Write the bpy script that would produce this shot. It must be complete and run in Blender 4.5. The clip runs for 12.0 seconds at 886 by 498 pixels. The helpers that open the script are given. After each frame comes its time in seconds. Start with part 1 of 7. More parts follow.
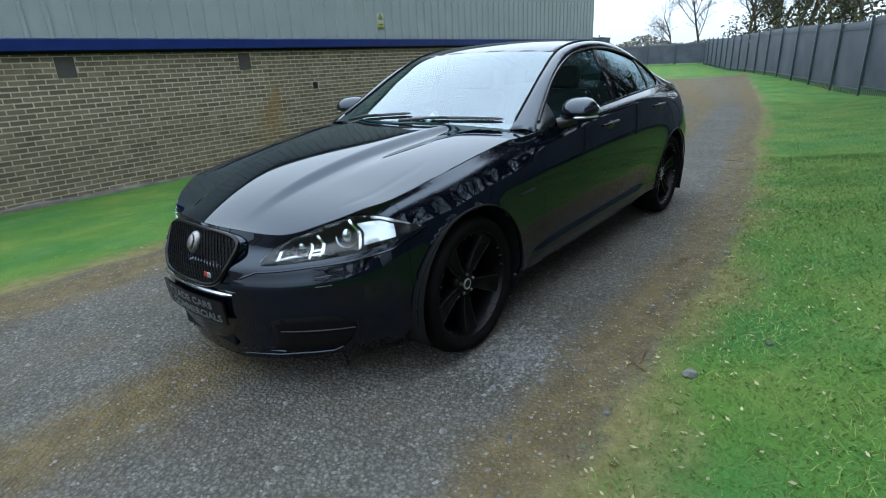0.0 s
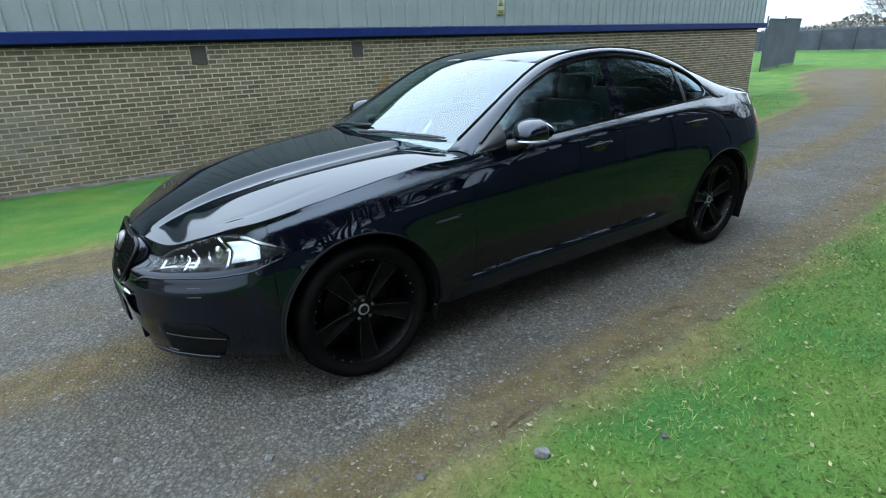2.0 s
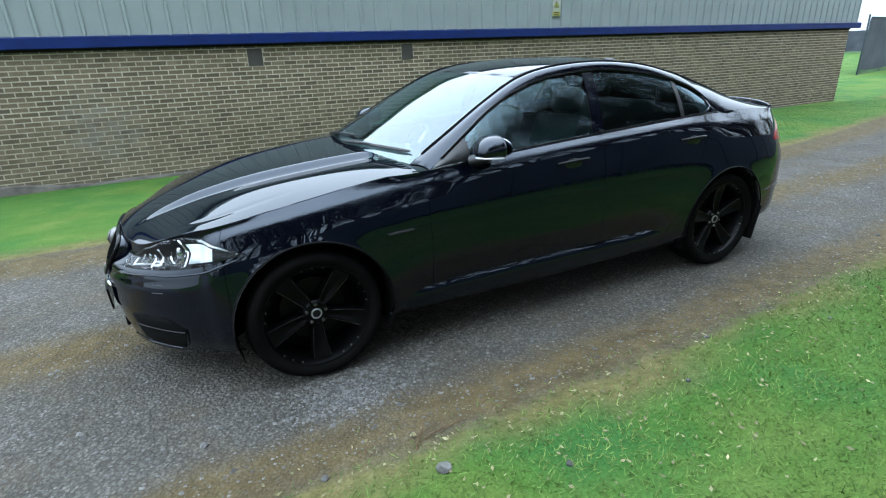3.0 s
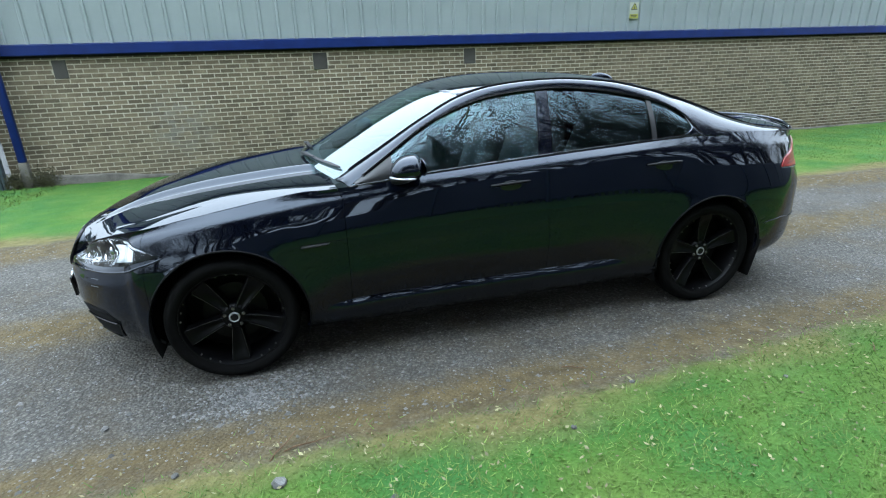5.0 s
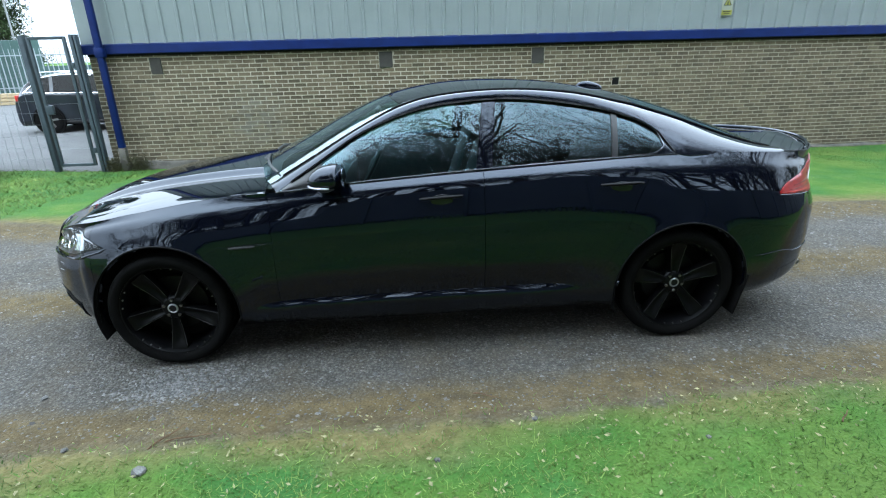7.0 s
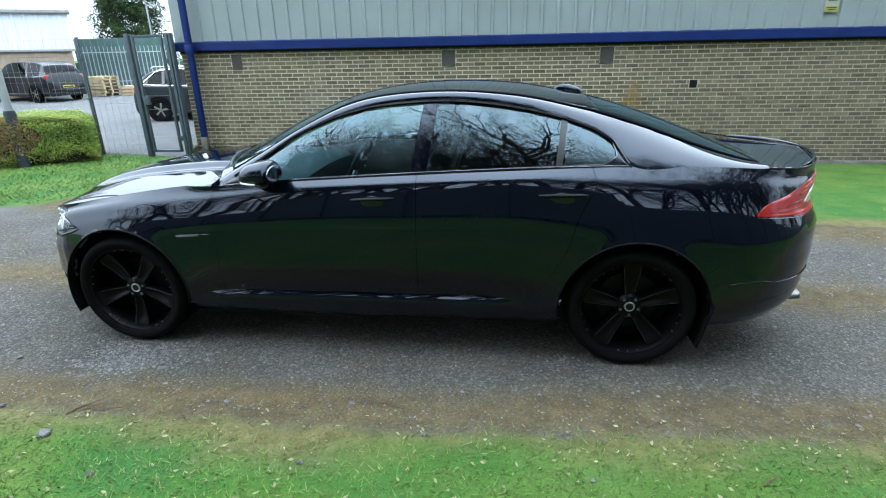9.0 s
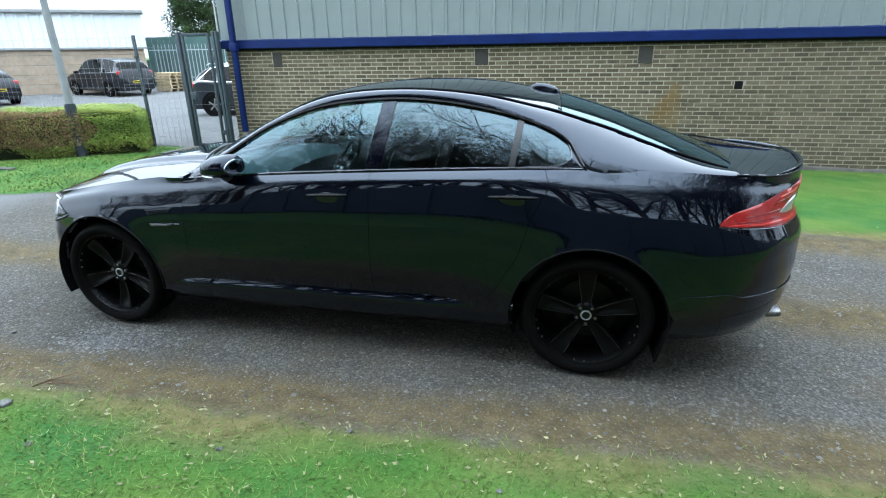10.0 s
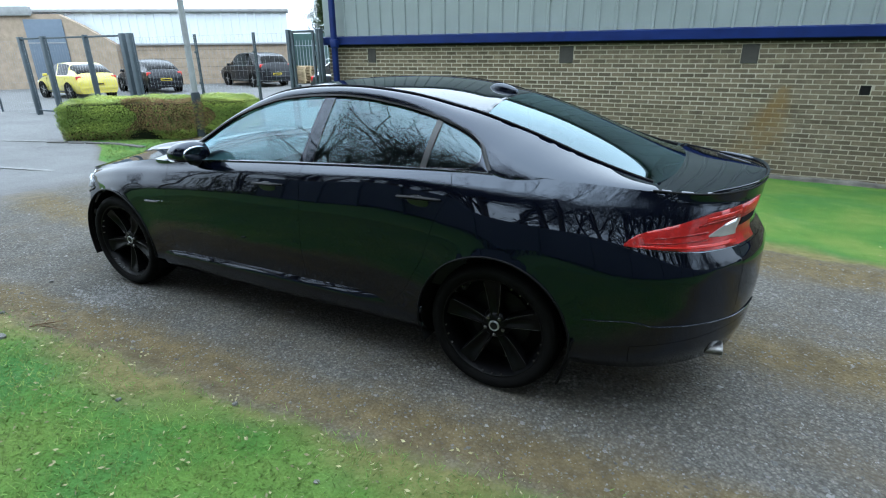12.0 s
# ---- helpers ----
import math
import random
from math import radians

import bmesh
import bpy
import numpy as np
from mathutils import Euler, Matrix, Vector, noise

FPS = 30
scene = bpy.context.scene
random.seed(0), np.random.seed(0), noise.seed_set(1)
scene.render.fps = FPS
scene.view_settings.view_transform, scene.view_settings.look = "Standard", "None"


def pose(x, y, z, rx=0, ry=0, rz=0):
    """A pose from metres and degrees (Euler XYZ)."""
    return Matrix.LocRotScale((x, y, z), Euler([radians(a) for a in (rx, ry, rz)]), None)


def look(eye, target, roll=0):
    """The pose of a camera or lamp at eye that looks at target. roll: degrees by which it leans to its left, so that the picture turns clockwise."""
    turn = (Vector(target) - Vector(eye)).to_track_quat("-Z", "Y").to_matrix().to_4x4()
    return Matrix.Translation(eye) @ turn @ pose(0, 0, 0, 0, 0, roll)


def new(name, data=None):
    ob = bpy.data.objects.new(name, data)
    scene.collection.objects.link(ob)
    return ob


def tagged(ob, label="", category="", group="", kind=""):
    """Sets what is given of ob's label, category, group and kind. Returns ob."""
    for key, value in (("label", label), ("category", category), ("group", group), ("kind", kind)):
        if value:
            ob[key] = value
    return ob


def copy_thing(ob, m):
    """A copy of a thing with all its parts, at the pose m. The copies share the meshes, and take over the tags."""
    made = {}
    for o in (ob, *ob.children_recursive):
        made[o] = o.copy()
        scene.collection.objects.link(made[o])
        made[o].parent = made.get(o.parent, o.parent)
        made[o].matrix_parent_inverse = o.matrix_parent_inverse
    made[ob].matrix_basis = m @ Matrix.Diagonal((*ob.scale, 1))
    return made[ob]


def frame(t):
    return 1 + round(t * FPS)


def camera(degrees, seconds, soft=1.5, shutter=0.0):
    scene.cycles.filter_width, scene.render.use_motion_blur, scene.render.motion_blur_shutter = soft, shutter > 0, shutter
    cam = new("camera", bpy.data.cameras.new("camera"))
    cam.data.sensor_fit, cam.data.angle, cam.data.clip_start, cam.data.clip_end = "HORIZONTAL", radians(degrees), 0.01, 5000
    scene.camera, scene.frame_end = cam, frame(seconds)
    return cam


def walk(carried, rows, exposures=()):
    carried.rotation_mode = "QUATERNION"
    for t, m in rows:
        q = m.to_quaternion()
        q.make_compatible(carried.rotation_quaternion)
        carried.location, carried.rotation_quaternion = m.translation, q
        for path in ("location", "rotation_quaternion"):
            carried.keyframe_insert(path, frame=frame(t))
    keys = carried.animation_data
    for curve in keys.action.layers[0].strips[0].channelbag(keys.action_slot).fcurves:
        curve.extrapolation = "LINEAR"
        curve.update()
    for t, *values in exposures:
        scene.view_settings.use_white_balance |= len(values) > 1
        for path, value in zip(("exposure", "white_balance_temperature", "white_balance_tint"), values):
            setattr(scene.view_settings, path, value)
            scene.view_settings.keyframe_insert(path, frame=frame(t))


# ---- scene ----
cam = camera(80.0, 12.0, soft=1.1)
PATH = [
    (0, (-1.889, -2.266, 1.368), (-0.440, -1.060, 0.700), -2.89),
    (0.5, (-1.628, -2.455, 1.379), (-0.283, -1.146, 0.686), -2.78),
    (1, (-1.419, -2.612, 1.413), (-0.170, -1.219, 0.710), -2.53),
    (1.5, (-1.204, -2.778, 1.453), (-0.055, -1.299, 0.750), -2.27),
    (2, (-0.922, -2.930, 1.487), (0.111, -1.371, 0.780), -2.32),
    (2.5, (-0.682, -3.100, 1.520), (0.242, -1.472, 0.812), -2.15),
    (3, (-0.450, -3.250, 1.556), (0.364, -1.564, 0.851), -2.09),
    (5, (0.437, -3.543, 1.621), (0.916, -1.730, 0.925), -1.81),
    (5.5, (0.641, -3.568, 1.635), (1.023, -1.734, 0.936), -1.67),
    (6, (0.830, -3.602, 1.636), (1.108, -1.749, 0.938), -1.52),
    (6.5, (1.078, -3.617, 1.641), (1.266, -1.753, 0.943), -1.48),
    (7, (1.377, -3.613, 1.664), (1.485, -1.743, 0.964), -1.56),
    (9, (2.255, -3.513, 1.653), (2.006, -1.655, 0.956), -1.15),
    (9.5, (2.519, -3.485, 1.646), (2.178, -1.642, 0.950), -1.03),
    (10, (2.777, -3.396, 1.638), (2.330, -1.576, 0.941), -0.93),
    (10.5, (3.041, -3.337, 1.640), (2.460, -1.554, 0.940), -0.83),
    (11, (3.295, -3.265, 1.634), (2.621, -1.516, 0.934), -0.71),
    (11.5, (3.519, -3.160, 1.633), (2.763, -1.446, 0.932), -0.57),
    (12, (3.780, -3.024, 1.637), (2.906, -1.369, 0.934), -0.52),
]
walk(cam, [(t, look(eye, target, roll)) for t, eye, target, roll in PATH], exposures=[(0.0, 0.0, 6080, 1), (2.0, 0.29, 6080, 1), (5.0, 0.70, 6080, 1), (10.0, 0.72, 6080, 1), (12.0, 0.51, 6080, 1)])

# ---- sky and sun ----
world = bpy.data.worlds.new("overcast_sky")
scene.world = world
world.use_nodes = True
wn = world.node_tree
wn.nodes.clear()
sky = wn.nodes.new("ShaderNodeTexSky")
sky.sky_type = "NISHITA"
sky.sun_disc = False
sky.sun_elevation, sky.sun_rotation = radians(38), radians(200)
sky.air_density, sky.dust_density, sky.ozone_density = 1.0, 2.0, 1.0
grey = wn.nodes.new("ShaderNodeHueSaturation")
grey.inputs["Saturation"].default_value = 0.32
back = wn.nodes.new("ShaderNodeBackground")
back.inputs["Strength"].default_value = 0.15
wout = wn.nodes.new("ShaderNodeOutputWorld")
# thin even cloud over the sky's own gradient
cloud = wn.nodes.new("ShaderNodeTexNoise")
cloud.inputs["Scale"].default_value, cloud.inputs["Detail"].default_value = 1.6, 5.0
tone = wn.nodes.new("ShaderNodeMix")
tone.data_type = "RGBA"
tone.inputs["A"].default_value, tone.inputs["B"].default_value = (5.3, 5.9, 7.2, 1), (7.3, 8.0, 9.2, 1)
wn.links.new(cloud.outputs["Fac"], tone.inputs["Factor"])
veil = wn.nodes.new("ShaderNodeMix")
veil.data_type = "RGBA"
veil.inputs["Factor"].default_value = 0.8
wn.links.new(sky.outputs["Color"], grey.inputs["Color"])
wn.links.new(grey.outputs["Color"], veil.inputs["A"])
# an overcast sky is several times as bright overhead as at the horizon
way = wn.nodes.new("ShaderNodeTexCoord")
parts3 = wn.nodes.new("ShaderNodeSeparateXYZ")
wn.links.new(way.outputs["Generated"], parts3.inputs["Vector"])
lift = wn.nodes.new("ShaderNodeMapRange")
lift.inputs["From Min"].default_value, lift.inputs["From Max"].default_value = 0.0, 1.0
lift.inputs["To Min"].default_value, lift.inputs["To Max"].default_value = 1.1, 5.8
steep = wn.nodes.new("ShaderNodeMath")
steep.operation, steep.use_clamp = "POWER", True
steep.inputs[1].default_value = 0.95
wn.links.new(parts3.outputs["Z"], steep.inputs[0])
wn.links.new(steep.outputs[0], lift.inputs["Value"])
graded = wn.nodes.new("ShaderNodeMix")
graded.data_type, graded.blend_type = "RGBA", "MULTIPLY"
graded.inputs["Factor"].default_value = 1.0
wn.links.new(tone.outputs["Result"], graded.inputs["A"])
wn.links.new(lift.outputs["Result"], graded.inputs["B"])
wn.links.new(graded.outputs["Result"], veil.inputs["B"])
wn.links.new(veil.outputs["Result"], back.inputs["Color"])
wn.links.new(back.outputs["Background"], wout.inputs["Surface"])
sun = new("sun", bpy.data.lights.new("sun", "SUN"))
sun.data.energy, sun.data.angle, sun.data.color = 0.5, radians(80), (1.0, 0.97, 0.92)
AZ, EL = radians(200), radians(38)
sun.matrix_world = look((30 * math.cos(EL) * math.sin(AZ), 30 * math.cos(EL) * math.cos(AZ), 30 * math.sin(EL)), (0, 0, 0))


# ---- materials ----
def mat(name, colour, rough=0.6, metal=0.0, spread=0.12, scale=6.0, bump=0.0, bump_scale=60.0, second=None, coat=0.0, coat_rough=0.03, island=0.0, spec=None, coat_ior=1.5, coords="Object"):
    """A surface with colour variation at two scales and a fine relief."""
    m = bpy.data.materials.new(name)
    m.use_nodes = True
    nt = m.node_tree
    b = nt.nodes["Principled BSDF"]
    b.inputs["Roughness"].default_value, b.inputs["Metallic"].default_value = rough, metal
    b.inputs["Coat Weight"].default_value, b.inputs["Coat Roughness"].default_value = coat, coat_rough
    b.inputs["Specular IOR Level"].default_value, b.inputs["Coat IOR"].default_value = (0.5 if rough < 0.4 else 0.15) if spec is None else spec, coat_ior
    tc = nt.nodes.new("ShaderNodeTexCoord")
    big = nt.nodes.new("ShaderNodeTexNoise")
    big.inputs["Scale"].default_value, big.inputs["Detail"].default_value = scale, 6.0
    nt.links.new(tc.outputs[coords], big.inputs["Vector"])
    fine = nt.nodes.new("ShaderNodeTexNoise")
    fine.inputs["Scale"].default_value, fine.inputs["Detail"].default_value = bump_scale, 4.0
    nt.links.new(tc.outputs[coords], fine.inputs["Vector"])
    ramp = nt.nodes.new("ShaderNodeMix")
    ramp.data_type = "RGBA"
    dark = [c * (1 - spread) for c in colour]
    light = second or [min(1.0, c * (1 + spread)) for c in colour]
    ramp.inputs["A"].default_value, ramp.inputs["B"].default_value = (*dark, 1), (*light, 1)
    sharp = nt.nodes.new("ShaderNodeMapRange")
    sharp.inputs["From Min"].default_value, sharp.inputs["From Max"].default_value = 0.3, 0.7
    nt.links.new(big.outputs["Fac"], sharp.inputs["Value"])
    nt.links.new(sharp.outputs["Result"], ramp.inputs["Factor"])
    grain = nt.nodes.new("ShaderNodeMix")
    grain.data_type, grain.blend_type = "RGBA", "OVERLAY"
    grain.inputs["Factor"].default_value = min(0.6, spread * 1.5)
    nt.links.new(ramp.outputs["Result"], grain.inputs["A"])
    nt.links.new(fine.outputs["Fac"], grain.inputs["B"])
    last = grain.outputs["Result"]
    if island:
        geo = nt.nodes.new("ShaderNodeNewGeometry")
        info = nt.nodes.new("ShaderNodeObjectInfo")
        add = nt.nodes.new("ShaderNodeMath")
        add.operation = "ADD"
        nt.links.new(geo.outputs["Random Per Island"], add.inputs[0])
        nt.links.new(info.outputs["Random"], add.inputs[1])
        frac = nt.nodes.new("ShaderNodeMath")
        frac.operation = "FRACT"
        nt.links.new(add.outputs[0], frac.inputs[0])
        hsv = nt.nodes.new("ShaderNodeHueSaturation")
        val = nt.nodes.new("ShaderNodeMapRange")
        val.inputs["To Min"].default_value, val.inputs["To Max"].default_value = 1 - island, 1 + island
        nt.links.new(frac.outputs[0], val.inputs["Value"])
        nt.links.new(val.outputs["Result"], hsv.inputs["Value"])
        nt.links.new(last, hsv.inputs["Color"])
        last = hsv.outputs["Color"]
    nt.links.new(last, b.inputs["Base Color"])
    if bump:
        bp = nt.nodes.new("ShaderNodeBump")
        bp.inputs["Strength"].default_value, bp.inputs["Distance"].default_value = bump, 0.01
        nt.links.new(fine.outputs["Fac"], bp.inputs["Height"])
        nt.links.new(bp.outputs["Normal"], b.inputs["Normal"])
    return m


def glass(name, tint, base=0.06, rough=0.0, sheen_tint=(1, 1, 1)):
    """Thin tinted glass: what lies behind shows through, with a mirror sheen by Fresnel."""
    m = bpy.data.materials.new(name)
    m.use_nodes = True
    nt = m.node_tree
    nt.nodes.clear()
    out = nt.nodes.new("ShaderNodeOutputMaterial")
    mix = nt.nodes.new("ShaderNodeMixShader")
    clear = nt.nodes.new("ShaderNodeBsdfTransparent")
    clear.inputs["Color"].default_value = (*tint, 1)
    shine = nt.nodes.new("ShaderNodeBsdfGlossy")
    shine.inputs["Roughness"].default_value = rough
    shine.inputs["Color"].default_value = (*sheen_tint, 1)
    lw = nt.nodes.new("ShaderNodeLayerWeight")
    lw.inputs["Blend"].default_value = 0.5
    power = nt.nodes.new("ShaderNodeMath")
    power.operation = "POWER"
    power.inputs[1].default_value = 5.0
    nt.links.new(lw.outputs["Facing"], power.inputs[0])
    sheen = nt.nodes.new("ShaderNodeMapRange")
    sheen.inputs["To Min"].default_value = base
    nt.links.new(power.outputs[0], sheen.inputs["Value"])
    nt.links.new(sheen.outputs["Result"], mix.inputs["Fac"])
    nt.links.new(clear.outputs["BSDF"], mix.inputs[1])
    nt.links.new(shine.outputs["BSDF"], mix.inputs[2])
    nt.links.new(mix.outputs["Shader"], out.inputs["Surface"])
    return m


PAINT = mat("black_metallic_paint", (0.0012, 0.0017, 0.0040), rough=0.03, metal=0.0, spread=0.1, scale=900, spec=0.5)
PAINT.node_tree.nodes["Principled BSDF"].inputs["IOR"].default_value = 1.49
PAINT.node_tree.nodes["Principled BSDF"].inputs["Specular Tint"].default_value = (0.78, 0.87, 1.0, 1)
TRIM = mat("satin_black_trim", (0.0033, 0.0033, 0.00385), rough=0.38, spread=0.1, scale=40)
RUBBER = mat("tyre_rubber", (0.0030, 0.0030, 0.0030), rough=0.8, spread=0.25, scale=12, bump=0.25, bump_scale=180, second=(0.0050, 0.0048, 0.0046), spec=0.05)
WHEELBLACK = mat("gloss_black_alloy", (0.0016, 0.0016, 0.0019), rough=0.35, spread=0.1, coat=0.0, coat_rough=0.08, spec=0.12)
SPOKEEDGE = mat("bright_spoke_edge", (0.10, 0.10, 0.105), rough=0.3, metal=0.9, spread=0.15, scale=30)
WHEELMATT = mat("near_black_disc", (0.0055, 0.0055, 0.0055), rough=0.5, spread=0.3, scale=30)
ARCHBLACK = mat("satin_arch_edge", (0.003, 0.003, 0.0035), rough=0.55, spread=0.1, spec=0.1)
UNDER = mat("dark_underbody", (0.0022, 0.0022, 0.0022), rough=0.9, spread=0.3, scale=10)
CHROME = mat("polished_chrome", (0.75, 0.76, 0.78), rough=0.12, metal=1.0, spread=0.03)
STEEL = mat("brake_steel", (0.175, 0.17, 0.165), rough=0.4, metal=1.0, spread=0.2, scale=30)
SILVER = mat("satin_silver", (0.48, 0.48, 0.496), rough=0.3, metal=0.8, spread=0.05)
WHITELAMP = mat("white_lamp_reflector", (0.66, 0.68, 0.72), rough=0.2, spread=0.05, scale=30, coat=0.5)
LAMPBLACK = mat("lamp_housing_black", (0.006, 0.006, 0.007), rough=0.3, spread=0.1, spec=0.15)
REDLENS = mat("red_lamp_lens", (0.23, 0.005, 0.004), rough=0.3, spread=0.15, scale=50, coat=0.3, spec=0.2)
REDDEEP = mat("deep_red_lamp_lens", (0.13, 0.003, 0.002), rough=0.3, spread=0.15, scale=50, coat=0.3, spec=0.2)
REDBRIGHT = mat("bright_red_lamp_strip", (0.36, 0.012, 0.008), rough=0.3, spread=0.1, scale=50, coat=0.3, spec=0.2)
LEATHER = mat("dark_leather", (0.0165, 0.01595, 0.0154), rough=0.5, spread=0.2, scale=20, bump=0.2, bump_scale=300)
DASH = mat("dashboard_plastic", (0.02475, 0.02475, 0.02475), rough=0.6, spread=0.15, scale=30, bump=0.2, bump_scale=400)
PLATEBLACK = mat("glossy_black_plate", (0.00165, 0.00165, 0.0022), rough=0.25, spread=0.1, coat=0.2, spec=0.1)
PLATEGREY = mat("grey_plate_print", (0.055, 0.05775, 0.0605), rough=0.4, spread=0.15, scale=50)
PLATEYELLOW = mat("yellow_plate", (0.39, 0.3, 0.036), rough=0.4, spread=0.1)
REDBADGE = mat("red_badge", (0.2475, 0.011, 0.011), rough=0.3, spread=0.1)
SCREEN = glass("windscreen_glass", (0.60, 0.76, 0.76), 0.135, sheen_tint=(0.86, 0.94, 1.0))
SIDEGLASS = glass("tinted_side_glass", (0.34, 0.58, 0.62), 0.085, sheen_tint=(0.72, 0.92, 1.0))
REARGLASS = glass("dark_tinted_rear_glass", (0.12, 0.19, 0.20), 0.07, sheen_tint=(0.72, 0.92, 1.0))
DARKCHROME = mat("dark_chrome", (0.14, 0.145, 0.155), rough=0.2, metal=1.0, spread=0.04)
LENS = glass("clear_lamp_lens", (0.92, 0.94, 0.95), 0.022)
MIRROR = mat("mirror_glass", (0.45, 0.47, 0.5), rough=0.02, metal=1.0, spread=0.01)


# ---- helpers for meshes ----
def mesh_of(name, verts, faces, material, smooth=True):
    me = bpy.data.meshes.new(name)
    me.from_pydata([tuple(v) for v in verts], [], [tuple(f) for f in faces])
    me.materials.append(material)
    if smooth:
        me.polygons.foreach_set("use_smooth", [True] * len(me.polygons))
    me.update()
    return me


def put(name, me, parent=None, m=None, label=""):
    ob = new(name, me)
    if parent is not None:
        ob.parent = parent
    if m is not None:
        ob.matrix_local = m
    if label:
        ob["label"] = label
    return ob


def part(name, bm, material, parent=None, label="", m=None, smooth=True, angle=40):
    """One bmesh as one mesh object under its thing."""
    me = bpy.data.meshes.new(name)
    if not any(e.is_boundary for e in bm.edges):
        bmesh.ops.recalc_face_normals(bm, faces=bm.faces)
    if smooth:
        for f in bm.faces:
            f.smooth = True
        for e in bm.edges:
            if len(e.link_faces) == 2 and e.calc_face_angle(0) > radians(angle):
                e.smooth = False
    bm.to_mesh(me)
    bm.free()
    me.materials.append(material)
    return put(name, me, parent, m, label)


def box(sx, sy, sz, bevel=0.0, at=(0, 0, 0), seg=2, bm=None, turn=None):
    """A bevelled box with its centre at at."""
    own = bmesh.new()
    bmesh.ops.create_cube(own, size=1.0, matrix=Matrix.Diagonal((sx, sy, sz, 1)))
    if bevel:
        bmesh.ops.bevel(own, geom=own.edges[:], offset=bevel, segments=seg, affect="EDGES", profile=0.5)
    mm = Matrix.Translation(at) @ (turn or Matrix())
    bmesh.ops.transform(own, matrix=mm, verts=own.verts)
    return merge(bm, own)


def merge(bm, own):
    if bm is None:
        return own
    me = bpy.data.meshes.new("tmp")
    own.to_mesh(me)
    own.free()
    bm.from_mesh(me)
    bpy.data.meshes.remove(me)
    return bm


def lathe(profile, n=48, axis="y", arc=2 * math.pi, bm=None):
    """Turn a profile of (radius, along) round an axis."""
    own = bmesh.new()
    rings = []
    full = abs(arc - 2 * math.pi) < 1e-6
    for i in range(n if full else n + 1):
        a = arc * i / n
        ring = []
        for r, h in profile:
            c, s = r * math.cos(a), r * math.sin(a)
            ring.append(own.verts.new({"y": (c, h, s), "z": (c, s, h), "x": (h, c, s)}[axis]))
        rings.append(ring)
    for i in range(n):
        a, b = rings[i], rings[(i + 1) % len(rings)]
        for j in range(len(profile) - 1):
            own.faces.new((a[j], a[j + 1], b[j + 1], b[j]))
    bmesh.ops.remove_doubles(own, verts=own.verts, dist=1e-5)
    return merge(bm, own)


def tube(points, radii, sides=8, bm=None, caps=True):
    """A tube along points with a radius at each."""
    own = bmesh.new()
    pts = [Vector(p) for p in points]
    rings = []
    up = Vector((0.013, 0.027, 1))
    for i, p in enumerate(pts):
        d = (pts[min(i + 1, len(pts) - 1)] - pts[max(i - 1, 0)]).normalized()
        side = d.cross(up)
        if side.length < 0.1:
            side = d.cross(Vector((1, 0.02, 0)))
        side.normalize()
        other = d.cross(side)
        r = radii[i] if hasattr(radii, "__len__") else radii
        rings.append([own.verts.new(p + r * (math.cos(2 * math.pi * k / sides) * side + math.sin(2 * math.pi * k / sides) * other)) for k in range(sides)])
    for a, b in zip(rings, rings[1:]):
        for k in range(sides):
            own.faces.new((a[k], a[(k + 1) % sides], b[(k + 1) % sides], b[k]))
    if caps:
        own.faces.new(rings[0][::-1])
        own.faces.new(rings[-1])
    return merge(bm, own)


def catmull(keys, u):
    """A smooth curve through keys (any number of columns), at the fractional index u."""
    keys = np.asarray(keys, float)
    n = len(keys)
    i = int(min(max(math.floor(u), 0), n - 2))
    f = u - i
    p1, p2 = keys[i], keys[i + 1]
    p0 = keys[i - 1] if i > 0 else 2 * p1 - p2
    p3 = keys[i + 2] if i + 2 < n else 2 * p2 - p1
    return 0.5 * (2 * p1 + (p2 - p0) * f + (2 * p0 - 5 * p1 + 4 * p2 - p3) * f * f + (3 * p1 - p0 - 3 * p2 + p3) * f ** 3)


def smoothstep(a, b, x):
    t = np.clip((np.asarray(x, float) - a) / (b - a), 0, 1)
    return t * t * (3 - 2 * t)


def thing(name, label, category, m=None, group=""):
    ob = new(name)
    if m is not None:
        ob.matrix_world = m
    return tagged(ob, label, category, group)


# ---- ground ----
def near_edge(x):
    """The edge of the track on the verge side."""
    return np.interp(x, [-40, -6, -2, 0, 2, 4, 6.5, 9, 14.5, 22, 30, 60], [-1.9, -1.7, -1.6, -1.5, -1.45, -1.22, -0.85, -0.4, 0.35, 1.8, 3.6, 9])


def far_edge(x):
    return np.interp(x, [-40, -5.5, -4, -2.5, 0, 5, 8, 10, 18, 22, 30, 60], [40, 40, 2.6, 2.15, 2.25, 2.25, 2.2, 2.5, 4.4, 6.6, 10, 22])


def ground_z(x, y):
    x, y = np.asarray(x, float), np.asarray(y, float)
    z = -0.012 * (np.clip(y, -1.2, 2.3) + 0.9)
    z = z + 0.022 * np.exp(-((y - 0.75) / 0.6) ** 2)
    z = z + 0.125 * np.clip(-1.2 - y, 0, 3.2) + 0.02 * np.clip(-4.4 - y, 0, 20)
    z = z - 0.066 * np.clip(y - 2.3, 0, 4.7)
    drop = np.interp(x, [3.0, 4.6, 7, 10, 20, 60], [0, -0.09, -0.16, -0.22, -0.33, 0.6])
    z = z + drop * (1 - 0.45 * smoothstep(2, 7, y))
    yard = np.interp(y, [-6, -1.5, 1, 3, 6.75, 45], [0.3, 0.06, -0.06, -0.15, -0.25, 0.5])
    w = smoothstep(-3.6, -6.5, x)
    z = z * (1 - w) + yard * w
    return z


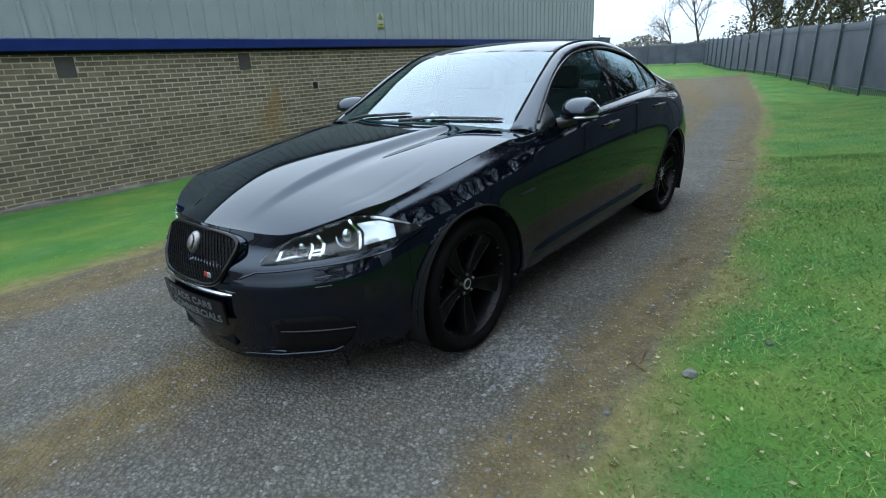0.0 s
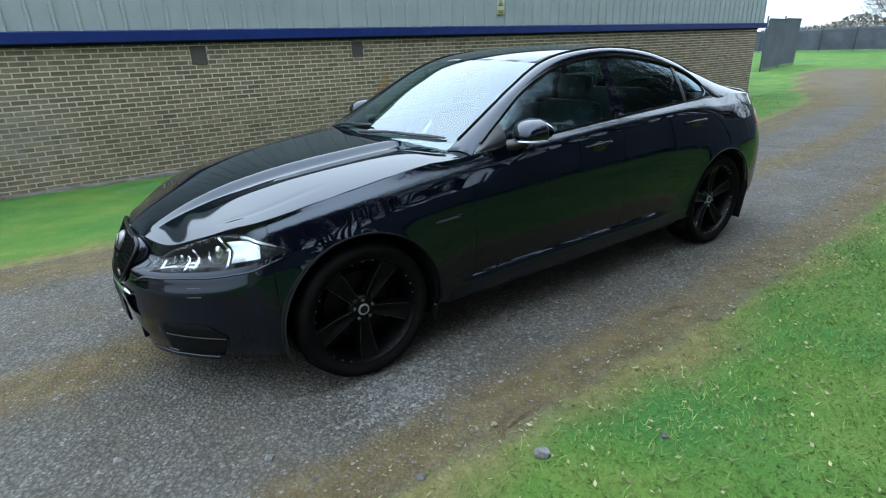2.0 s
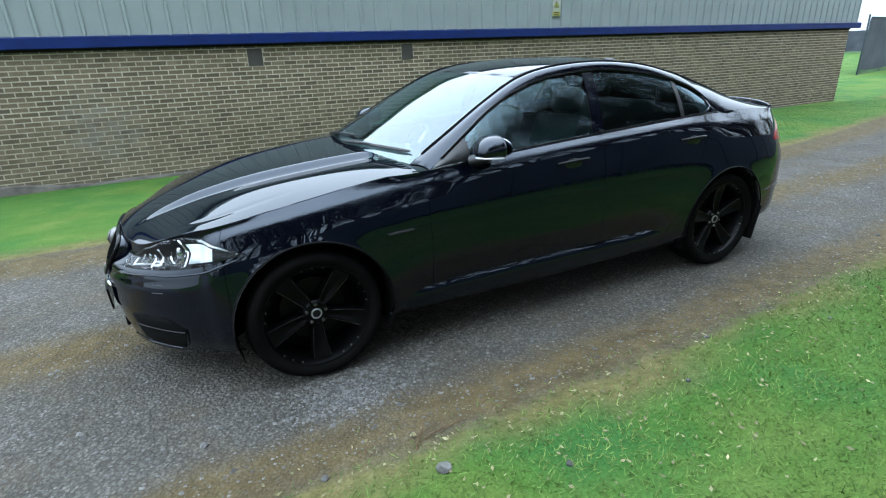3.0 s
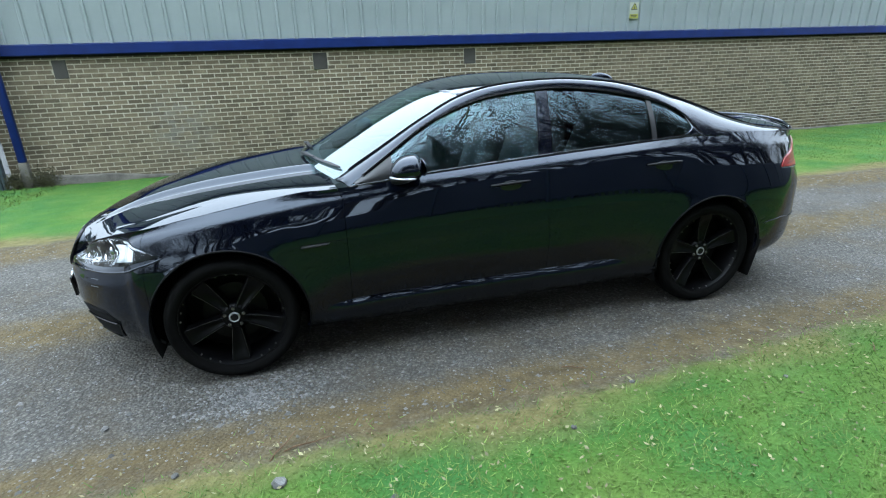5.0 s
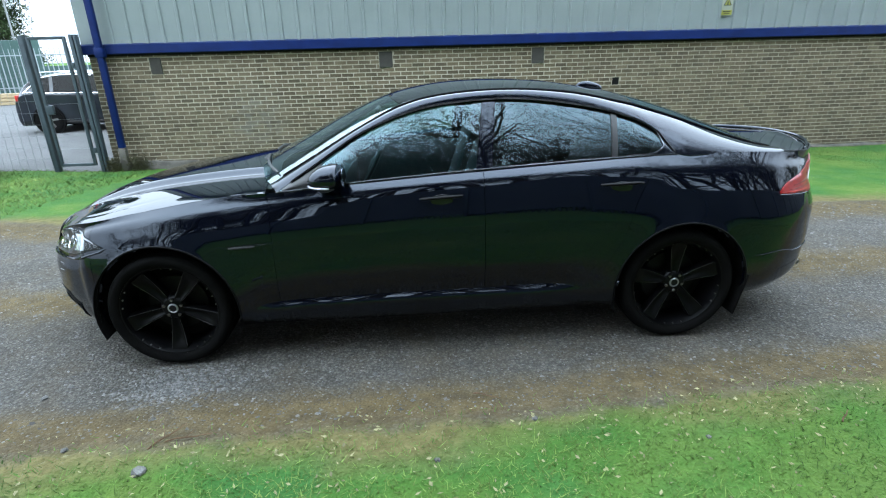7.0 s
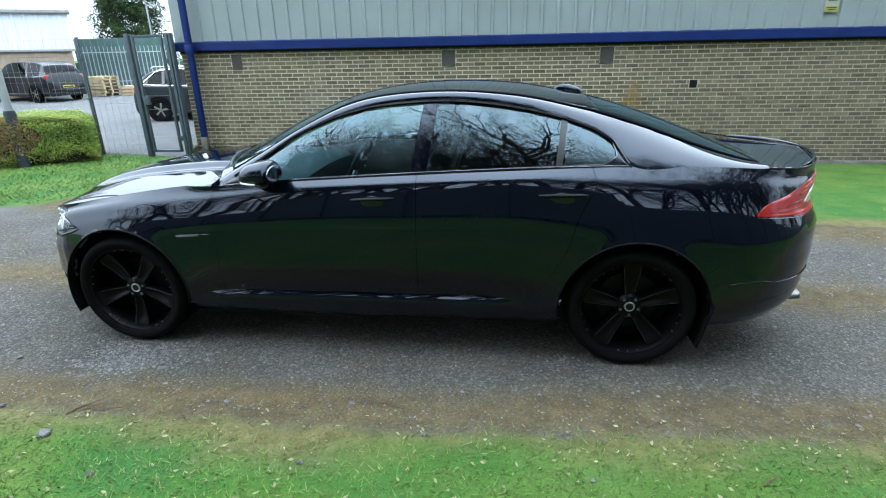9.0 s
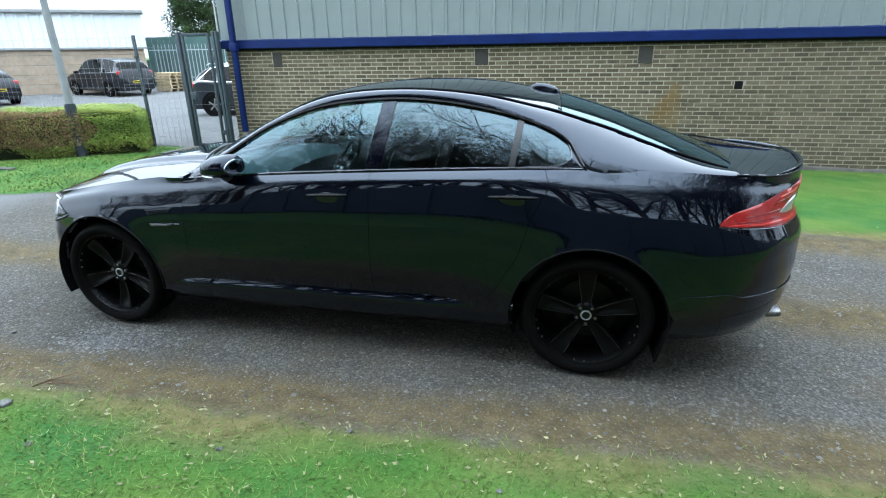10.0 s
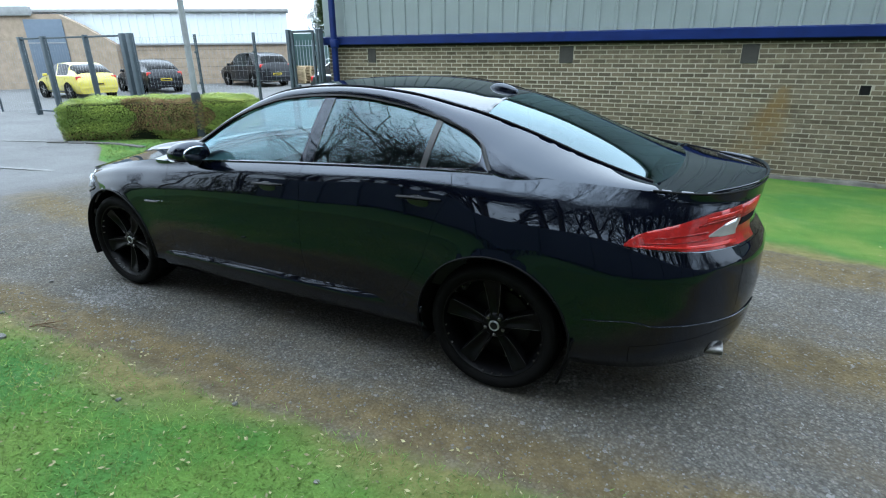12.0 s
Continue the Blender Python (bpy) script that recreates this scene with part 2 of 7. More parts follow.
def ground_material():
    m = bpy.data.materials.new("gravel_track_and_grass")
    m.use_nodes = True
    nt = m.node_tree
    N, L = nt.nodes, nt.links
    b = N["Principled BSDF"]
    b.inputs["Roughness"].default_value = 0.9
    b.inputs["Specular IOR Level"].default_value = 0.1
    geo = N.new("ShaderNodeNewGeometry")
    att = N.new("ShaderNodeAttribute")
    att.attribute_name = "cover"
    sep = N.new("ShaderNodeSeparateColor")
    L.new(att.outputs["Color"], sep.inputs["Color"])

    def noise_tex(scale, detail=5.0, rough=0.6):
        n = N.new("ShaderNodeTexNoise")
        n.inputs["Scale"].default_value, n.inputs["Detail"].default_value, n.inputs["Roughness"].default_value = scale, detail, rough
        L.new(geo.outputs["Position"], n.inputs["Vector"])
        return n.outputs["Fac"]

    def ramp(fac, stops):
        r = N.new("ShaderNodeValToRGB")
        el = r.color_ramp.elements
        el[0].position, el[0].color = stops[0][0], (*stops[0][1], 1)
        el[1].position, el[1].color = stops[-1][0], (*stops[-1][1], 1)
        for p, c in stops[1:-1]:
            e = el.new(p)
            e.color = (*c, 1)
        L.new(fac, r.inputs["Fac"])
        return r.outputs["Color"]

    def mix(fac, a, c, mode="MIX"):
        n = N.new("ShaderNodeMix")
        n.data_type, n.blend_type = "RGBA", mode
        for sock, v in (("Factor", fac), ("A", a), ("B", c)):
            if isinstance(v, (int, float)):
                n.inputs[sock].default_value = v
            elif isinstance(v, tuple):
                n.inputs[sock].default_value = (*v, 1)
            else:
                L.new(v, n.inputs[sock])
        return n.outputs["Result"]

    def mask(weight, breakup, lo=0.35, hi=0.65, amount=0.5):
        """A cover weight broken up by noise."""
        a = N.new("ShaderNodeMath")
        a.operation = "MULTIPLY_ADD"
        L.new(breakup, a.inputs[0])
        a.inputs[1].default_value = amount
        s = N.new("ShaderNodeMath")
        s.operation = "SUBTRACT"
        L.new(weight, s.inputs[0])
        s.inputs[1].default_value = amount * 0.5
        L.new(s.outputs[0], a.inputs[2])
        r = N.new("ShaderNodeMapRange")
        r.inputs["From Min"].default_value, r.inputs["From Max"].default_value = lo, hi
        L.new(a.outputs[0], r.inputs["Value"])
        return r.outputs["Result"]

    vor = N.new("ShaderNodeTexVoronoi")
    vor.inputs["Scale"].default_value = 55
    L.new(geo.outputs["Position"], vor.inputs["Vector"])
    vor2 = N.new("ShaderNodeTexVoronoi")
    vor2.inputs["Scale"].default_value = 130
    L.new(geo.outputs["Position"], vor2.inputs["Vector"])
    stone = mix(0.5, vor.outputs["Color"], vor2.outputs["Color"])
    bw = N.new("ShaderNodeRGBToBW")
    L.new(stone, bw.inputs["Color"])
    gravel = ramp(bw.outputs["Val"], [(0.15, (0.082, 0.080, 0.075)), (0.5, (0.116, 0.113, 0.106)), (0.72, (0.146, 0.142, 0.134)), (0.9, (0.235, 0.230, 0.218))])
    gravel = mix(0.55, gravel, ramp(noise_tex(1.3), [(0.35, (0.36, 0.34, 0.31)), (0.65, (0.74, 0.74, 0.75))]), "MULTIPLY")
    # shade in the gaps between stones, painted into the gravel colour
    gravel = mix(1.0, gravel, ramp(vor.outputs["Distance"], [(0.30, (1.12, 1.12, 1.12)), (0.62, (0.72, 0.72, 0.72))]), "MULTIPLY")
    earth = N.new("ShaderNodeMapRange")
    earth.inputs["From Min"].default_value, earth.inputs["From Max"].default_value, earth.inputs["To Max"].default_value = 0.48, 0.68, 0.5
    L.new(noise_tex(1.9, 7, 0.65), earth.inputs["Value"])
    gravel = mix(earth.outputs["Result"], gravel, (0.082, 0.066, 0.043))
    bright = mix(1.0, gravel, (0.87, 0.845, 0.785), "MULTIPLY")
    dirt = ramp(noise_tex(9), [(0.3, (0.052, 0.037, 0.012)), (0.55, (0.090, 0.065, 0.023)), (0.75, (0.126, 0.096, 0.040))])
    dirt = mix(0.33, dirt, bright)
    grass = ramp(noise_tex(2.2), [(0.3, (0.026, 0.076, 0.014)), (0.5, (0.049, 0.104, 0.019)), (0.68, (0.090, 0.128, 0.034))])
    grass = mix(0.5, grass, ramp(noise_tex(0.9, 4), [(0.38, (0.024, 0.088, 0.026)), (0.5, (0.052, 0.108, 0.020)), (0.62, (0.092, 0.125, 0.028))]))
    grass = mix(0.55, grass, ramp(noise_tex(85, 3), [(0.3, (0.76, 0.78, 0.72)), (0.7, (1.2, 1.2, 1.12))]), "MULTIPLY")
    tar = ramp(noise_tex(160, 3), [(0.3, (0.088, 0.088, 0.087)), (0.7, (0.148, 0.148, 0.147))])
    tar = mix(0.5, tar, ramp(noise_tex(0.8), [(0.35, (0.6, 0.6, 0.6)), (0.65, (1.0, 1.0, 1.0))]), "MULTIPLY")
    straw = ramp(noise_tex(12), [(0.3, (0.070, 0.063, 0.022)), (0.7, (0.138, 0.122, 0.052))])
    ripe = N.new("ShaderNodeMapRange")
    ripe.inputs["From Min"].default_value, ripe.inputs["From Max"].default_value = 0.0, 0.72
    L.new(att.outputs["Alpha"], ripe.inputs["Value"])
    grass = mix(mask(ripe.outputs["Result"], noise_tex(4.0, 6, 0.7), 0.2, 0.8, 0.7), straw, grass)
    wg = mask(sep.outputs["Red"], noise_tex(5.0, 8, 0.7), 0.42, 0.60, 0.55)
    wd = mask(sep.outputs["Green"], noise_tex(3.5, 8, 0.7), 0.25, 0.75, 0.8)
    col = mix(wd, bright, dirt)
    col = mix(sep.outputs["Blue"], col, tar)
    col = mix(wg, col, grass)
    L.new(col, b.inputs["Base Color"])
    bump = N.new("ShaderNodeBump")
    bump.inputs["Strength"].default_value, bump.inputs["Distance"].default_value = 0.8, 0.012
    h = N.new("ShaderNodeMath")
    h.operation = "ADD"
    L.new(vor.outputs["Distance"], h.inputs[0])
    L.new(noise_tex(90, 4), h.inputs[1])
    L.new(h.outputs[0], bump.inputs["Height"])
    L.new(bump.outputs["Normal"], b.inputs["Normal"])
    return m


def axis_steps(lo, hi, fine_lo, fine_hi, fine, grow=1.22):
    out = list(np.arange(fine_lo, fine_hi + 1e-6, fine))
    step = fine
    while out[-1] < hi:
        step *= grow
        out.append(out[-1] + step)
    step = fine
    while out[0] > lo:
        step *= grow
        out.insert(0, out[0] - step)
    return np.array(out)


GXS, GYS = axis_steps(-600, 900, -9, 12, 0.12), axis_steps(-600, 600, -4.5, 8, 0.12)
gx, gy = np.meshgrid(GXS, GYS, indexing="ij")
gz = ground_z(gx, gy)
RNG = np.random.default_rng(7)
lumps = np.array([noise.noise(Vector((x * 0.9, y * 0.9, 0))) + 0.5 * noise.noise(Vector((x * 3.1, y * 3.1, 4))) for x, y in zip(gx.ravel(), gy.ravel())]).reshape(gx.shape)
gz = gz + 0.012 * lumps
ne, fe = near_edge(gx), far_edge(gx)
grass_w = np.maximum(smoothstep(0.30, -0.55, gy - ne + 0.02), smoothstep(-0.30, 0.60, gy - fe))
centre_strip = np.exp(-((gy - 0.15 - (ne + fe) / 2 + 0.38) / 0.33) ** 2) * (np.abs(gx) < 60)
edge_dirt = np.exp(-((gy - ne - 0.03) / 0.26) ** 2) + np.exp(-((gy - fe + 0.16) / 0.40) ** 2)
under = smoothstep(0.95, 0.6, np.abs(gy)) * smoothstep(-0.9, -0.4, gx) * smoothstep(4.2, 3.6, gx)
dirt_w = np.clip(np.maximum(0.80 * centre_strip * (1 - 0.5 * under), 0.85 * edge_dirt) + 0.5 * smoothstep(9, 22, gx) * (1 - grass_w), 0, 1)
# yard of tarmac beyond the corner of the building, and the grass by the hedge
corner = np.interp(gx, [-12, -9.6, -7.4, -6.0, -4.6, -3.6], [30, 4.2, 3.3, 2.4, 1.9, 2.2])
grass_left = smoothstep(-0.12, 0.12, gy - corner) * smoothstep(-10.2, -9.8, gx) * smoothstep(6.9, 6.7, gy)
tar_w = smoothstep(-3.2, -4.6, gx) * (1 - smoothstep(-14, -20, gy)) * (1 - grass_left)
grass_w = np.where(gx < -3.6, np.maximum(grass_left, smoothstep(0.3, -0.3, gy - ne)), grass_w)
grass_w = np.maximum(grass_w, smoothstep(-70, -110, gx))
far_field = smoothstep(31, 38, gx)
grass_w = np.maximum(grass_w, far_field * 0.9)
tar_w = tar_w * (1 - grass_w)
ripe_w = np.maximum(smoothstep(0.05, -0.85, gy - ne + 0.25 * lumps), smoothstep(0.0, 1.1, gy - fe + 0.25 * lumps))
ripe_w = np.maximum(np.where(gx < -3.6, np.maximum(ripe_w, grass_left), ripe_w), far_field * 0.8)
verts = np.stack([gx, gy, gz], -1).reshape(-1, 3)
ni, nj = gx.shape
idx = np.arange(ni * nj).reshape(ni, nj)
quads = np.stack([idx[:-1, :-1], idx[1:, :-1], idx[1:, 1:], idx[:-1, 1:]], -1).reshape(-1, 4)
gme = bpy.data.meshes.new("ground")
gme.from_pydata(verts.tolist(), [], quads.tolist())
gme.polygons.foreach_set("use_smooth", [True] * len(gme.polygons))
cov = gme.color_attributes.new("cover", "FLOAT_COLOR", "POINT")
cov.data.foreach_set("color", np.stack([grass_w, dirt_w, tar_w, ripe_w], -1).astype(np.float32).ravel())
gme.materials.append(ground_material())
ground = tagged(put("ground", gme), "grey gravel track between green mown grass verges", "ground", kind="structure")


def height(x, y):
    """The ground's height by its grid."""
    i = np.clip(np.searchsorted(GXS, x) - 1, 0, ni - 2)
    j = np.clip(np.searchsorted(GYS, y) - 1, 0, nj - 2)
    fx, fy = (x - GXS[i]) / (GXS[i + 1] - GXS[i]), (y - GYS[j]) / (GYS[j + 1] - GYS[j])
    return gz[i, j] * (1 - fx) * (1 - fy) + gz[i + 1, j] * fx * (1 - fy) + gz[i, j + 1] * (1 - fx) * fy + gz[i + 1, j + 1] * fx * fy


def cover_at(w, x, y):
    i = np.clip(np.searchsorted(GXS, x) - 1, 0, ni - 1)
    j = np.clip(np.searchsorted(GYS, y) - 1, 0, nj - 1)
    return w[i, j]


def soup(name, V, F, material, label, category):
    me = bpy.data.meshes.new(name)
    n, k = F.shape
    me.vertices.add(len(V))
    me.vertices.foreach_set("co", V.astype(np.float32).ravel())
    me.loops.add(n * k)
    me.loops.foreach_set("vertex_index", F.astype(np.int32).ravel())
    me.polygons.add(n)
    me.polygons.foreach_set("loop_start", np.arange(0, n * k, k, dtype=np.int32))
    me.update(calc_edges=True)
    me.materials.append(material)
    return tagged(put(name, me), label, category, kind="stuff")


GRASSBLADE = mat("grass_blades", (0.059, 0.138, 0.024), rough=0.65, spread=0.40, scale=1.3, second=(0.125, 0.168, 0.045), island=0.45, spec=0.1)
STONEMAT = mat("loose_grey_stone", (0.092, 0.090, 0.085), rough=0.8, spread=0.3, scale=14, island=0.45, bump=0.4, bump_scale=120)
LEAFMAT = mat("dry_leaf_litter", (0.168, 0.1568, 0.084), rough=0.7, spread=0.25, scale=20, island=0.4)
TWIGMAT = mat("brown_twig", (0.0896, 0.056, 0.0308), rough=0.8, spread=0.3, scale=20)


def blades(n, x0, x1, y0, y1, hmin, hmax, rng, width=0.0035, cut=0.5):
    x, y = rng.uniform(x0, x1, n), rng.uniform(y0, y1, n)
    keep = (cover_at(grass_w, x, y) + rng.normal(0, 0.16, n) > cut) & (rng.random(n) < 0.35 + 0.65 * cover_at(ripe_w, x, y))
    x, y = x[keep], y[keep]
    n = len(x)
    z = height(x, y)
    a = rng.uniform(0, 2 * np.pi, n)
    h = rng.uniform(hmin, hmax, n)
    w = width * rng.uniform(0.7, 1.4, n)
    lean = rng.uniform(0.8, 2.2, n) * h
    la = rng.uniform(0, 2 * np.pi, n)
    V = np.zeros((n, 3, 3))
    V[:, 0] = np.stack([x - w * np.cos(a), y - w * np.sin(a), z - 0.004], -1)
    V[:, 1] = np.stack([x + w * np.cos(a), y + w * np.sin(a), z - 0.004], -1)
    V[:, 2] = np.stack([x + lean * np.cos(la), y + lean * np.sin(la), z + h], -1)
    return V.reshape(-1, 3), np.arange(3 * n).reshape(n, 3)


def stack(parts_):
    V, F, o = [], [], 0
    for v, f in parts_:
        V.append(v)
        F.append(f + o)
        o += len(v)
    return np.concatenate(V), np.concatenate(F)


gr = np.random.default_rng(11)
soup("grass", *stack([
    blades(150000, -4.0, 7.0, -4.2, -1.0, 0.010, 0.028, gr, 0.0028, 0.62),
    blades(45000, 6.5, 18, -4.2, 0.8, 0.006, 0.016, gr, 0.006, 0.6),
    blades(14000, -4.2, 9.5, 2.0, 7.0, 0.005, 0.013, gr, 0.0055, 0.6),
    blades(22000, 9, 22, 1.5, 7.3, 0.008, 0.022, gr, 0.008),
    blades(16000, -10, -3.5, 1.8, 6.9, 0.02, 0.05, gr, 0.007),
]), GRASSBLADE, "short green mown grass with yellowish patches", "grass")


def stones(n, rng, region, size):
    """Small angular stones: squashed, jittered octahedra sunk a little into the ground."""
    x, y = region(n, rng)
    z = height(x, y)
    n = len(x)
    base = np.array([(1, 0, 0), (0, 1, 0), (-1, 0, 0), (0, -1, 0), (0.25, 0.2, 0.75), (-0.25, -0.15, 0.8)], float)
    tri = np.array([(0, 1, 4), (1, 2, 5), (1, 5, 4), (2, 3, 5), (3, 0, 4), (3, 4, 5)])
    r = size(n, rng)
    J = base[None] * rng.uniform(0.55, 1.3, (n, 6, 3)) * r[:, None, None]
    a = rng.uniform(0, 2 * np.pi, n)
    c, s = np.cos(a)[:, None], np.sin(a)[:, None]
    V = np.stack([J[..., 0] * c - J[..., 1] * s, J[..., 0] * s + J[..., 1] * c, J[..., 2]], -1)
    V[..., 2] *= rng.uniform(0.4, 0.9, (n, 1))
    V += np.stack([x, y, z - r * 0.06], -1)[:, None]
    F = tri[None] + 6 * np.arange(n)[:, None, None]
    return V.reshape(-1, 3), F.reshape(-1, 3)


def track_region(x0, x1):
    def f(n, rng):
        x = rng.uniform(x0, x1, n)
        y = near_edge(x) - 0.05 + rng.beta(1.0, 1.1, n) * (far_edge(np.maximum(x, -2.5)) - near_edge(x) + 0.1)
        return x, y
    return f


soup("gravel", *stack([
    stones(42000, gr, track_region(-3.6, 6.5), lambda n, r: 0.0035 + 0.0075 * r.random(n) ** 3),
    stones(1500, gr, track_region(-3.0, 6.0), lambda n, r: 0.009 + 0.012 * r.random(n) ** 2),
    stones(1300, gr, lambda n, r: (r.normal(0.06, 0.16, n), -1.06 + 0.10 * r.standard_normal(n)), lambda n, r: 0.006 + 0.008 * r.random(n)),
    stones(7000, gr, track_region(6, 16), lambda n, r: 0.007 + 0.012 * r.random(n) ** 2),
]), STONEMAT, "loose grey crushed stone on the track", "gravel")


def chips(n, rng, x0, x1, y0, y1, size):
    x, y = rng.uniform(x0, x1, n), rng.uniform(y0, y1, n)
    keep = (cover_at(grass_w, x, y) > 0.4) & (rng.random(n) < 0.25 + 0.75 * np.exp(-((y - near_edge(x) + 0.25) / 0.5) ** 2))
    x, y = x[keep], y[keep]
    n = len(x)
    z = height(x, y) + rng.uniform(0.008, 0.024, n)
    a, l = rng.uniform(0, 2 * np.pi, n), size * rng.uniform(0.5, 1.6, n)
    w = l * rng.uniform(0.25, 0.5, n)
    ux, uy = np.cos(a), np.sin(a)
    V = np.zeros((n, 4, 3))
    for k, (p, q, dz) in enumerate(((-1, 0, 0), (0, -1, 0.003), (1, 0, 0.004), (0, 1, -0.002))):
        V[:, k] = np.stack([x + p * l * ux - q * w * uy, y + p * l * uy + q * w * ux, z + dz], -1)
    return V.reshape(-1, 3), np.arange(4 * n).reshape(n, 4)


soup("leaf_litter", *stack([chips(4200, gr, -2.0, 6.0, -3.4, -1.2, 0.0095), chips(500, gr, -3.5, 9, 2.0, 3.4, 0.012)]), LEAFMAT, "small pale dry leaves scattered on the grass", "leaves")


def pebble(x, y, r, rng, label):
    bm = bmesh.new()
    bmesh.ops.create_icosphere(bm, subdivisions=2, radius=r)
    for v in bm.verts:
        v.co *= 1 + 0.30 * noise.noise(v.co * (2.2 / r) + Vector((x * 7, y * 5, 0)))
        v.co.z *= 0.6
    ob = part("stone", bm, STONEMAT, label="", angle=25)
    ob.matrix_world = pose(x, y, float(height(np.array([x]), np.array([y]))[0]) + r * 0.25, 0, 0, rng.uniform(0, 360))
    tagged(ob, label, "stone", "loose stones beside the track")
    return ob


for x, y, r in ((0.208, -1.83, 0.030), (0.62, -2.05, 0.016), (1.9, -1.62, 0.014), (-0.60, -1.15, 0.018), (1.43, -1.89, 0.014), (2.6, -1.85, 0.012), (4.9, -1.0, 0.022), (-0.2, -1.64, 0.016)):
    pebble(x, y, r, gr, "small pale grey stone lying in the grass edge")


def twig(x, y, a, l):
    pts = [(l * (k / 5 - 0.5), 0.02 * l * math.sin(k * 1.7), 0.006 + 0.004 * math.sin(k)) for k in range(6)]
    bm = tube(pts, [0.004, 0.0038, 0.0035, 0.003, 0.0024, 0.0015], sides=5)
    tube([pts[2], (pts[2][0] + 0.15 * l, 0.18 * l, 0.012)], [0.0025, 0.001], sides=4, bm=bm)
    ob = part("twig", bm, TWIGMAT)
    ob.matrix_world = pose(x, y, float(height(np.array([x]), np.array([y]))[0]) + 0.006, 0, 0, a)
    tagged(ob, "thin dry brown twig lying on the track edge", "twig", "fallen twigs")


for x, y, a, l in ((0.22, -1.58, 58, 0.20), (0.33, -1.60, 12, 0.22), (5.6, -0.9, 20, 0.30), (6.4, -0.75, 80, 0.25), (1.7, -1.4, -20, 0.13), (3.3, -1.75, 40, 0.12)):
    twig(x, y, a, l)

# ---- the warehouse ----
BRICKMAT = mat("buff_brown_brick", (0.100, 0.078, 0.049), rough=0.85, spread=0.25, scale=5, bump=0.5, bump_scale=140, island=0.30, second=(0.136, 0.112, 0.074))
MORTAR = mat("pale_mortar", (0.33, 0.30, 0.235), rough=0.9, spread=0.15, scale=4, bump=0.4, bump_scale=200)
CONCRETE = mat("weathered_concrete", (0.078, 0.073, 0.062), rough=0.9, spread=0.45, scale=5, bump=0.4, bump_scale=90)
PADSTONE = mat("grey_padstone", (0.04368, 0.04144, 0.03696), rough=0.9, spread=0.15, scale=8, bump=0.3, bump_scale=120)
CLADDING = mat("pale_grey_green_cladding", (0.182, 0.209, 0.206), rough=0.42, spread=0.05, scale=1.5, second=(0.195, 0.222, 0.218))
BLUE = mat("royal_blue_flashing", (0.0045, 0.012, 0.066), rough=0.42, spread=0.10, scale=4, second=(0.006, 0.016, 0.082))
FLASHSHADE = mat("shade_under_flashing", (0.0112, 0.01008, 0.0084), rough=0.9, spread=0.2)


def weather(m):
    """Stains with their own shapes on the brickwork: an ochre run below a leak and a pale bloom of salts."""
    nt = m.node_tree
    N, L = nt.nodes, nt.links
    b = N["Principled BSDF"]
    col = b.inputs["Base Color"].links[0].from_socket
    geo = N.new("ShaderNodeNewGeometry")
    sep = N.new("ShaderNodeSeparateXYZ")
    L.new(geo.outputs["Position"], sep.inputs["Vector"])
    spots = N.new("ShaderNodeTexNoise")
    spots.inputs["Scale"].default_value, spots.inputs["Detail"].default_value = 7.0, 5.0
    L.new(geo.outputs["Position"], spots.inputs["Vector"])

    def calc(op, *vals):
        n = N.new("ShaderNodeMath")
        n.operation = op
        n.use_clamp = op == "MULTIPLY" and len(vals) == 3
        for k, v in enumerate(vals[:2]):
            if isinstance(v, (int, float)):
                n.inputs[k].default_value = v
            else:
                L.new(v, n.inputs[k])
        return n.outputs[0]

    def range_(v, a0, a1, b0=0.0, b1=1.0):
        r = N.new("ShaderNodeMapRange")
        r.interpolation_type = "SMOOTHSTEP"
        for nm, q in (("From Min", a0), ("From Max", a1), ("To Min", b0), ("To Max", b1)):
            r.inputs[nm].default_value = q
        L.new(v, r.inputs["Value"])
        return r.outputs["Result"]

    x, z = sep.outputs["X"], sep.outputs["Z"]
    fall = calc("SUBTRACT", 1.10, z)
    mid = calc("SUBTRACT", 4.56, calc("MULTIPLY", fall, 0.30))
    half = calc("ADD", 0.08, calc("MULTIPLY", fall, 0.42))
    away = calc("DIVIDE", calc("ABSOLUTE", calc("SUBTRACT", x, mid)), half)
    run = calc("MULTIPLY", range_(away, 1.1, 0.25), range_(fall, 0.0, 0.08))
    run = calc("MULTIPLY", run, range_(fall, 1.3, 0.5, 0.25, 1.0))
    run = calc("MULTIPLY", run, range_(spots.outputs["Fac"], 0.25, 0.6))
    pale = calc("MULTIPLY", range_(calc("ABSOLUTE", calc("SUBTRACT", x, -1.55)), 0.75, 0.1), range_(calc("ABSOLUTE", calc("SUBTRACT", z, 0.55)), 0.75, 0.1))
    pale = calc("MULTIPLY", pale, range_(spots.outputs["Fac"], 0.35, 0.65))
    for fac, tint, k in ((run, (0.16, 0.095, 0.024), 0.6), (pale, (0.185, 0.18, 0.162), 0.45)):
        mx = N.new("ShaderNodeMix")
        mx.data_type = "RGBA"
        L.new(calc("MULTIPLY", fac, k), mx.inputs["Factor"])
        L.new(col, mx.inputs["A"])
        mx.inputs["B"].default_value = (*tint, 1)
        col = mx.outputs["Result"]
    L.new(col, b.inputs["Base Color"])


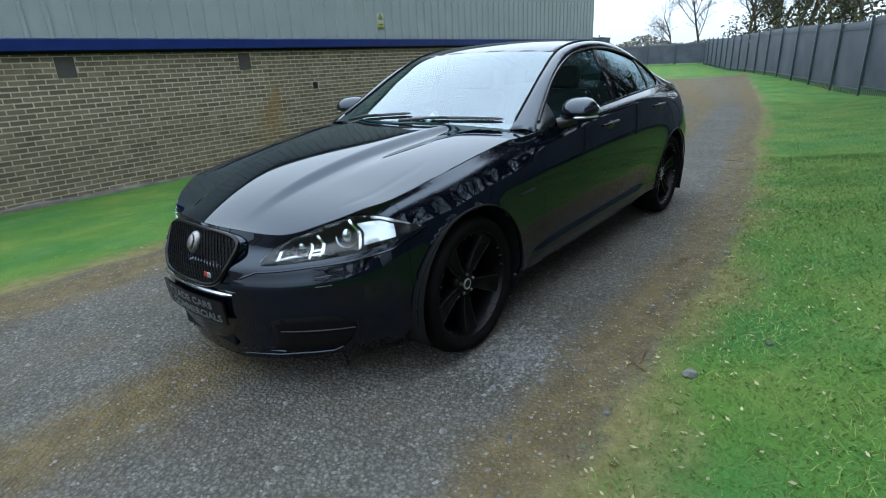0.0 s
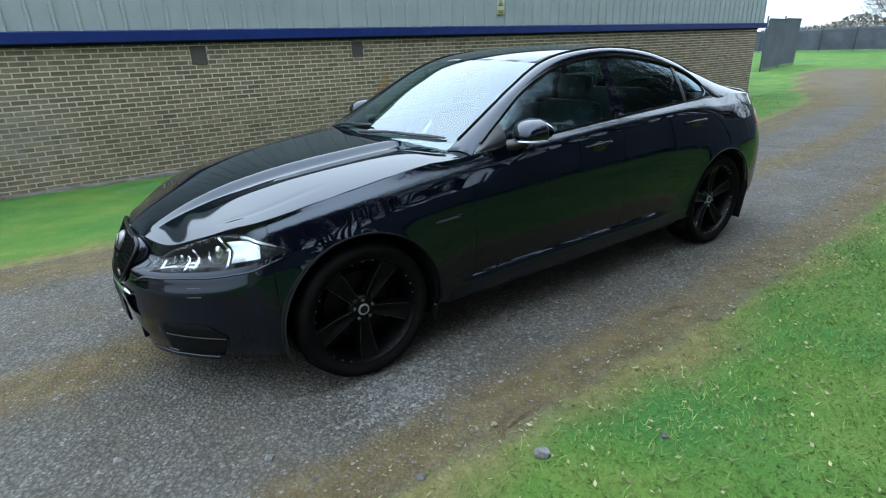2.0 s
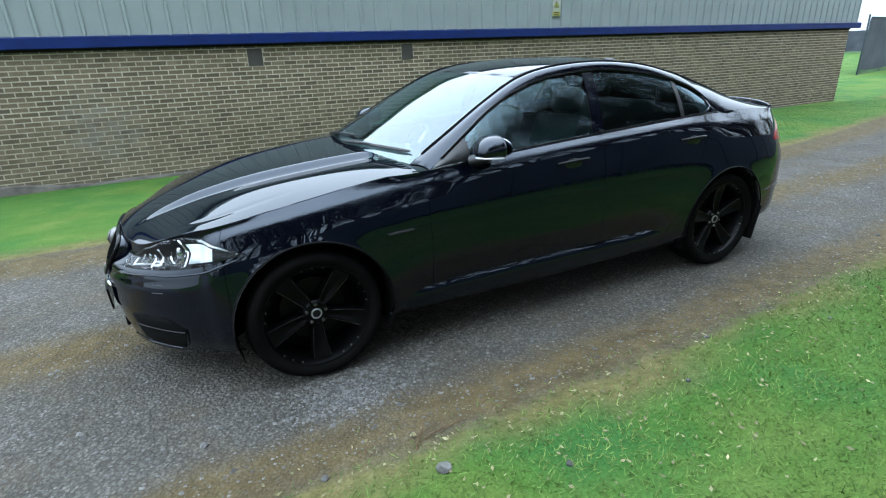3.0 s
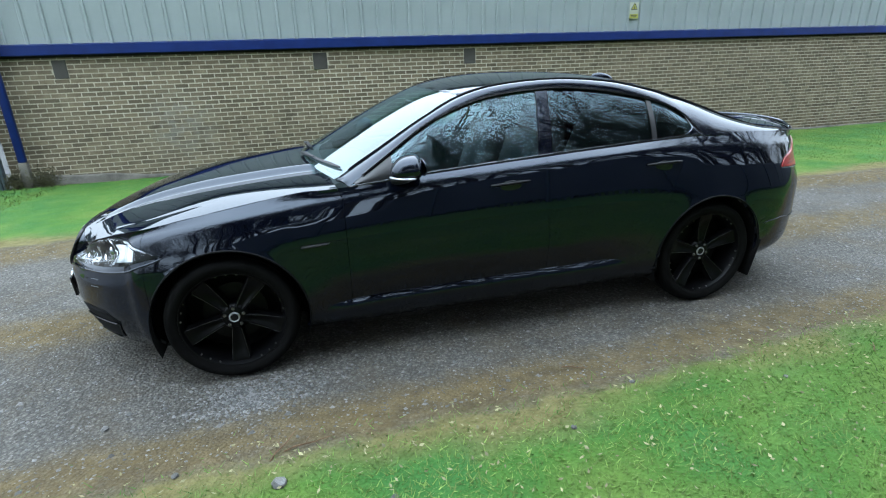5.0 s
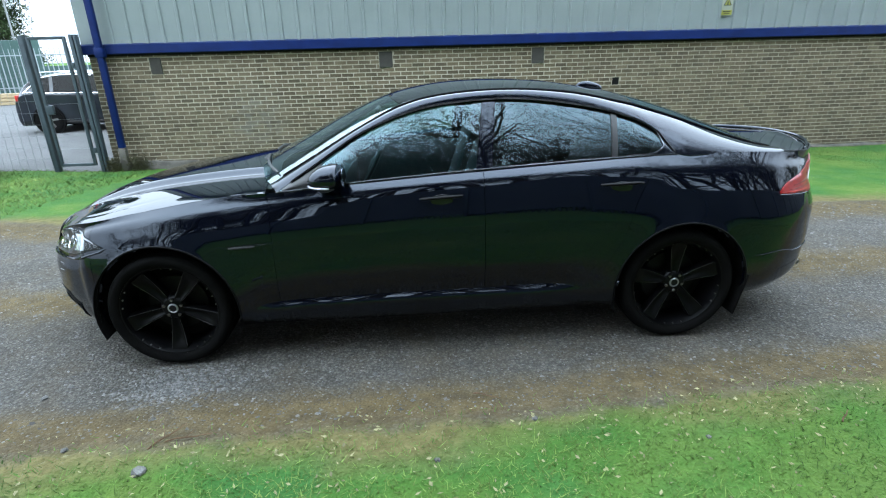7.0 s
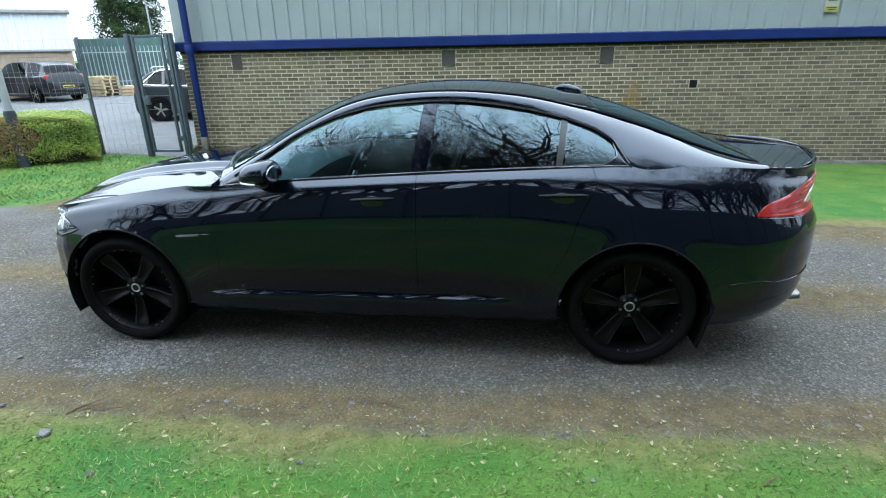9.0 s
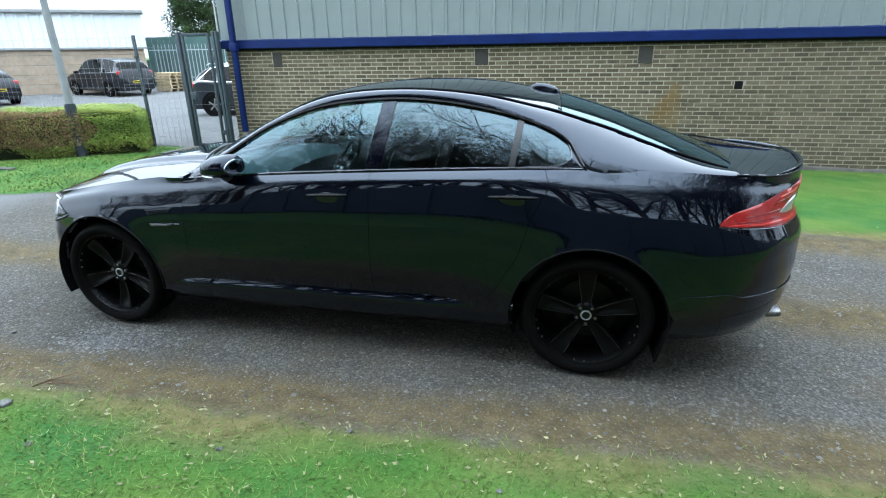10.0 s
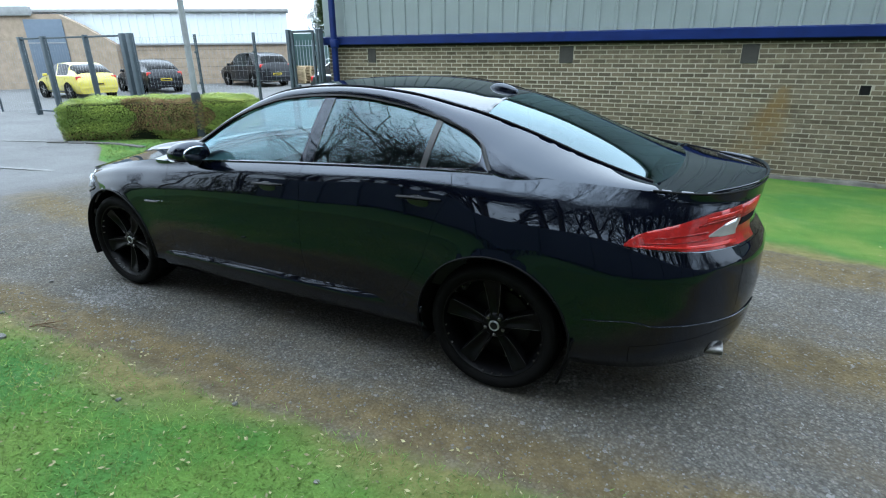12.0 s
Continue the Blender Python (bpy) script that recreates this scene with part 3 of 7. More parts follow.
weather(BRICKMAT)
weather(MORTAR)
SIGNYELLOW = mat("yellow_sign_face", (0.2352, 0.2352, 0.056), rough=0.4, spread=0.04)
SIGNPALE = mat("pale_sign_face", (0.2576, 0.2688, 0.2128), rough=0.4, spread=0.04)
SIGNBLACK = mat("black_sign_print", (0.0168, 0.0168, 0.0168), rough=0.5, spread=0.1)
HOLEBLACK = mat("black_void", (0.00336, 0.00336, 0.00336), rough=0.9, spread=0.1)
SCREW = mat("screw_heads", (0.14, 0.14, 0.14), rough=0.5, spread=0.2)

LEN, TOPZ = 24.2, 1.775
bld = thing("warehouse", "long warehouse with buff brick base and pale corrugated cladding", "building", pose(-4.35, 6.99, 0, 0, 0, 1.348))


def base_z(x):
    """Where the wall meets the ground, by local x."""
    return float(np.interp(x, [0, 1.3, 2.2, 4.4, 9.5, 12.5, 24.2], [-0.23, -0.25, -0.36, -0.35, -0.40, -0.45, -0.61]))


def hit_by(x, z, w, h, things_):
    return any(x < b and x + w > a and z < d and z + h > c for a, b, c, d in things_)


PADS = [(1.03, 1.245, 1.40, 1.70), (5.225, 5.49, 1.40, 1.70), (8.175, 8.43, 1.40, 1.70)]
VENT = (9.83, 9.985, 0.95, 1.10)
wall = part("brick_wall", box(LEN, 0.28, TOPZ + 0.95, at=(LEN / 2, 0.1415, (TOPZ - 0.95) / 2)), MORTAR, bld, "buff brick wall with pale mortar joints", smooth=False)
part("gable_return", box(0.28, 14, TOPZ + 0.95, at=(LEN - 0.14, 7.15, (TOPZ - 0.95) / 2)), BRICKMAT, bld, smooth=False)
part("gable_return", box(0.28, 14, TOPZ + 0.95, at=(0.14, 7.15, (TOPZ - 0.95) / 2)), BRICKMAT, bld, smooth=False)
for a, b, c, d in PADS:
    part("padstone", box(b - a - 0.012, 0.03, d - c - 0.01, 0.003, at=((a + b) / 2, 0.004, (c + d) / 2)), PADSTONE, wall, "plain grey padstone in the brickwork", smooth=False)
part("air_vent", box(VENT[1] - VENT[0] - 0.02, 0.05, VENT[3] - VENT[2] - 0.01, at=((VENT[0] + VENT[1]) / 2, 0.0245, (VENT[2] + VENT[3]) / 2)), HOLEBLACK, wall, "small black square vent hole", smooth=False)

# concrete footing that follows the ground
bm = bmesh.new()
rows = []
for k in range(49):
    x = LEN * k / 48
    z = base_z(x) + 0.012 * math.sin(k * 2.3)
    rows.append([bm.verts.new((x, y, zz)) for y, zz in ((-0.07 - 0.012 * math.sin(k * 1.3), z - 0.30), (-0.065 - 0.012 * math.sin(k * 1.3), z + 0.035), (-0.045, z + 0.055), (0.02, z + 0.065))])
for a, b in zip(rows, rows[1:]):
    for j in range(3):
        bm.faces.new((a[j], b[j], b[j + 1], a[j + 1]))
part("footing", bm, CONCRETE, bld, "rough concrete footing", angle=30)

# corrugated cladding
prof = []
x = -0.08
while x < LEN + 0.12:
    prof += [(x, 0.0), (x + 0.235, 0.0), (x + 0.25, -0.032), (x + 0.285, -0.032)]
    x += 0.30
bm = bmesh.new()
lo = [bm.verts.new((px, py - 0.012, 1.92)) for px, py in prof]
hi = [bm.verts.new((px, py - 0.012, 4.45)) for px, py in prof]
for k in range(len(prof) - 1):
    bm.faces.new((lo[k], lo[k + 1], hi[k + 1], hi[k]))
part("cladding", bm, CLADDING, bld, "pale grey corrugated metal cladding", smooth=False)
part("cladding_back", box(LEN, 0.2, 2.5, at=(LEN / 2, 0.13, 3.155)), CLADDING, bld, smooth=False)
part("gable_cladding", box(0.1, 14.1, 2.5, at=(LEN - 0.02, 7.1, 3.155)), CLADDING, bld, smooth=False)
part("gable_cladding", box(0.1, 14.1, 2.5, at=(0.02, 7.1, 3.155)), CLADDING, bld, smooth=False)
part("roof", box(LEN + 0.6, 14.6, 0.15, at=(LEN / 2, 7.1, 4.52)), CLADDING, bld, smooth=False)
# blue flashing, and below it a dark strip painted in for its shade
bm = bmesh.new()
secs = []
for x in [-0.10 + (LEN + 0.55) * k / 60 for k in range(61)]:
    w = 0.002 * math.sin(x * 1.7)
    secs.append([bm.verts.new((x, y + w, z)) for y, z in ((0.0, 1.950), (-0.065, 1.938), (-0.100, 1.926), (-0.104, 1.780), (-0.085, 1.768), (0.02, 1.772))])
for a, b in zip(secs, secs[1:]):
    for j in range(5):
        bm.faces.new((a[j], b[j], b[j + 1], a[j + 1]))
bm.faces.new(secs[0][::-1])
bm.faces.new(secs[-1])
part("flashing", bm, BLUE, bld, "royal blue metal flashing along the wall", smooth=False)
part("shade_strip", box(LEN + 0.02, 0.05, 0.042, at=(LEN / 2, 0.005, 1.754)), FLASHSHADE, bld, smooth=False)
# blue downpipe with a grey foot
px = 0.30
part("downpipe", box(0.115, 0.10, 4.35, 0.02, at=(px, -0.19, 0.11 + 2.175)), BLUE, bld, "square royal blue downpipe")
part("downpipe_collar", box(0.16, 0.13, 0.17, 0.02, at=(px, -0.185, 1.80)), BLUE, bld)
part("downpipe_foot", box(0.13, 0.115, 0.44, 0.015, at=(px, -0.19, -0.11)), CONCRETE, bld, "grey foot of the downpipe")
# warning sign
sx = 12.0
sign = part("warning_sign", box(0.215, 0.006, 0.32, 0.003, at=(sx, -0.052, 2.345)), SIGNPALE, bld, "small pale warning sign with a black triangle")
part("sign_band", box(0.205, 0.002, 0.085, at=(sx, -0.057, 2.235)), SIGNYELLOW, sign, smooth=False)
bm = bmesh.new()
tri = [bm.verts.new((sx + 0.085 * math.cos(a), -0.0575, 2.41 + 0.085 * math.sin(a))) for a in (radians(90), radians(210), radians(330))]
bm.faces.new(tri)
part("triangle", bm, SIGNYELLOW, sign, smooth=False)
for k in range(3):
    a0, a1 = radians(90 + 120 * k), radians(210 + 120 * k)
    part("triangle_edge", tube([(sx + 0.085 * math.cos(a), -0.0585, 2.41 + 0.085 * math.sin(a)) for a in (a0, a1)], 0.006, sides=4), SIGNBLACK, sign, smooth=False)
part("symbol", box(0.02, 0.002, 0.06, at=(sx, -0.0595, 2.40)), SIGNBLACK, sign, smooth=False)
for z, w in ((2.255, 0.15), (2.222, 0.12)):
    part("print_bar", box(w, 0.002, 0.014, at=(sx, -0.0595, z)), SIGNBLACK, sign, smooth=False)
for k in range(40):
    part("cladding_screw", lathe([(0, -0.006), (0.007, -0.005), (0.008, 0)], n=8), SCREW, bld, m=pose(0.04 + 0.60 * k, -0.014, 1.985))

# ---- the black saloon ----
# local axes: x from the front axle to the rear, y across, z up from the road
car = thing("saloon_car", "glossy black four-door saloon car parked on the gravel track", "car", pose(0, 0.008, 0.019))
HUB, AXLE, ARCH = 0.325, (0.0, 2.909), (0.390, 0.390)

PLAN = [(-0.930, 0), (-0.903, 0.26), (-0.796, 0.49), (-0.64, 0.67), (-0.50, 0.775), (-0.385, 0.842), (0, 0.914), (0.38, 0.920), (0.62, 0.925),
        (1.2, 0.936), (1.765, 0.936), (2.22, 0.933), (2.60, 0.931), (2.909, 0.928), (3.28, 0.900), (3.55, 0.835), (3.77, 0.70), (3.93, 0.48), (4.005, 0.25), (4.03, 0)]
FRONT = [1, 1, 0.95, 0.8, 0.5, 0.15] + [0] * 14
REAR = [0] * 14 + [0.02, 0.12, 0.4, 0.8, 1, 1]
INSET = (0.10, 0.035, 0.0, 0.006, 0.022, 0.037)
FX = (0.055, 0.025, 0.0, 0.0, 0.020, 0.080)
RX = (-0.02, 0.01, 0.025, 0.02, -0.05, -0.03)
# how far the side lies in from the plan, from sill to belt, at the front wing, the doors and the rear wing
WING = (.085, .040, .010, .004, 0, 0, .003, .010, .024, .041, .062, .091)
DOOR = (.100, .050, .036, .034, .020, .004, .002, .008, .019, .031, .045, .060)
HAUNCH = (.100, .045, .010, .002, 0, 0, .004, .014, .031, .050, .077, .112)
SHAPE = [0] * 8 + [0.5, 1, 1, 1, 1.5] + [2] * 7
ZROW = [
    [.13, .13, .135, .145, .16, .175, .19, .195, .195, .195, .20, .20, .20, .20, .205, .21, .22, .225, .23, .23],
    [.25, .25, .25, .25, .255, .26, .27, .29, .30, .30, .305, .31, .31, .30, .30, .31, .33, .34, .35, .35],
    [.38, .38, .38, .38, .39, .41, .43, .43, .43, .43, .44, .44, .45, .46, .48, .50, .52, .54, .55, .55],
    [.505, .505, .505, .52, .54, .58, .62, .62, .62, .63, .64, .65, .65, .66, .67, .68, .70, .72, .73, .73],
    [.585, .585, .585, .60, .63, .68, .76, .79, .80, .82, .84, .85, .855, .86, .86, .855, .85, .85, .85, .85],
    [.645, .645, .65, .675, .72, .775, .845, .885, .905, .95, .98, 1.0, 1.005, 1.0, .985, .97, .955, .96, .965, .97],
]
TOPROW = [(-.822, 0, .726), (-.795, .24, .722), (-.722, .46, .714), (-.615, .60, .756), (-.49, .70, .800), (-.35, .755, .825), (0, .79, .888), (.38, .81, .950), (.60, .845, .966),
          (1.2, .842, 1.010), (1.765, .838, 1.042), (2.3, .822, 1.068), (2.66, .808, 1.080), (2.92, .778, 1.083), (3.26, .745, 1.072), (3.54, .685, 1.052), (3.76, .58, 1.034), (3.915, .40, 1.034), (3.985, .2, 1.038), (4.005, 0, 1.04)]
DOOREND = (2.24, 2.28, 2.43, 2.545, 2.61, 2.685)
TAILIN = {14: 0.012, 15: 0.03, 16: 0.035, 17: 0.015}
HULL = np.zeros((13, 20, 3))
for c, (px, py) in enumerate(PLAN):
    k, ease = min(1, py / 0.6), max(FRONT[c], REAR[c])
    plain = np.array([(px + FX[r] * FRONT[c] + RX[r] * REAR[c], py - INSET[r] * k, ZROW[r][c]) for r in range(6)] + [TOPROW[c]])
    if c in (11, 12):
        plain[:6, 0] = DOOREND if c == 12 else [1.765 + 0.55 * (d - 1.765) for d in DOOREND]
    fine_rows = np.array([plain[h // 2] if h % 2 == 0 else (plain[h // 2] + plain[h // 2 + 1]) / 2 for h in range(13)])
    kind_, share = min(int(SHAPE[c]), 1), SHAPE[c] - min(int(SHAPE[c]), 1)
    lower_, upper_ = (WING, DOOR, HAUNCH)[kind_], (WING, DOOR, HAUNCH)[kind_ + 1]
    for h in range(12):
        shaped = py - (lower_[h] + (upper_[h] - lower_[h]) * share) * k
        fine_rows[h, 1] = shaped * (1 - ease) + fine_rows[h, 1] * ease
    for h, share in ((7, 0.3), (8, 0.7), (9, 0.9), (10, 1.0), (11, 0.6)):
        fine_rows[h, 1] -= TAILIN.get(c, 0) * share
    HULL[:, c] = fine_rows


def skin(u, v, off=0.0):
    """A point of the lower body: u along the plan from nose to tail, v up from sill to top edge; off: metres outwards."""
    rows = np.array([catmull(HULL[r], u) for r in range(13)])
    p = catmull(rows, 2 * v)
    if off:
        e = 0.05
        a, b = skin(min(u + e, 19), v), skin(max(u - e, 0), v)
        c, d = skin(u, min(v + e, 6)), skin(u, max(v - e, 0))
        n = np.cross(a - b, c - d)
        n = n / (np.linalg.norm(n) + 1e-9)
        if n[1] < 0 and p[1] > 0.3:
            n = -n
        elif p[1] <= 0.3 and n[0] * (1 if u > 10 else -1) < 0:
            n = -n
        p = p + off * n
    return p


STEPS = [8, 8, 8, 8, 10, 16, 14, 10, 10, 10, 10, 10, 14, 16, 12, 8, 8, 8, 8]
US = [c + k / n for c, n in enumerate(STEPS) for k in range(n)] + [19.0]
VSTEP = 6
VS = [k / VSTEP for k in range(6 * VSTEP + 1)]
ROWPTS = np.array([[catmull(HULL[r], u) for u in US] for r in range(13)])
GRID = np.array([[catmull(ROWPTS[:, i], 2 * v) for v in VS] for i in range(len(US))])
# round the wheel openings: skin points inside an opening move out to its rim where a cell crosses it
INSIDE = np.zeros(GRID.shape[:2], int)
for n_, (ax, rad) in enumerate(zip(AXLE, ARCH)):
    d2 = np.hypot(GRID[:, :, 0] - ax, GRID[:, :, 2] - HUB)
    INSIDE[(d2 < rad) & (GRID[:, :, 1] > 0.5)] = n_ + 1
OPEN_ = (INSIDE[:-1, :-1] > 0) & (INSIDE[1:, :-1] > 0) & (INSIDE[:-1, 1:] > 0) & (INSIDE[1:, 1:] > 0)
for i in range(len(US)):
    for j in range(len(VS)):
        x, y, z = GRID[i, j]
        for n_, (ax, rad) in enumerate(zip(AXLE, ARCH)):
            d1 = math.hypot(x - ax, z - HUB)
            if y > 0.5 and d1 < rad + 0.10:
                if INSIDE[i, j] == n_ + 1:
                    k = rad / max(d1, 1e-6)
                    GRID[i, j, 0], GRID[i, j, 2] = ax + (x - ax) * k, HUB + (z - HUB) * k
                # flared lip round the opening
                if z > 0.2:
                    GRID[i, j, 1] += 0.004 * (1 - max(0, d1 - rad) / 0.10) ** 2


def in_arch(i, j):
    return bool(OPEN_[i, j])


def patch(cells, sides=(1,), gap=0.0013, fold=0.014):
    """Grid cells of the body as one panel with turned-in edges, on one or both sides."""
    bm = bmesh.new()
    for s in sides:
        made = {}

        def vert(i, j):
            key = (i, j)
            if key not in made:
                x, y, z = GRID[i, j]
                made[key] = bm.verts.new((x, y * s, z))
            return made[key]

        for i, j in cells:
            q = [vert(i, j), vert(i + 1, j), vert(i + 1, j + 1), vert(i, j + 1)]
            if s < 0:
                q.reverse()
            try:
                bm.faces.new(q)
            except ValueError:
                pass
    bmesh.ops.remove_doubles(bm, verts=bm.verts, dist=0.0008)
    return turn_in(bm, gap, fold)


def face_out(bm):
    """Turn all faces of an open skin away from the middle of the car."""
    bmesh.ops.recalc_face_normals(bm, faces=bm.faces)
    bm.normal_update()
    mid = Vector((1.6, 0, 0.55))
    if sum(f.calc_area() * f.normal.dot((f.calc_center_median() - mid).normalized()) for f in bm.faces) < 0:
        bmesh.ops.reverse_faces(bm, faces=bm.faces)
    bm.normal_update()


def turn_in(bm, gap=0.002, fold=0.014):
    face_out(bm)
    edges = [e for e in bm.edges if e.is_boundary]
    moves = {}
    for e in edges:
        for v in e.verts:
            c = sum((f.calc_center_median() for f in v.link_faces), Vector()) / max(1, len(v.link_faces))
            moves[v] = (c - v.co)
    normals = {v: v.normal.copy() for v in moves}
    for v, d in moves.items():
        d -= d.dot(normals[v]) * normals[v]
        if d.length > 1e-6:
            v.co += d.normalized() * gap
    if fold:
        for f in bm.faces:
            f.smooth = True
        res = bmesh.ops.extrude_edge_only(bm, edges=edges)
        back = {tuple(round(q, 6) for q in v.co): normals[v] for v in moves}
        for g in res["geom"]:
            if isinstance(g, bmesh.types.BMVert):
                n = back.get(tuple(round(q, 6) for q in g.co))
                if n is not None:
                    g.co -= n * fold
    return bm


def ui(u):
    return min(range(len(US)), key=lambda k: abs(US[k] - u))


def cells(u0, u1, v0, v1):
    return [(i, j) for i in range(ui(u0), ui(u1)) for j in range(round(v0 * VSTEP), round(v1 * VSTEP)) if not in_arch(i, j)]


def panel(name, cl, sides, label="", material=PAINT):
    bm = patch(cl, sides)
    return part(name, bm, material, car, label, angle=50)


panel("front_bumper", cells(0, 5, 0, 6), (1, -1))
panel("boot_lid", cells(17, 19, 3.5, 6), (1, -1))
panel("rear_bumper", cells(17, 19, 8 / 6, 3.5), (1, -1))
panel("rear_valance", cells(15, 19, 0, 8 / 6), (1, -1), "dark lower rear valance")
for s in (1, -1):
    panel("front_wing", cells(5, 8, 0, 6), (s,))
    FDOOR = panel("front_door", cells(8, 10, 1, 6), (s,))
    RDOOR = panel("rear_door", cells(10, 12, 1, 6), (s,))
    panel("sill", cells(8, 12, 0, 1), (s,))
    panel("rear_wing", cells(12, 15, 0, 6) + cells(15, 17, 8 / 6, 6), (s,))
    for door, ua, ub, vz in ((FDOOR, 9.38, 9.78, 4.64), (RDOOR, 11.32, 11.93, 4.64)):
        pts = [Vector(skin(ua + (ub - ua) * k / 8, vz, 0.020 if 0 < k < 8 else 0.003)) for k in range(9)]
        pts = [Vector((p.x, p.y * s, p.z)) for p in pts]
        bm = tube(pts, [0.008, 0.011, 0.012, 0.012, 0.012, 0.012, 0.012, 0.011, 0.007], sides=10)
        for v in bm.verts:
            k = min(range(9), key=lambda q: (pts[q] - v.co).length)
            v.co.z = pts[k].z + (v.co.z - pts[k].z) * 0.75
        part("door_handle", bm, WHEELBLACK, door)
        mid = Vector(skin((ua + ub) / 2, vz - 0.12, 0.001))
        bm = bmesh.new()
        bmesh.ops.create_uvsphere(bm, u_segments=18, v_segments=8, radius=1, matrix=Matrix.Translation((mid.x, mid.y * s, mid.z)) @ Matrix.Diagonal((0.062, 0.004, 0.034, 1)))
        part("handle_recess", bm, TRIM, door, "dark recess behind the handle")

# dark lips round the wheel openings
NEARPTS = GRID[:, 6:30].reshape(-1, 3)
NEARPTS = NEARPTS[NEARPTS[:, 1] > 0.5]
for s in (1, -1):
    for ax, rad in zip(AXLE, ARCH):
        arc_pts = []
        for k in range(41):
            a = radians(-8 + 196 * k / 40)
            x, z = ax + (rad + 0.004) * math.cos(a), HUB + (rad + 0.004) * math.sin(a)
            y = NEARPTS[np.argsort((NEARPTS[:, 0] - x) ** 2 + (NEARPTS[:, 2] - z) ** 2)[:4], 1].mean()
            arc_pts.append((x, y * s, z))
        for _ in range(3):
            ys = [p[1] for p in arc_pts]
            arc_pts = [(p[0], sum(ys[max(0, k - 2):k + 3]) / len(ys[max(0, k - 2):k + 3]), p[2]) for k, p in enumerate(arc_pts)]
        part("arch_lip", tube(arc_pts, [0.002] + [0.0055] * 39 + [0.002], sides=8), ARCHBLACK, car, "dark wheel arch edge")

# inner shell and floor behind the shut lines
bm = bmesh.new()
ins = GRID.copy()
for i in range(len(US)):
    for j in range(len(VS)):
        x, y, z = ins[i, j]
        ins[i, j] = (1.575 + (x - 1.575) * 0.985, y * 0.965, min(z, z - 0.014 * (j > 30)))
for s in (1, -1):
    vs = [[bm.verts.new((ins[i, j][0], ins[i, j][1] * s, ins[i, j][2])) for j in range(0, len(VS), 2)] for i in range(0, len(US), 2)]
    for i in range(len(vs) - 1):
        for j in range(len(vs[0]) - 1):
            p = ins[min(2 * i + 1, len(US) - 1), 2 * j + 1]
            if p[1] > 0.45 and any(math.hypot(p[0] - ax, p[2] - HUB) < rad + 0.02 for ax, rad in zip(AXLE, ARCH)):
                continue
            bm.faces.new((vs[i][j], vs[i + 1][j], vs[i + 1][j + 1], vs[i][j + 1]))
bmesh.ops.remove_doubles(bm, verts=bm.verts, dist=0.0005)
for x0, x1, w in ((-0.68, -0.40, 0.52), (-0.40, 0.40, 0.52), (0.40, 2.50, 0.78), (2.50, 3.32, 0.52), (3.32, 3.66, 0.52)):
    box(x1 - x0, 2 * w, 0.03, at=((x0 + x1) / 2, 0, 0.21), bm=bm)
part("underbody", bm, UNDER, car, smooth=False)
for ax, rad in zip(AXLE, ARCH):
    for s in (1, -1):
        bm = bmesh.new()
        ring = [[bm.verts.new((ax + rr * math.cos(a), s * yy, HUB + rr * math.sin(a))) for rr, yy in ((rad + 0.004, 0.905), (rad + 0.012, 0.60), (0.1, 0.56))] for a in [radians(-22 + 224 * k / 28) for k in range(29)]]
        for a, b in zip(ring, ring[1:]):
            for k in range(2):
                bm.faces.new((a[k], a[k + 1], b[k + 1], b[k]))
        part("wheel_arch_liner", bm, UNDER, car)

# bonnet: from its cut line to the middle, with a raised centre
LEAD = [catmull(TOPROW, u / 8) for u in range(0, 65)]


CREST = np.polyfit([-.82, -.75, -.61, -.44, -.2, 0.1, 0.45], [.724, .764, .834, .893, .946, .988, 1.016], 4)
FLANK = np.polyfit([-.8, -.4, 0.45], [0.20, 0.27, 0.37], 2)


def bonnet_z(x, y, ze, ye):
    """Crowned bonnet with a raised centre between two creases that open towards the windscreen."""
    zc = float(np.polyval(CREST, x))
    w = min(1.0, abs(y) / max(ye, 1e-3))
    crease = float(np.polyval(FLANK, x))
    lift = 0.024 * float(smoothstep(-.80, -.40, x))
    bulge = lift * (1 - float(smoothstep(crease - 0.008, crease + 0.050, abs(y))))
    d = abs(y) - crease
    dip = 0.0075 * math.exp(-((d - 0.075) / 0.055) ** 2) * float(smoothstep(-.62, .10, x))
    groove = 0.0022 * math.exp(-((ye - 0.085 - 0.10 * (x + 0.5) - abs(y)) / 0.016) ** 2) * float(smoothstep(-.56, -.44, x)) * (1 - float(smoothstep(-.30, .05, x)))
    return ze + (zc - lift - ze) * (1 - w ** (1.7 + 1.3 * float(smoothstep(-.6, 0, x)))) + (bulge - dip - groove) * (1 - w ** 8)


CENTRES = [-.822, -.772, -.67, -.54, -.37, -.15, .10, .34, .455]
bm = bmesh.new()
NW = 84
for s in (1, -1):
    cols = []
    for k, (ex, ey, ez) in enumerate(LEAD):
        cx = float(catmull(np.array(CENTRES)[:, None], k / 8)[0])
        row = []
        for j in range(NW + 1):
            w = j / NW
            x, y = ex + (cx - ex) * w ** 1.3, ey * (1 - w)
            row.append(bm.verts.new((x, s * y, bonnet_z(x, y, ez, ey) if 0 < w else ez)))
        cols.append(row)
    for a, b in zip(cols, cols[1:]):
        for j in range(NW):
            q = [a[j], b[j], b[j + 1], a[j + 1]]
            bm.faces.new(q if s > 0 else q[::-1])
bmesh.ops.remove_doubles(bm, verts=bm.verts, dist=0.0012)
bmesh.ops.recalc_face_normals(bm, faces=bm.faces)
turn_in(bm, 0.0025, 0.012)
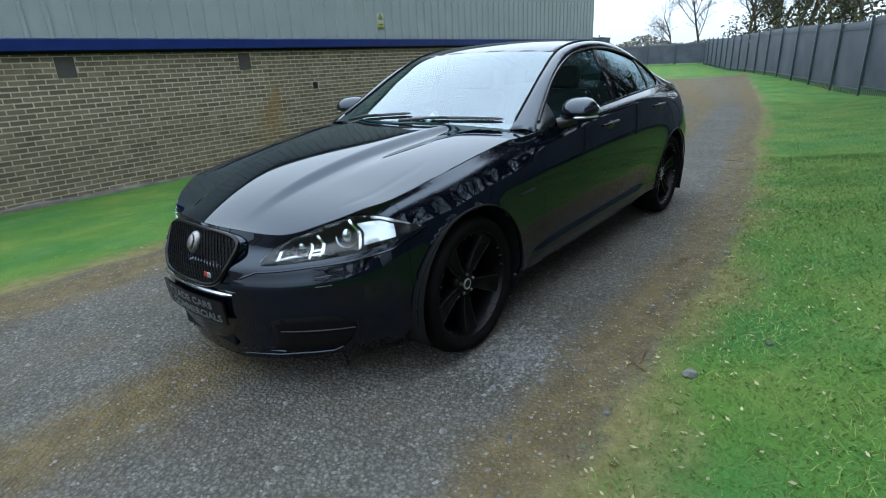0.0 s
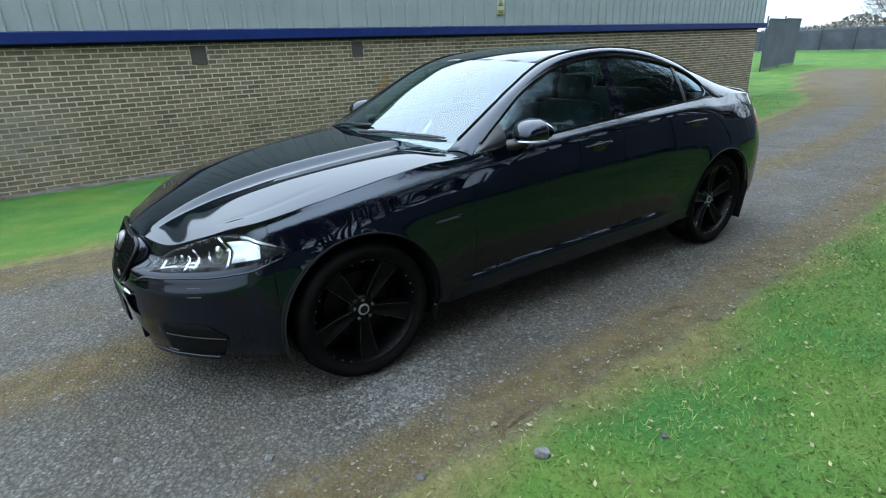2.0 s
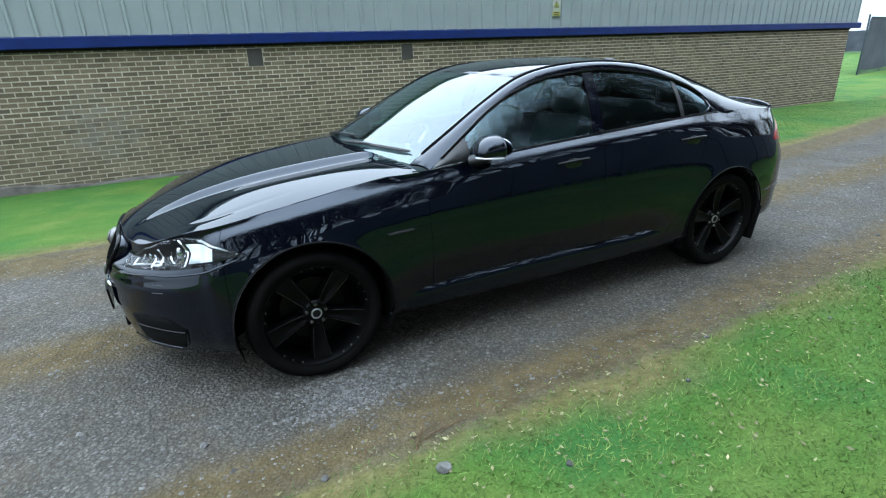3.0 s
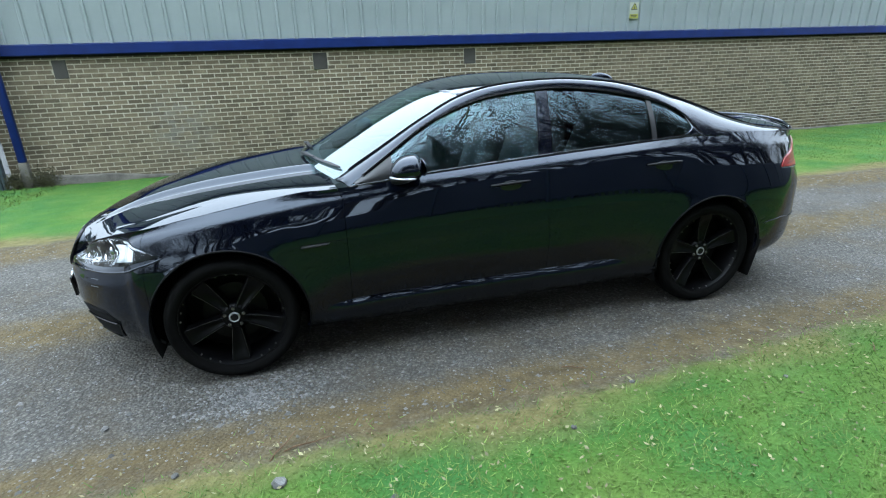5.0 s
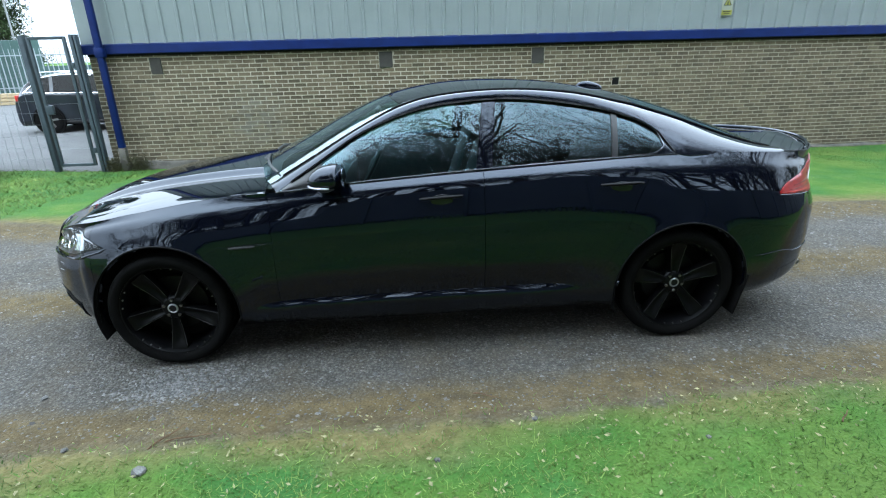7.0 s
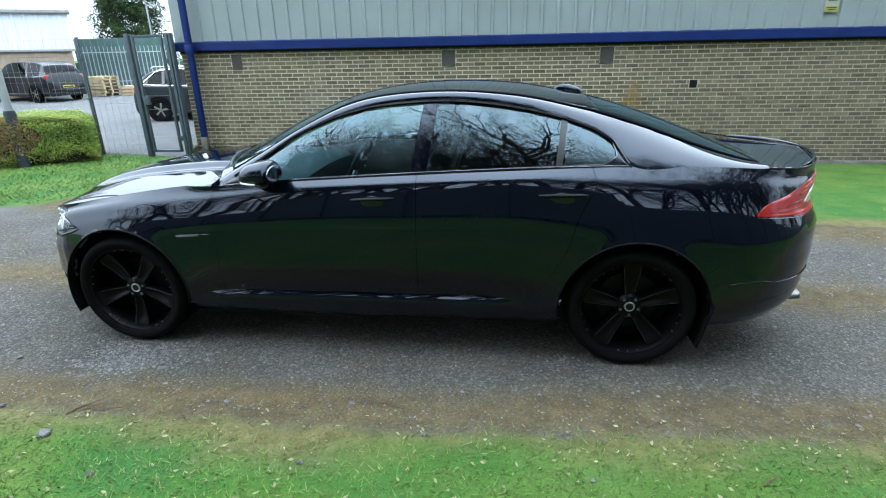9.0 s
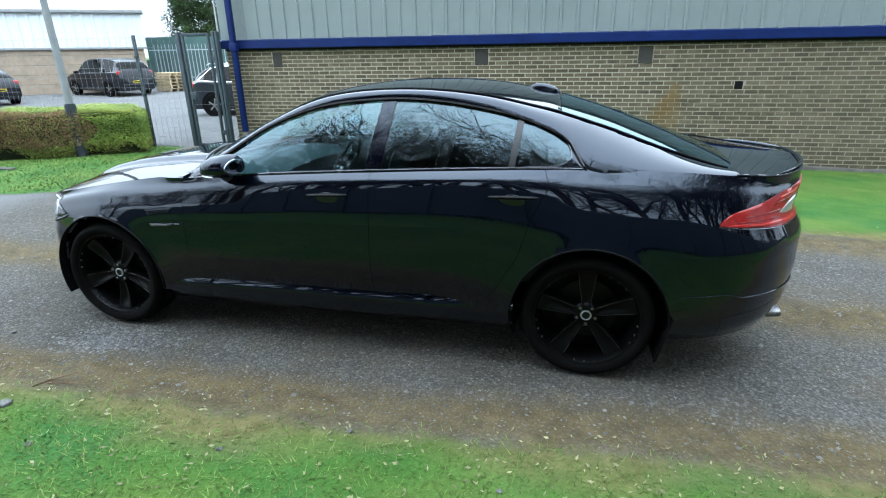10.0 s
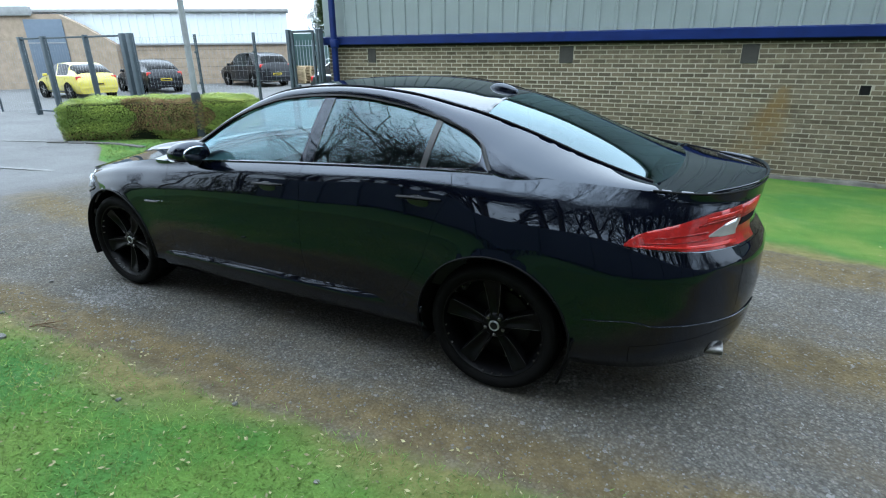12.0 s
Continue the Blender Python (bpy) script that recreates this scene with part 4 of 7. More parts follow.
part("bonnet", bm, PAINT, car, "black bonnet with a raised centre", angle=60)

# glasshouse: stations of the roof edge E, the window line D and the middle C
E_ = [(0.6, 0.715, 0.985), (0.85, 0.668, 1.12), (1.1, 0.626, 1.258), (1.346, 0.588, 1.372), (1.6, 0.574, 1.424), (1.95, 0.568, 1.438), (2.3, 0.56, 1.410), (2.58, 0.546, 1.352), (2.72, 0.538, 1.318), (2.98, 0.532, 1.236), (3.22, 0.535, 1.150), (3.42, 0.54, 1.088), (3.55, 0.56, 1.058)]
D_ = [(.66, .838, .966), (.88, .768, 1.10), (1.11, .708, 1.24), (1.36, .664, 1.337), (1.60, .64, 1.382), (1.95, .63, 1.396), (2.30, .637, 1.356), (2.58, .663, 1.288), (2.76, .70, 1.20), (2.865, .789, 1.080), (3.10, .768, 1.079), (3.38, .732, 1.070), (3.60, .672, 1.058)]
C_ = [(0.455, 0, 1.025), (0.71, 0, 1.152), (0.98, 0, 1.285), (1.26, 0, 1.394), (1.58, 0, 1.452), (1.93, 0, 1.466), (2.28, 0, 1.448), (2.57, 0, 1.402), (2.7, 0, 1.376), (2.98, 0, 1.296), (3.25, 0, 1.200), (3.46, 0, 1.118), (3.62, 0, 1.055)]


EDGE_ = np.array([catmull(TOPROW, u) for u in np.linspace(12, 17, 120)])
for n_ in range(9, 13):
    x = D_[n_][0]
    D_[n_] = (x, float(np.interp(x, EDGE_[:, 0], EDGE_[:, 1])) + 0.008, float(np.interp(x, EDGE_[:, 0], EDGE_[:, 2])) - 0.010)


def crown(t, n=14):
    """Half a cross-section of the roof from the edge to the middle."""
    e, c = catmull(E_, t), catmull(C_, t)
    out = []
    for k in range(n + 1):
        w = k / n
        lift = 1 - (1 - w) ** 2.3
        out.append((e[0] + (c[0] - e[0]) * lift, e[1] * (1 - w), e[2] + (c[2] - e[2]) * lift))
    return out


def loft(sections, sides=(1, -1), bm=None):
    bm = bm or bmesh.new()
    for s in sides:
        vs = [[bm.verts.new((x, s * y, z)) for x, y, z in sec] for sec in sections]
        for a, b in zip(vs, vs[1:]):
            for k in range(len(a) - 1):
                q = [a[k], b[k], b[k + 1], a[k + 1]]
                bm.faces.new(q if s > 0 else q[::-1])
    bmesh.ops.remove_doubles(bm, verts=bm.verts, dist=0.0004)
    face_out(bm)
    return bm


def span(a, b, n):
    return [a + (b - a) * k / n for k in range(n + 1)]


part("windscreen", loft([crown(t) for t in span(0, 3, 24)]), SCREEN, car, "clear raked windscreen", angle=80).visible_shadow = False
bm = loft([crown(t) for t in span(3, 8, 40)])
turn_in(bm, 0.002, 0.012)
part("roof", bm, PAINT, car, angle=60)
part("rear_window", loft([crown(t) for t in span(8, 12, 32)]), REARGLASS, car, "sloping rear window", angle=80).visible_shadow = False


def rail(t, n=12):
    d, e = catmull(D_, t), catmull(E_, t)
    out = []
    for k in range(n + 1):
        w = k / n
        b = 4 * w * (1 - w)
        arc = 0.35 * float(smoothstep(8, 9.2, t)) * (1 - 0.55 * float(smoothstep(10.3, 12, t)))
        wy, wz = w + (w ** 2.6 - w) * arc, w + (1 - (1 - w) ** 1.8 - w) * arc
        swell = 0.012 * (1 - arc)
        out.append((d[0] + (e[0] - d[0]) * w, d[1] + (e[1] - d[1]) * wy + swell * b, d[2] + (e[2] - d[2]) * wz + swell * b))
    return out


def belt_at(x):
    xs = [p[0] for p in TOPROW[8:16]]
    return np.interp(x, xs, [p[1] for p in TOPROW[8:16]]), np.interp(x, xs, [p[2] for p in TOPROW[8:16]])


def dlo_at(x):
    tt = np.linspace(0, 9, 181)
    pts = np.array([catmull(D_, t) for t in tt])
    return np.interp(x, pts[:, 0], pts[:, 1]), np.interp(x, pts[:, 0], pts[:, 2])


def side(x, w, off=0.0):
    """A point of the side glass: w from the belt (0) to the top of the window line (1)."""
    by, bz = belt_at(x)
    dy, dz = dlo_at(x)
    b = 4 * w * (1 - w) * 0.012
    return (x, by + (dy - by) * w + b - 0.006 + off, bz + (dz - bz) * w)


def side_strip(xa, xb, off, n=10, m=8, wa=0.0, wb=1.0):
    """A patch of the side between two slanted lines; xa and xb give x at a height share w."""
    return [[side(xa(w) + (xb(w) - xa(w)) * k / n, w, off) for w in span(wa, wb, m)] for k in range(n + 1)]


for s in (1, -1):
    bm = loft([rail(t) for t in span(0, 12, 96)], (s,))
    turn_in(bm, 0.001, 0.014)
    part("roof_rail", bm, PAINT, car, "black pillar and roof rail", angle=60)
    # side windows
    fa = lambda w: 0.68
    fb = lambda w: 1.725 + 0.06 * w
    ra = lambda w: 1.815 + 0.045 * w
    rb = lambda w: 2.478 + 0.03 * w
    qa = lambda w: 2.51 + 0.03 * w
    qb = lambda w: 2.862 - 0.01 * w
    for nm, a, b in (("front_side_window", fa, fb), ("rear_side_window", ra, rb), ("quarter_window", qa, qb)):
        secs = []
        for k in range(21):
            secs.append([side(a(w) + (b(w) - a(w)) * k / 20, w, -0.004) for w in span(0, 1, 8)])
        ob = part(nm, loft(secs, (s,)), SIDEGLASS if nm == "front_side_window" else REARGLASS, car, "tinted side window", angle=80)
        ob.visible_shadow = False
    part("door_pillar", loft(side_strip(fb, ra, 0.002), (s,)), PAINT, car, "gloss black centre pillar")
    part("window_divider", loft(side_strip(rb, qa, 0.003, n=3), (s,)), TRIM, car)
    # frame strips round the side windows
    for nm, path in (("window_frame", [side(x, 0.985, 0.006) for x in span(0.74, 2.84, 60)]), ("belt_moulding", [side(x, 0.02, 0.010) for x in span(0.66, 2.84, 50)])):
        part(nm, tube([(x, s * y, z) for x, y, z in path], 0.010 if nm == "window_frame" else 0.005, sides=6), PLATEBLACK if nm == "window_frame" else DARKCHROME, car)
    # corner of brightwork behind the quarter window
    part("quarter_panel", loft(side_strip(lambda w: 2.728 + 0.055 * math.sin(math.pi * min(w, 0.6)), qb, 0.004, n=6), (s,)), PAINT, car, "gloss black corner behind the quarter window")
    hook = [side(x, w, 0.006) for x, w in [(2.56, 0.05), (2.66, 0.05), (2.715, 0.07), (2.748, 0.15), (2.772, 0.32), (2.783, 0.5), (2.778, 0.75), (2.765, 0.92)]]
    part("quarter_trim", tube([(x, s * y, z) for x, y, z in hook], [0.002, 0.002, 0.003, 0.004, 0.004, 0.003, 0.002, 0.0015], sides=6), DARKCHROME, car, "silver edge of the quarter window")
    # wing vent
    va = [skin(u, 3.40 + 0.05 * (u - 7.0), 0.002) for u in span(7.02, 7.70, 10)]
    part("wing_vent", tube([(x, s * y, z) for x, y, z in va], [0.003] + [0.007] * 9 + [0.002], sides=6), TRIM, car)
    va = [skin(u, 3.45 + 0.05 * (u - 7.0), 0.005) for u in span(7.0, 7.93, 10)]
    part("vent_blade", tube([(x, s * y, z) for x, y, z in va], 0.0010, sides=6), DARKCHROME, car, "thin dark chrome blade of the wing vent")
    # ledge along the foot of the doors
    ledge = []
    for x in span(0.47, 2.36, 40):
        zt = float(np.interp(x, [0.47, 0.75, 1.4, 2.36], [0.345, 0.362, 0.370, 0.372]))
        k = float(smoothstep(0.47, 0.62, x)) * float(smoothstep(2.36, 2.1, x))
        ledge.append([(x, 0.900, zt + 0.020), (x, 0.905 + 0.002 * k, zt + 0.008), (x, 0.908 + 0.005 * k, zt - 0.004), (x, 0.910 + 0.008 * k, zt - 0.018), (x, 0.911 + 0.010 * k, zt - 0.028), (x, 0.908 + 0.009 * k, zt - 0.055), (x, 0.895, zt - 0.10)])
    part("sill_ledge", loft(ledge, (s,)), PAINT, car, "black ledge along the foot of the doors", angle=35)
    # door mirror
    head = bmesh.new()
    bmesh.ops.create_uvsphere(head, u_segments=28, v_segments=18, radius=1)
    for v in head.verts:
        x, y, z = (math.copysign(abs(q) ** 0.80, q) for q in v.co)
        sx = 0.125 if x < 0 else 0.050
        v.co = Vector((0.985 + sx * x * (1 - 0.20 * max(z, 0)) - 0.02 * y, s * (0.945 + 0.108 * y), 1.052 + (0.075 if z > 0 else 0.042) * z))
    mirror = part("door_mirror", head, PAINT, car, "black door mirror on a stalk")
    bm = tube([(0.90, s * 0.84, 0.985), (0.93, s * 0.88, 0.995), (0.96, s * 0.93, 1.012)], [0.032, 0.030, 0.028], sides=12)
    part("stalk", bm, TRIM, mirror)
    bm = bmesh.new()
    bmesh.ops.create_uvsphere(bm, u_segments=24, v_segments=10, radius=1, matrix=Matrix.Translation((1.031, s * 0.945, 1.060)) @ Matrix.Diagonal((0.006, 0.092, 0.044, 1)))
    part("mirror_glass", bm, MIRROR, mirror, "mirror glass")
    strip = [(0.972 - 0.118 * math.cos(a), s * (0.945 + 0.108 * math.sin(a)), 1.026) for a in [radians(10 + 80 * k / 12) for k in range(13)]]
    part("indicator", tube(strip, [0.002] + [0.0055] * 11 + [0.003], sides=6), SILVER, mirror, "clear indicator strip")
    part("cheater_panel", loft([[side(x, w, 0.004) for w in span(0, 1, 4)] for x in span(0.69, 0.90, 6)], (s,)), TRIM, car, "black triangle at the mirror")

for s in (1, -1):
    seam = [catmull(E_, t) for t in span(0.3, 11.9, 90)]
    part("roof_seal", tube([(x, s * (y + 0.002), z + 0.004) for x, y, z in seam], 0.0055, sides=6), ARCHBLACK, car, "black seal along the roof edge")
    seam = [catmull(TOPROW, u) for u in span(15.05, 18.95, 90)]
    part("boot_seal", tube([(x, s * y, z + 0.002) for x, y, z in seam], 0.0045, sides=6), ARCHBLACK, car, "dark gap round the boot lid")

# cowl, wipers
bm = loft([[(x + 0.13 * (y / 0.72) ** 2, y, z - 0.012 * (y / 0.72) ** 2) for y in span(0.72, 0, 10)] for x, z in ((0.43, 0.982), (0.47, 0.972), (0.52, 0.985), (0.56, 1.012))])
part("scuttle_panel", bm, TRIM, car, "black plastic scuttle under the windscreen")


def screen_at(t, w, off):
    sec = crown(t, 40)
    p = np.array(sec[int(round((1 - abs(w)) * 40))])
    p[1] *= 1 if w >= 0 else -1
    return (p[0] - 0.6 * off, p[1], p[2] + 0.8 * off)


for wi, (t0, w0, t1, w1) in enumerate(((0.07, -0.15, 0.27, -0.93), (0.07, 0.55, 0.26, -0.10))):
    blade = [screen_at(t0 + (t1 - t0) * k / 10, w0 + (w1 - w0) * k / 10, 0.012) for k in range(11)]
    wiper = part("wiper", tube(blade, [0.005] + [0.009] * 9 + [0.005], sides=6), TRIM, car, "black windscreen wiper")
    arm = [screen_at(0.0, w0 + 0.10, 0.008), screen_at(t0 * 0.8 + t1 * 0.2 - 0.03, w0 * 0.75 + w1 * 0.25, 0.022), screen_at(t0 * 0.55 + t1 * 0.45, w0 * 0.55 + w1 * 0.45, 0.020)]
    part("wiper_arm", tube(arm, [0.010, 0.008, 0.005], sides=8), TRIM, wiper)

# boot deck and lip
REAREDGE = [catmull(TOPROW, 15 + 4 * k / 40) for k in range(41)]
bm = bmesh.new()
for s in (1, -1):
    cols = []
    for k, (ex, ey, ez) in enumerate(REAREDGE):
        f = k / 40
        cx = 3.60 + (4.04 - 3.60) * f
        cz = 1.058 - 0.012 * f
        row = []
        for j in range(15):
            w = j / 14
            lip = 0.010 * float(smoothstep(3.90, 4.03, ex + (cx - ex) * w)) * (1 - 0.6 * (1 - w) ** 4)
            row.append(bm.verts.new((ex + (cx - ex) * w, s * ey * (1 - w), ez + (cz - ez) * (1 - (1 - w) ** 2) + lip * (1 if j else 0))))
        cols.append(row)
    for a, b in zip(cols, cols[1:]):
        for j in range(14):
            q = [a[j], b[j], b[j + 1], a[j + 1]]
            bm.faces.new(q if s > 0 else q[::-1])
bmesh.ops.remove_doubles(bm, verts=bm.verts, dist=0.001)
turn_in(bm, 0.0015, 0.012)
part("boot_deck", bm, PAINT, car, angle=60)
lipc = [(3.992 - 0.235 * (abs(y) / 0.56) ** 2.5, y, 1.058 - 0.020 * (abs(y) / 0.56) ** 2) for y in span(-0.54, 0.54, 30)]
bm = tube(lipc, [0.003] + [0.0075] * 29 + [0.003], sides=10)
for v in bm.verts:
    v.co.x += 0.5 * max(0, v.co.z - 1.04)
part("boot_spoiler", bm, PAINT, car, "slim black lip spoiler")
fin = bmesh.new()
bmesh.ops.create_uvsphere(fin, u_segments=20, v_segments=12, radius=1)
for v in fin.verts:
    x, y, z = v.co
    v.co = Vector((2.59 + 0.095 * x, 0.030 * y * (1 + 0.3 * x), 1.388 + 0.048 * max(z, -0.1) * (1 - 0.25 * x)))
part("roof_antenna", fin, PAINT, car, "black aerial fin on the roof")

# lamps: patches that follow the body
def lamp_patch(name, lower, upper, u0, u1, material, parent, off, label="", n=24, m=6, s=1):
    secs = []
    for u in span(u0, u1, n):
        a, b = lower(u), upper(u)
        secs.append([tuple(skin(u, a + (b - a) * k / m, off)) for k in range(m + 1)])
    bm = loft(secs, (s,))
    turn_in(bm, 0.0, off * 0.8)
    return part(name, bm, material, parent, label, angle=60)


def lin(pts):
    return lambda u: float(np.interp(u, [p[0] for p in pts], [p[1] for p in pts]))


hlow = lin([(1.66, 4.18), (2.4, 4.28), (3.03, 4.26), (3.88, 4.17), (4.88, 4.0), (5.27, 3.97)])
hup = lin([(1.66, 4.50), (1.76, 5.1), (2.2, 5.74), (2.9, 5.93), (3.6, 5.90), (4.0, 5.68), (4.38, 5.38), (5.0, 4.62), (5.27, 4.03)])
tlow = lin([(14.72, 3.87), (15.43, 3.77), (16.07, 3.69), (16.9, 3.62), (17.75, 3.60)])
tup = lin([(14.72, 3.93), (14.9, 4.2), (15.05, 4.34), (15.6, 4.65), (16.18, 5.02), (16.7, 5.13), (17.4, 5.30), (17.75, 5.34)])
for s in (1, -1):
    hl = lamp_patch("headlight", hlow, hup, 1.66, 5.27, LAMPBLACK, car, 0.003, "clear headlight with bright inner reflectors", n=40, s=s)
    inner = lambda a, b, f0, f1: (lambda u: hlow(u) + (hup(u) - hlow(u)) * f0, lambda u: hlow(u) + (hup(u) - hlow(u)) * f1)
    for u0, u1, f0, f1, mt, nm in ((1.93, 1.97, 0.12, 0.60, CHROME, "reflector_edge"), (2.48, 2.52, 0.08, 0.62, CHROME, "reflector_edge"), (2.68, 2.73, 0.08, 0.80, CHROME, "reflector_edge"), (3.52, 3.58, 0.08, 0.94, CHROME, "reflector_edge"), (3.66, 4.80, 0.14, 0.76, WHITELAMP, "side_reflector"), (4.1, 5.1, 0.84, 0.95, SILVER, "side_marker"), (1.9, 2.45, 0.18, 0.24, SILVER, "chrome_blade"), (2.5, 2.75, 0.14, 0.20, SILVER, "chrome_blade"), (2.5, 2.75, 0.26, 0.32, SILVER, "chrome_blade")):
        lo, up = inner(u0, u1, f0, f1)
        lamp_patch(nm, lo, up, u0, u1, mt, hl, 0.007, n=8, m=4, s=s)
    for uc, rr in ((3.22, 0.056), (2.30, 0.044)):
        p = skin(uc, hlow(uc) + (hup(uc) - hlow(uc)) * 0.52, -0.012)
        bm = bmesh.new()
        bmesh.ops.create_uvsphere(bm, u_segments=22, v_segments=14, radius=rr * 0.72, matrix=Matrix.Translation((p[0], p[1] * s, p[2])) @ Matrix.Diagonal((0.62, 0.62, 1, 1)))
        part("projector_lens", bm, MIRROR, hl, "glass projector lens")
        q = skin(uc, hlow(uc) + (hup(uc) - hlow(uc)) * 0.52, 0.008)
        nrm = Vector(skin(uc, 4.8, 0.02) - skin(uc, 4.8)).normalized()
        ringm = Matrix.Translation((q[0], q[1] * s, q[2])) @ Vector((nrm.x, nrm.y * s, nrm.z)).to_track_quat("Y", "Z").to_matrix().to_4x4()
        bm = lathe([(rr * 0.74, 0), (rr * 0.80, 0.004), (rr * 0.86, 0)], n=30)
        bmesh.ops.transform(bm, matrix=ringm, verts=bm.verts)
        part("projector_ring", bm, CHROME, hl)
    lamp_patch("lens_cover", hlow, hup, 1.66, 5.27, LENS, hl, 0.014, "clear plastic lens", n=40, s=s)
    lipv = lin([(1.30, 3.50), (1.62, 3.86), (2.51, 3.97), (3.7, 3.90), (4.68, 3.74), (5.2, 3.82), (5.32, 3.92)])
    rim = [skin(u, lipv(u), 0.004) for u in span(1.30, 5.32, 40)]
    part("lamp_lip", tube([(x, y * s, z) for x, y, z in rim], [0.003] + [0.006] * 39 + [0.002], sides=6), PAINT, car)
    for v in (3.42, 2.96):
        rim = [skin(u, v, 0.001) for u in span(2.60, 2.90, 6)]
        part("washer_cover_edge", tube([(x, y * s, z) for x, y, z in rim], 0.0018, sides=6), PLATEGREY, car, "edge of the lamp washer cover")
    # tail lamp
    tl = lamp_patch("tail_light", tlow, tup, 14.72, 17.75, REDLENS, car, 0.006, "red tail light wrapping onto the boot lid", n=34, s=s)
    sub = lambda f0, f1: (lambda u: tlow(u) + (tup(u) - tlow(u)) * f0, lambda u: tlow(u) + (tup(u) - tlow(u)) * f1)
    for u0, u1, f0, f1, mt, nm in ((14.9, 16.95, 0.05, 0.12, REDBRIGHT, "light_strip"), (15.0, 16.2, 0.20, 0.24, REDDEEP, "dark_red_cell"), (15.2, 16.2, 0.40, 0.46, REDDEEP, "dark_red_cell"), (15.95, 16.95, 0.66, 0.72, REDDEEP, "dark_red_cell"), (16.1, 16.95, 0.76, 0.86, REDBRIGHT, "light_strip"), (17.02, 17.7, 0.42, 0.62, UNDER, "lamp_gap"), (17.05, 17.7, 0.70, 0.92, REDBRIGHT, "light_strip")):
        lo, up = sub(f0, f1)
        lamp_patch(nm, lo, up, u0, u1, mt, tl, 0.0072, n=10, m=4, s=s)
    rlo, rup = lin([(16.22, 4.06), (16.5, 4.0), (16.96, 3.96)]), lin([(16.22, 4.12), (16.47, 4.42), (16.7, 4.58), (16.96, 4.64)])
    lamp_patch("reversing_lamp", rlo, rup, 16.22, 16.96, SILVER, tl, 0.0085, "clear reversing lamp", n=10, m=4, s=s)
    rim = [skin(u, tlow(u) - 0.03, 0.003) for u in span(14.72, 17.0, 24)]
    part("lamp_edge", tube([(x, y * s, z) for x, y, z in rim], 0.0025, sides=6), DARKCHROME, tl, "thin bright edge under the lamp")
    # lower intake with its blade, and the bright lip
    ilo, iup = lin([(1.75, 0.55), (2.1, 0.42), (2.93, 0.42), (3.12, 0.82), (3.30, 1.42)]), lin([(1.75, 1.85), (2.1, 2.0), (2.9, 2.0), (3.30, 1.52)])
    lamp_patch("lower_intake", ilo, iup, 1.75, 3.30, UNDER, car, 0.003, "black lower air intake", n=16, s=s)
    blade = [skin(u, 1.47, 0.009) for u in span(1.90, 3.26, 12)]
    part("intake_blade", tube([(x, y * s, z) for x, y, z in blade], 0.005, sides=6), PLATEBLACK, car)
    lipp = [skin(u, v, 0.004) for u, v in ((1.03, 0.26), (1.8, 0.28), (2.47, 0.31), (2.85, 0.30), (3.05, 0.52), (3.18, 0.95), (3.30, 1.45))]
    part("bumper_lip", tube([(x, y * s, z) for x, y, z in lipp], [0.003] + [0.0045] * 5 + [0.002], sides=6), PAINT, car)
    creasev = lin([(14.0, 2.03), (15.0, 2.0), (15.3, 1.84), (16.1, 1.72), (17.0, 1.55), (18.2, 1.5)])
    rr = [skin(u, creasev(u), 0.003) for u in span(14.2, 18.2, 18)]
    part("bumper_crease", tube([(x, y * s, z) for x, y, z in rr], [0.001] + [0.0020] * 5 + [0.0035] * 12 + [0.002], sides=8), PAINT, car)
    tail = lathe([(0.036, 0.0), (0.046, 0.01), (0.048, 0.12), (0.043, 0.125), (0.040, 0.02)], n=28, axis="x")
    part("exhaust_tip", tail, STEEL, car, "polished oval exhaust tip", m=pose(3.815, s * 0.47, 0.262, 0, -4, -6 * s) @ Matrix.Diagonal((0.95, 1.15, 0.62, 1)))
    flap = box(0.012, 0.20, 0.26, 0.005, at=(0, 0, 0))
    for v in flap.verts:
        v.co.x += 0.025 * (v.co.z + 0.13)
    part("mud_flap", flap, RUBBER, car, "black rubber mud flap", m=pose(3.285, s * 0.815, 0.255, 0, 12, 0))

# grille: dark rounded opening with a diamond mesh
def grille_x(y, z):
    return float(np.interp(z, [0.422, 0.492, 0.572, 0.637, 0.717], [-0.933, -0.933, -0.905, -0.868, -0.823])) + 0.27 * y * y


def grille_out(a):
    """Rounded trapezium outline of the grille."""
    c, s_ = math.cos(a), math.sin(a)
    k = (abs(c) ** 4.5 + abs(s_) ** 4.5) ** (-1 / 4.5)
    y, z = 0.268 * c * k, 0.602 + 0.105 * s_ * k
    y *= 1 + 0.16 * (z - 0.602) / 0.105
    return y, z


ringo = [grille_out(2 * math.pi * k / 72) for k in range(72)]
bm = bmesh.new()
cen = bm.verts.new((grille_x(0, 0.602) - 0.006, 0, 0.602))
rings = []
for f in (0.5, 1.0):
    rings.append([bm.verts.new((grille_x(y * f, 0.602 + (z - 0.602) * f) - 0.006, y * f, 0.602 + (z - 0.602) * f)) for y, z in ringo])
for k in range(72):
    bm.faces.new((cen, rings[0][k], rings[0][(k + 1) % 72]))
    bm.faces.new((rings[0][k], rings[1][k], rings[1][(k + 1) % 72], rings[0][(k + 1) % 72]))
grille = part("grille", bm, UNDER, car, "black mesh grille in a rounded frame")
frm = [(grille_x(y, z) - 0.004, y, z) for y, z in ringo + ringo[:1]]
bm = bmesh.new()
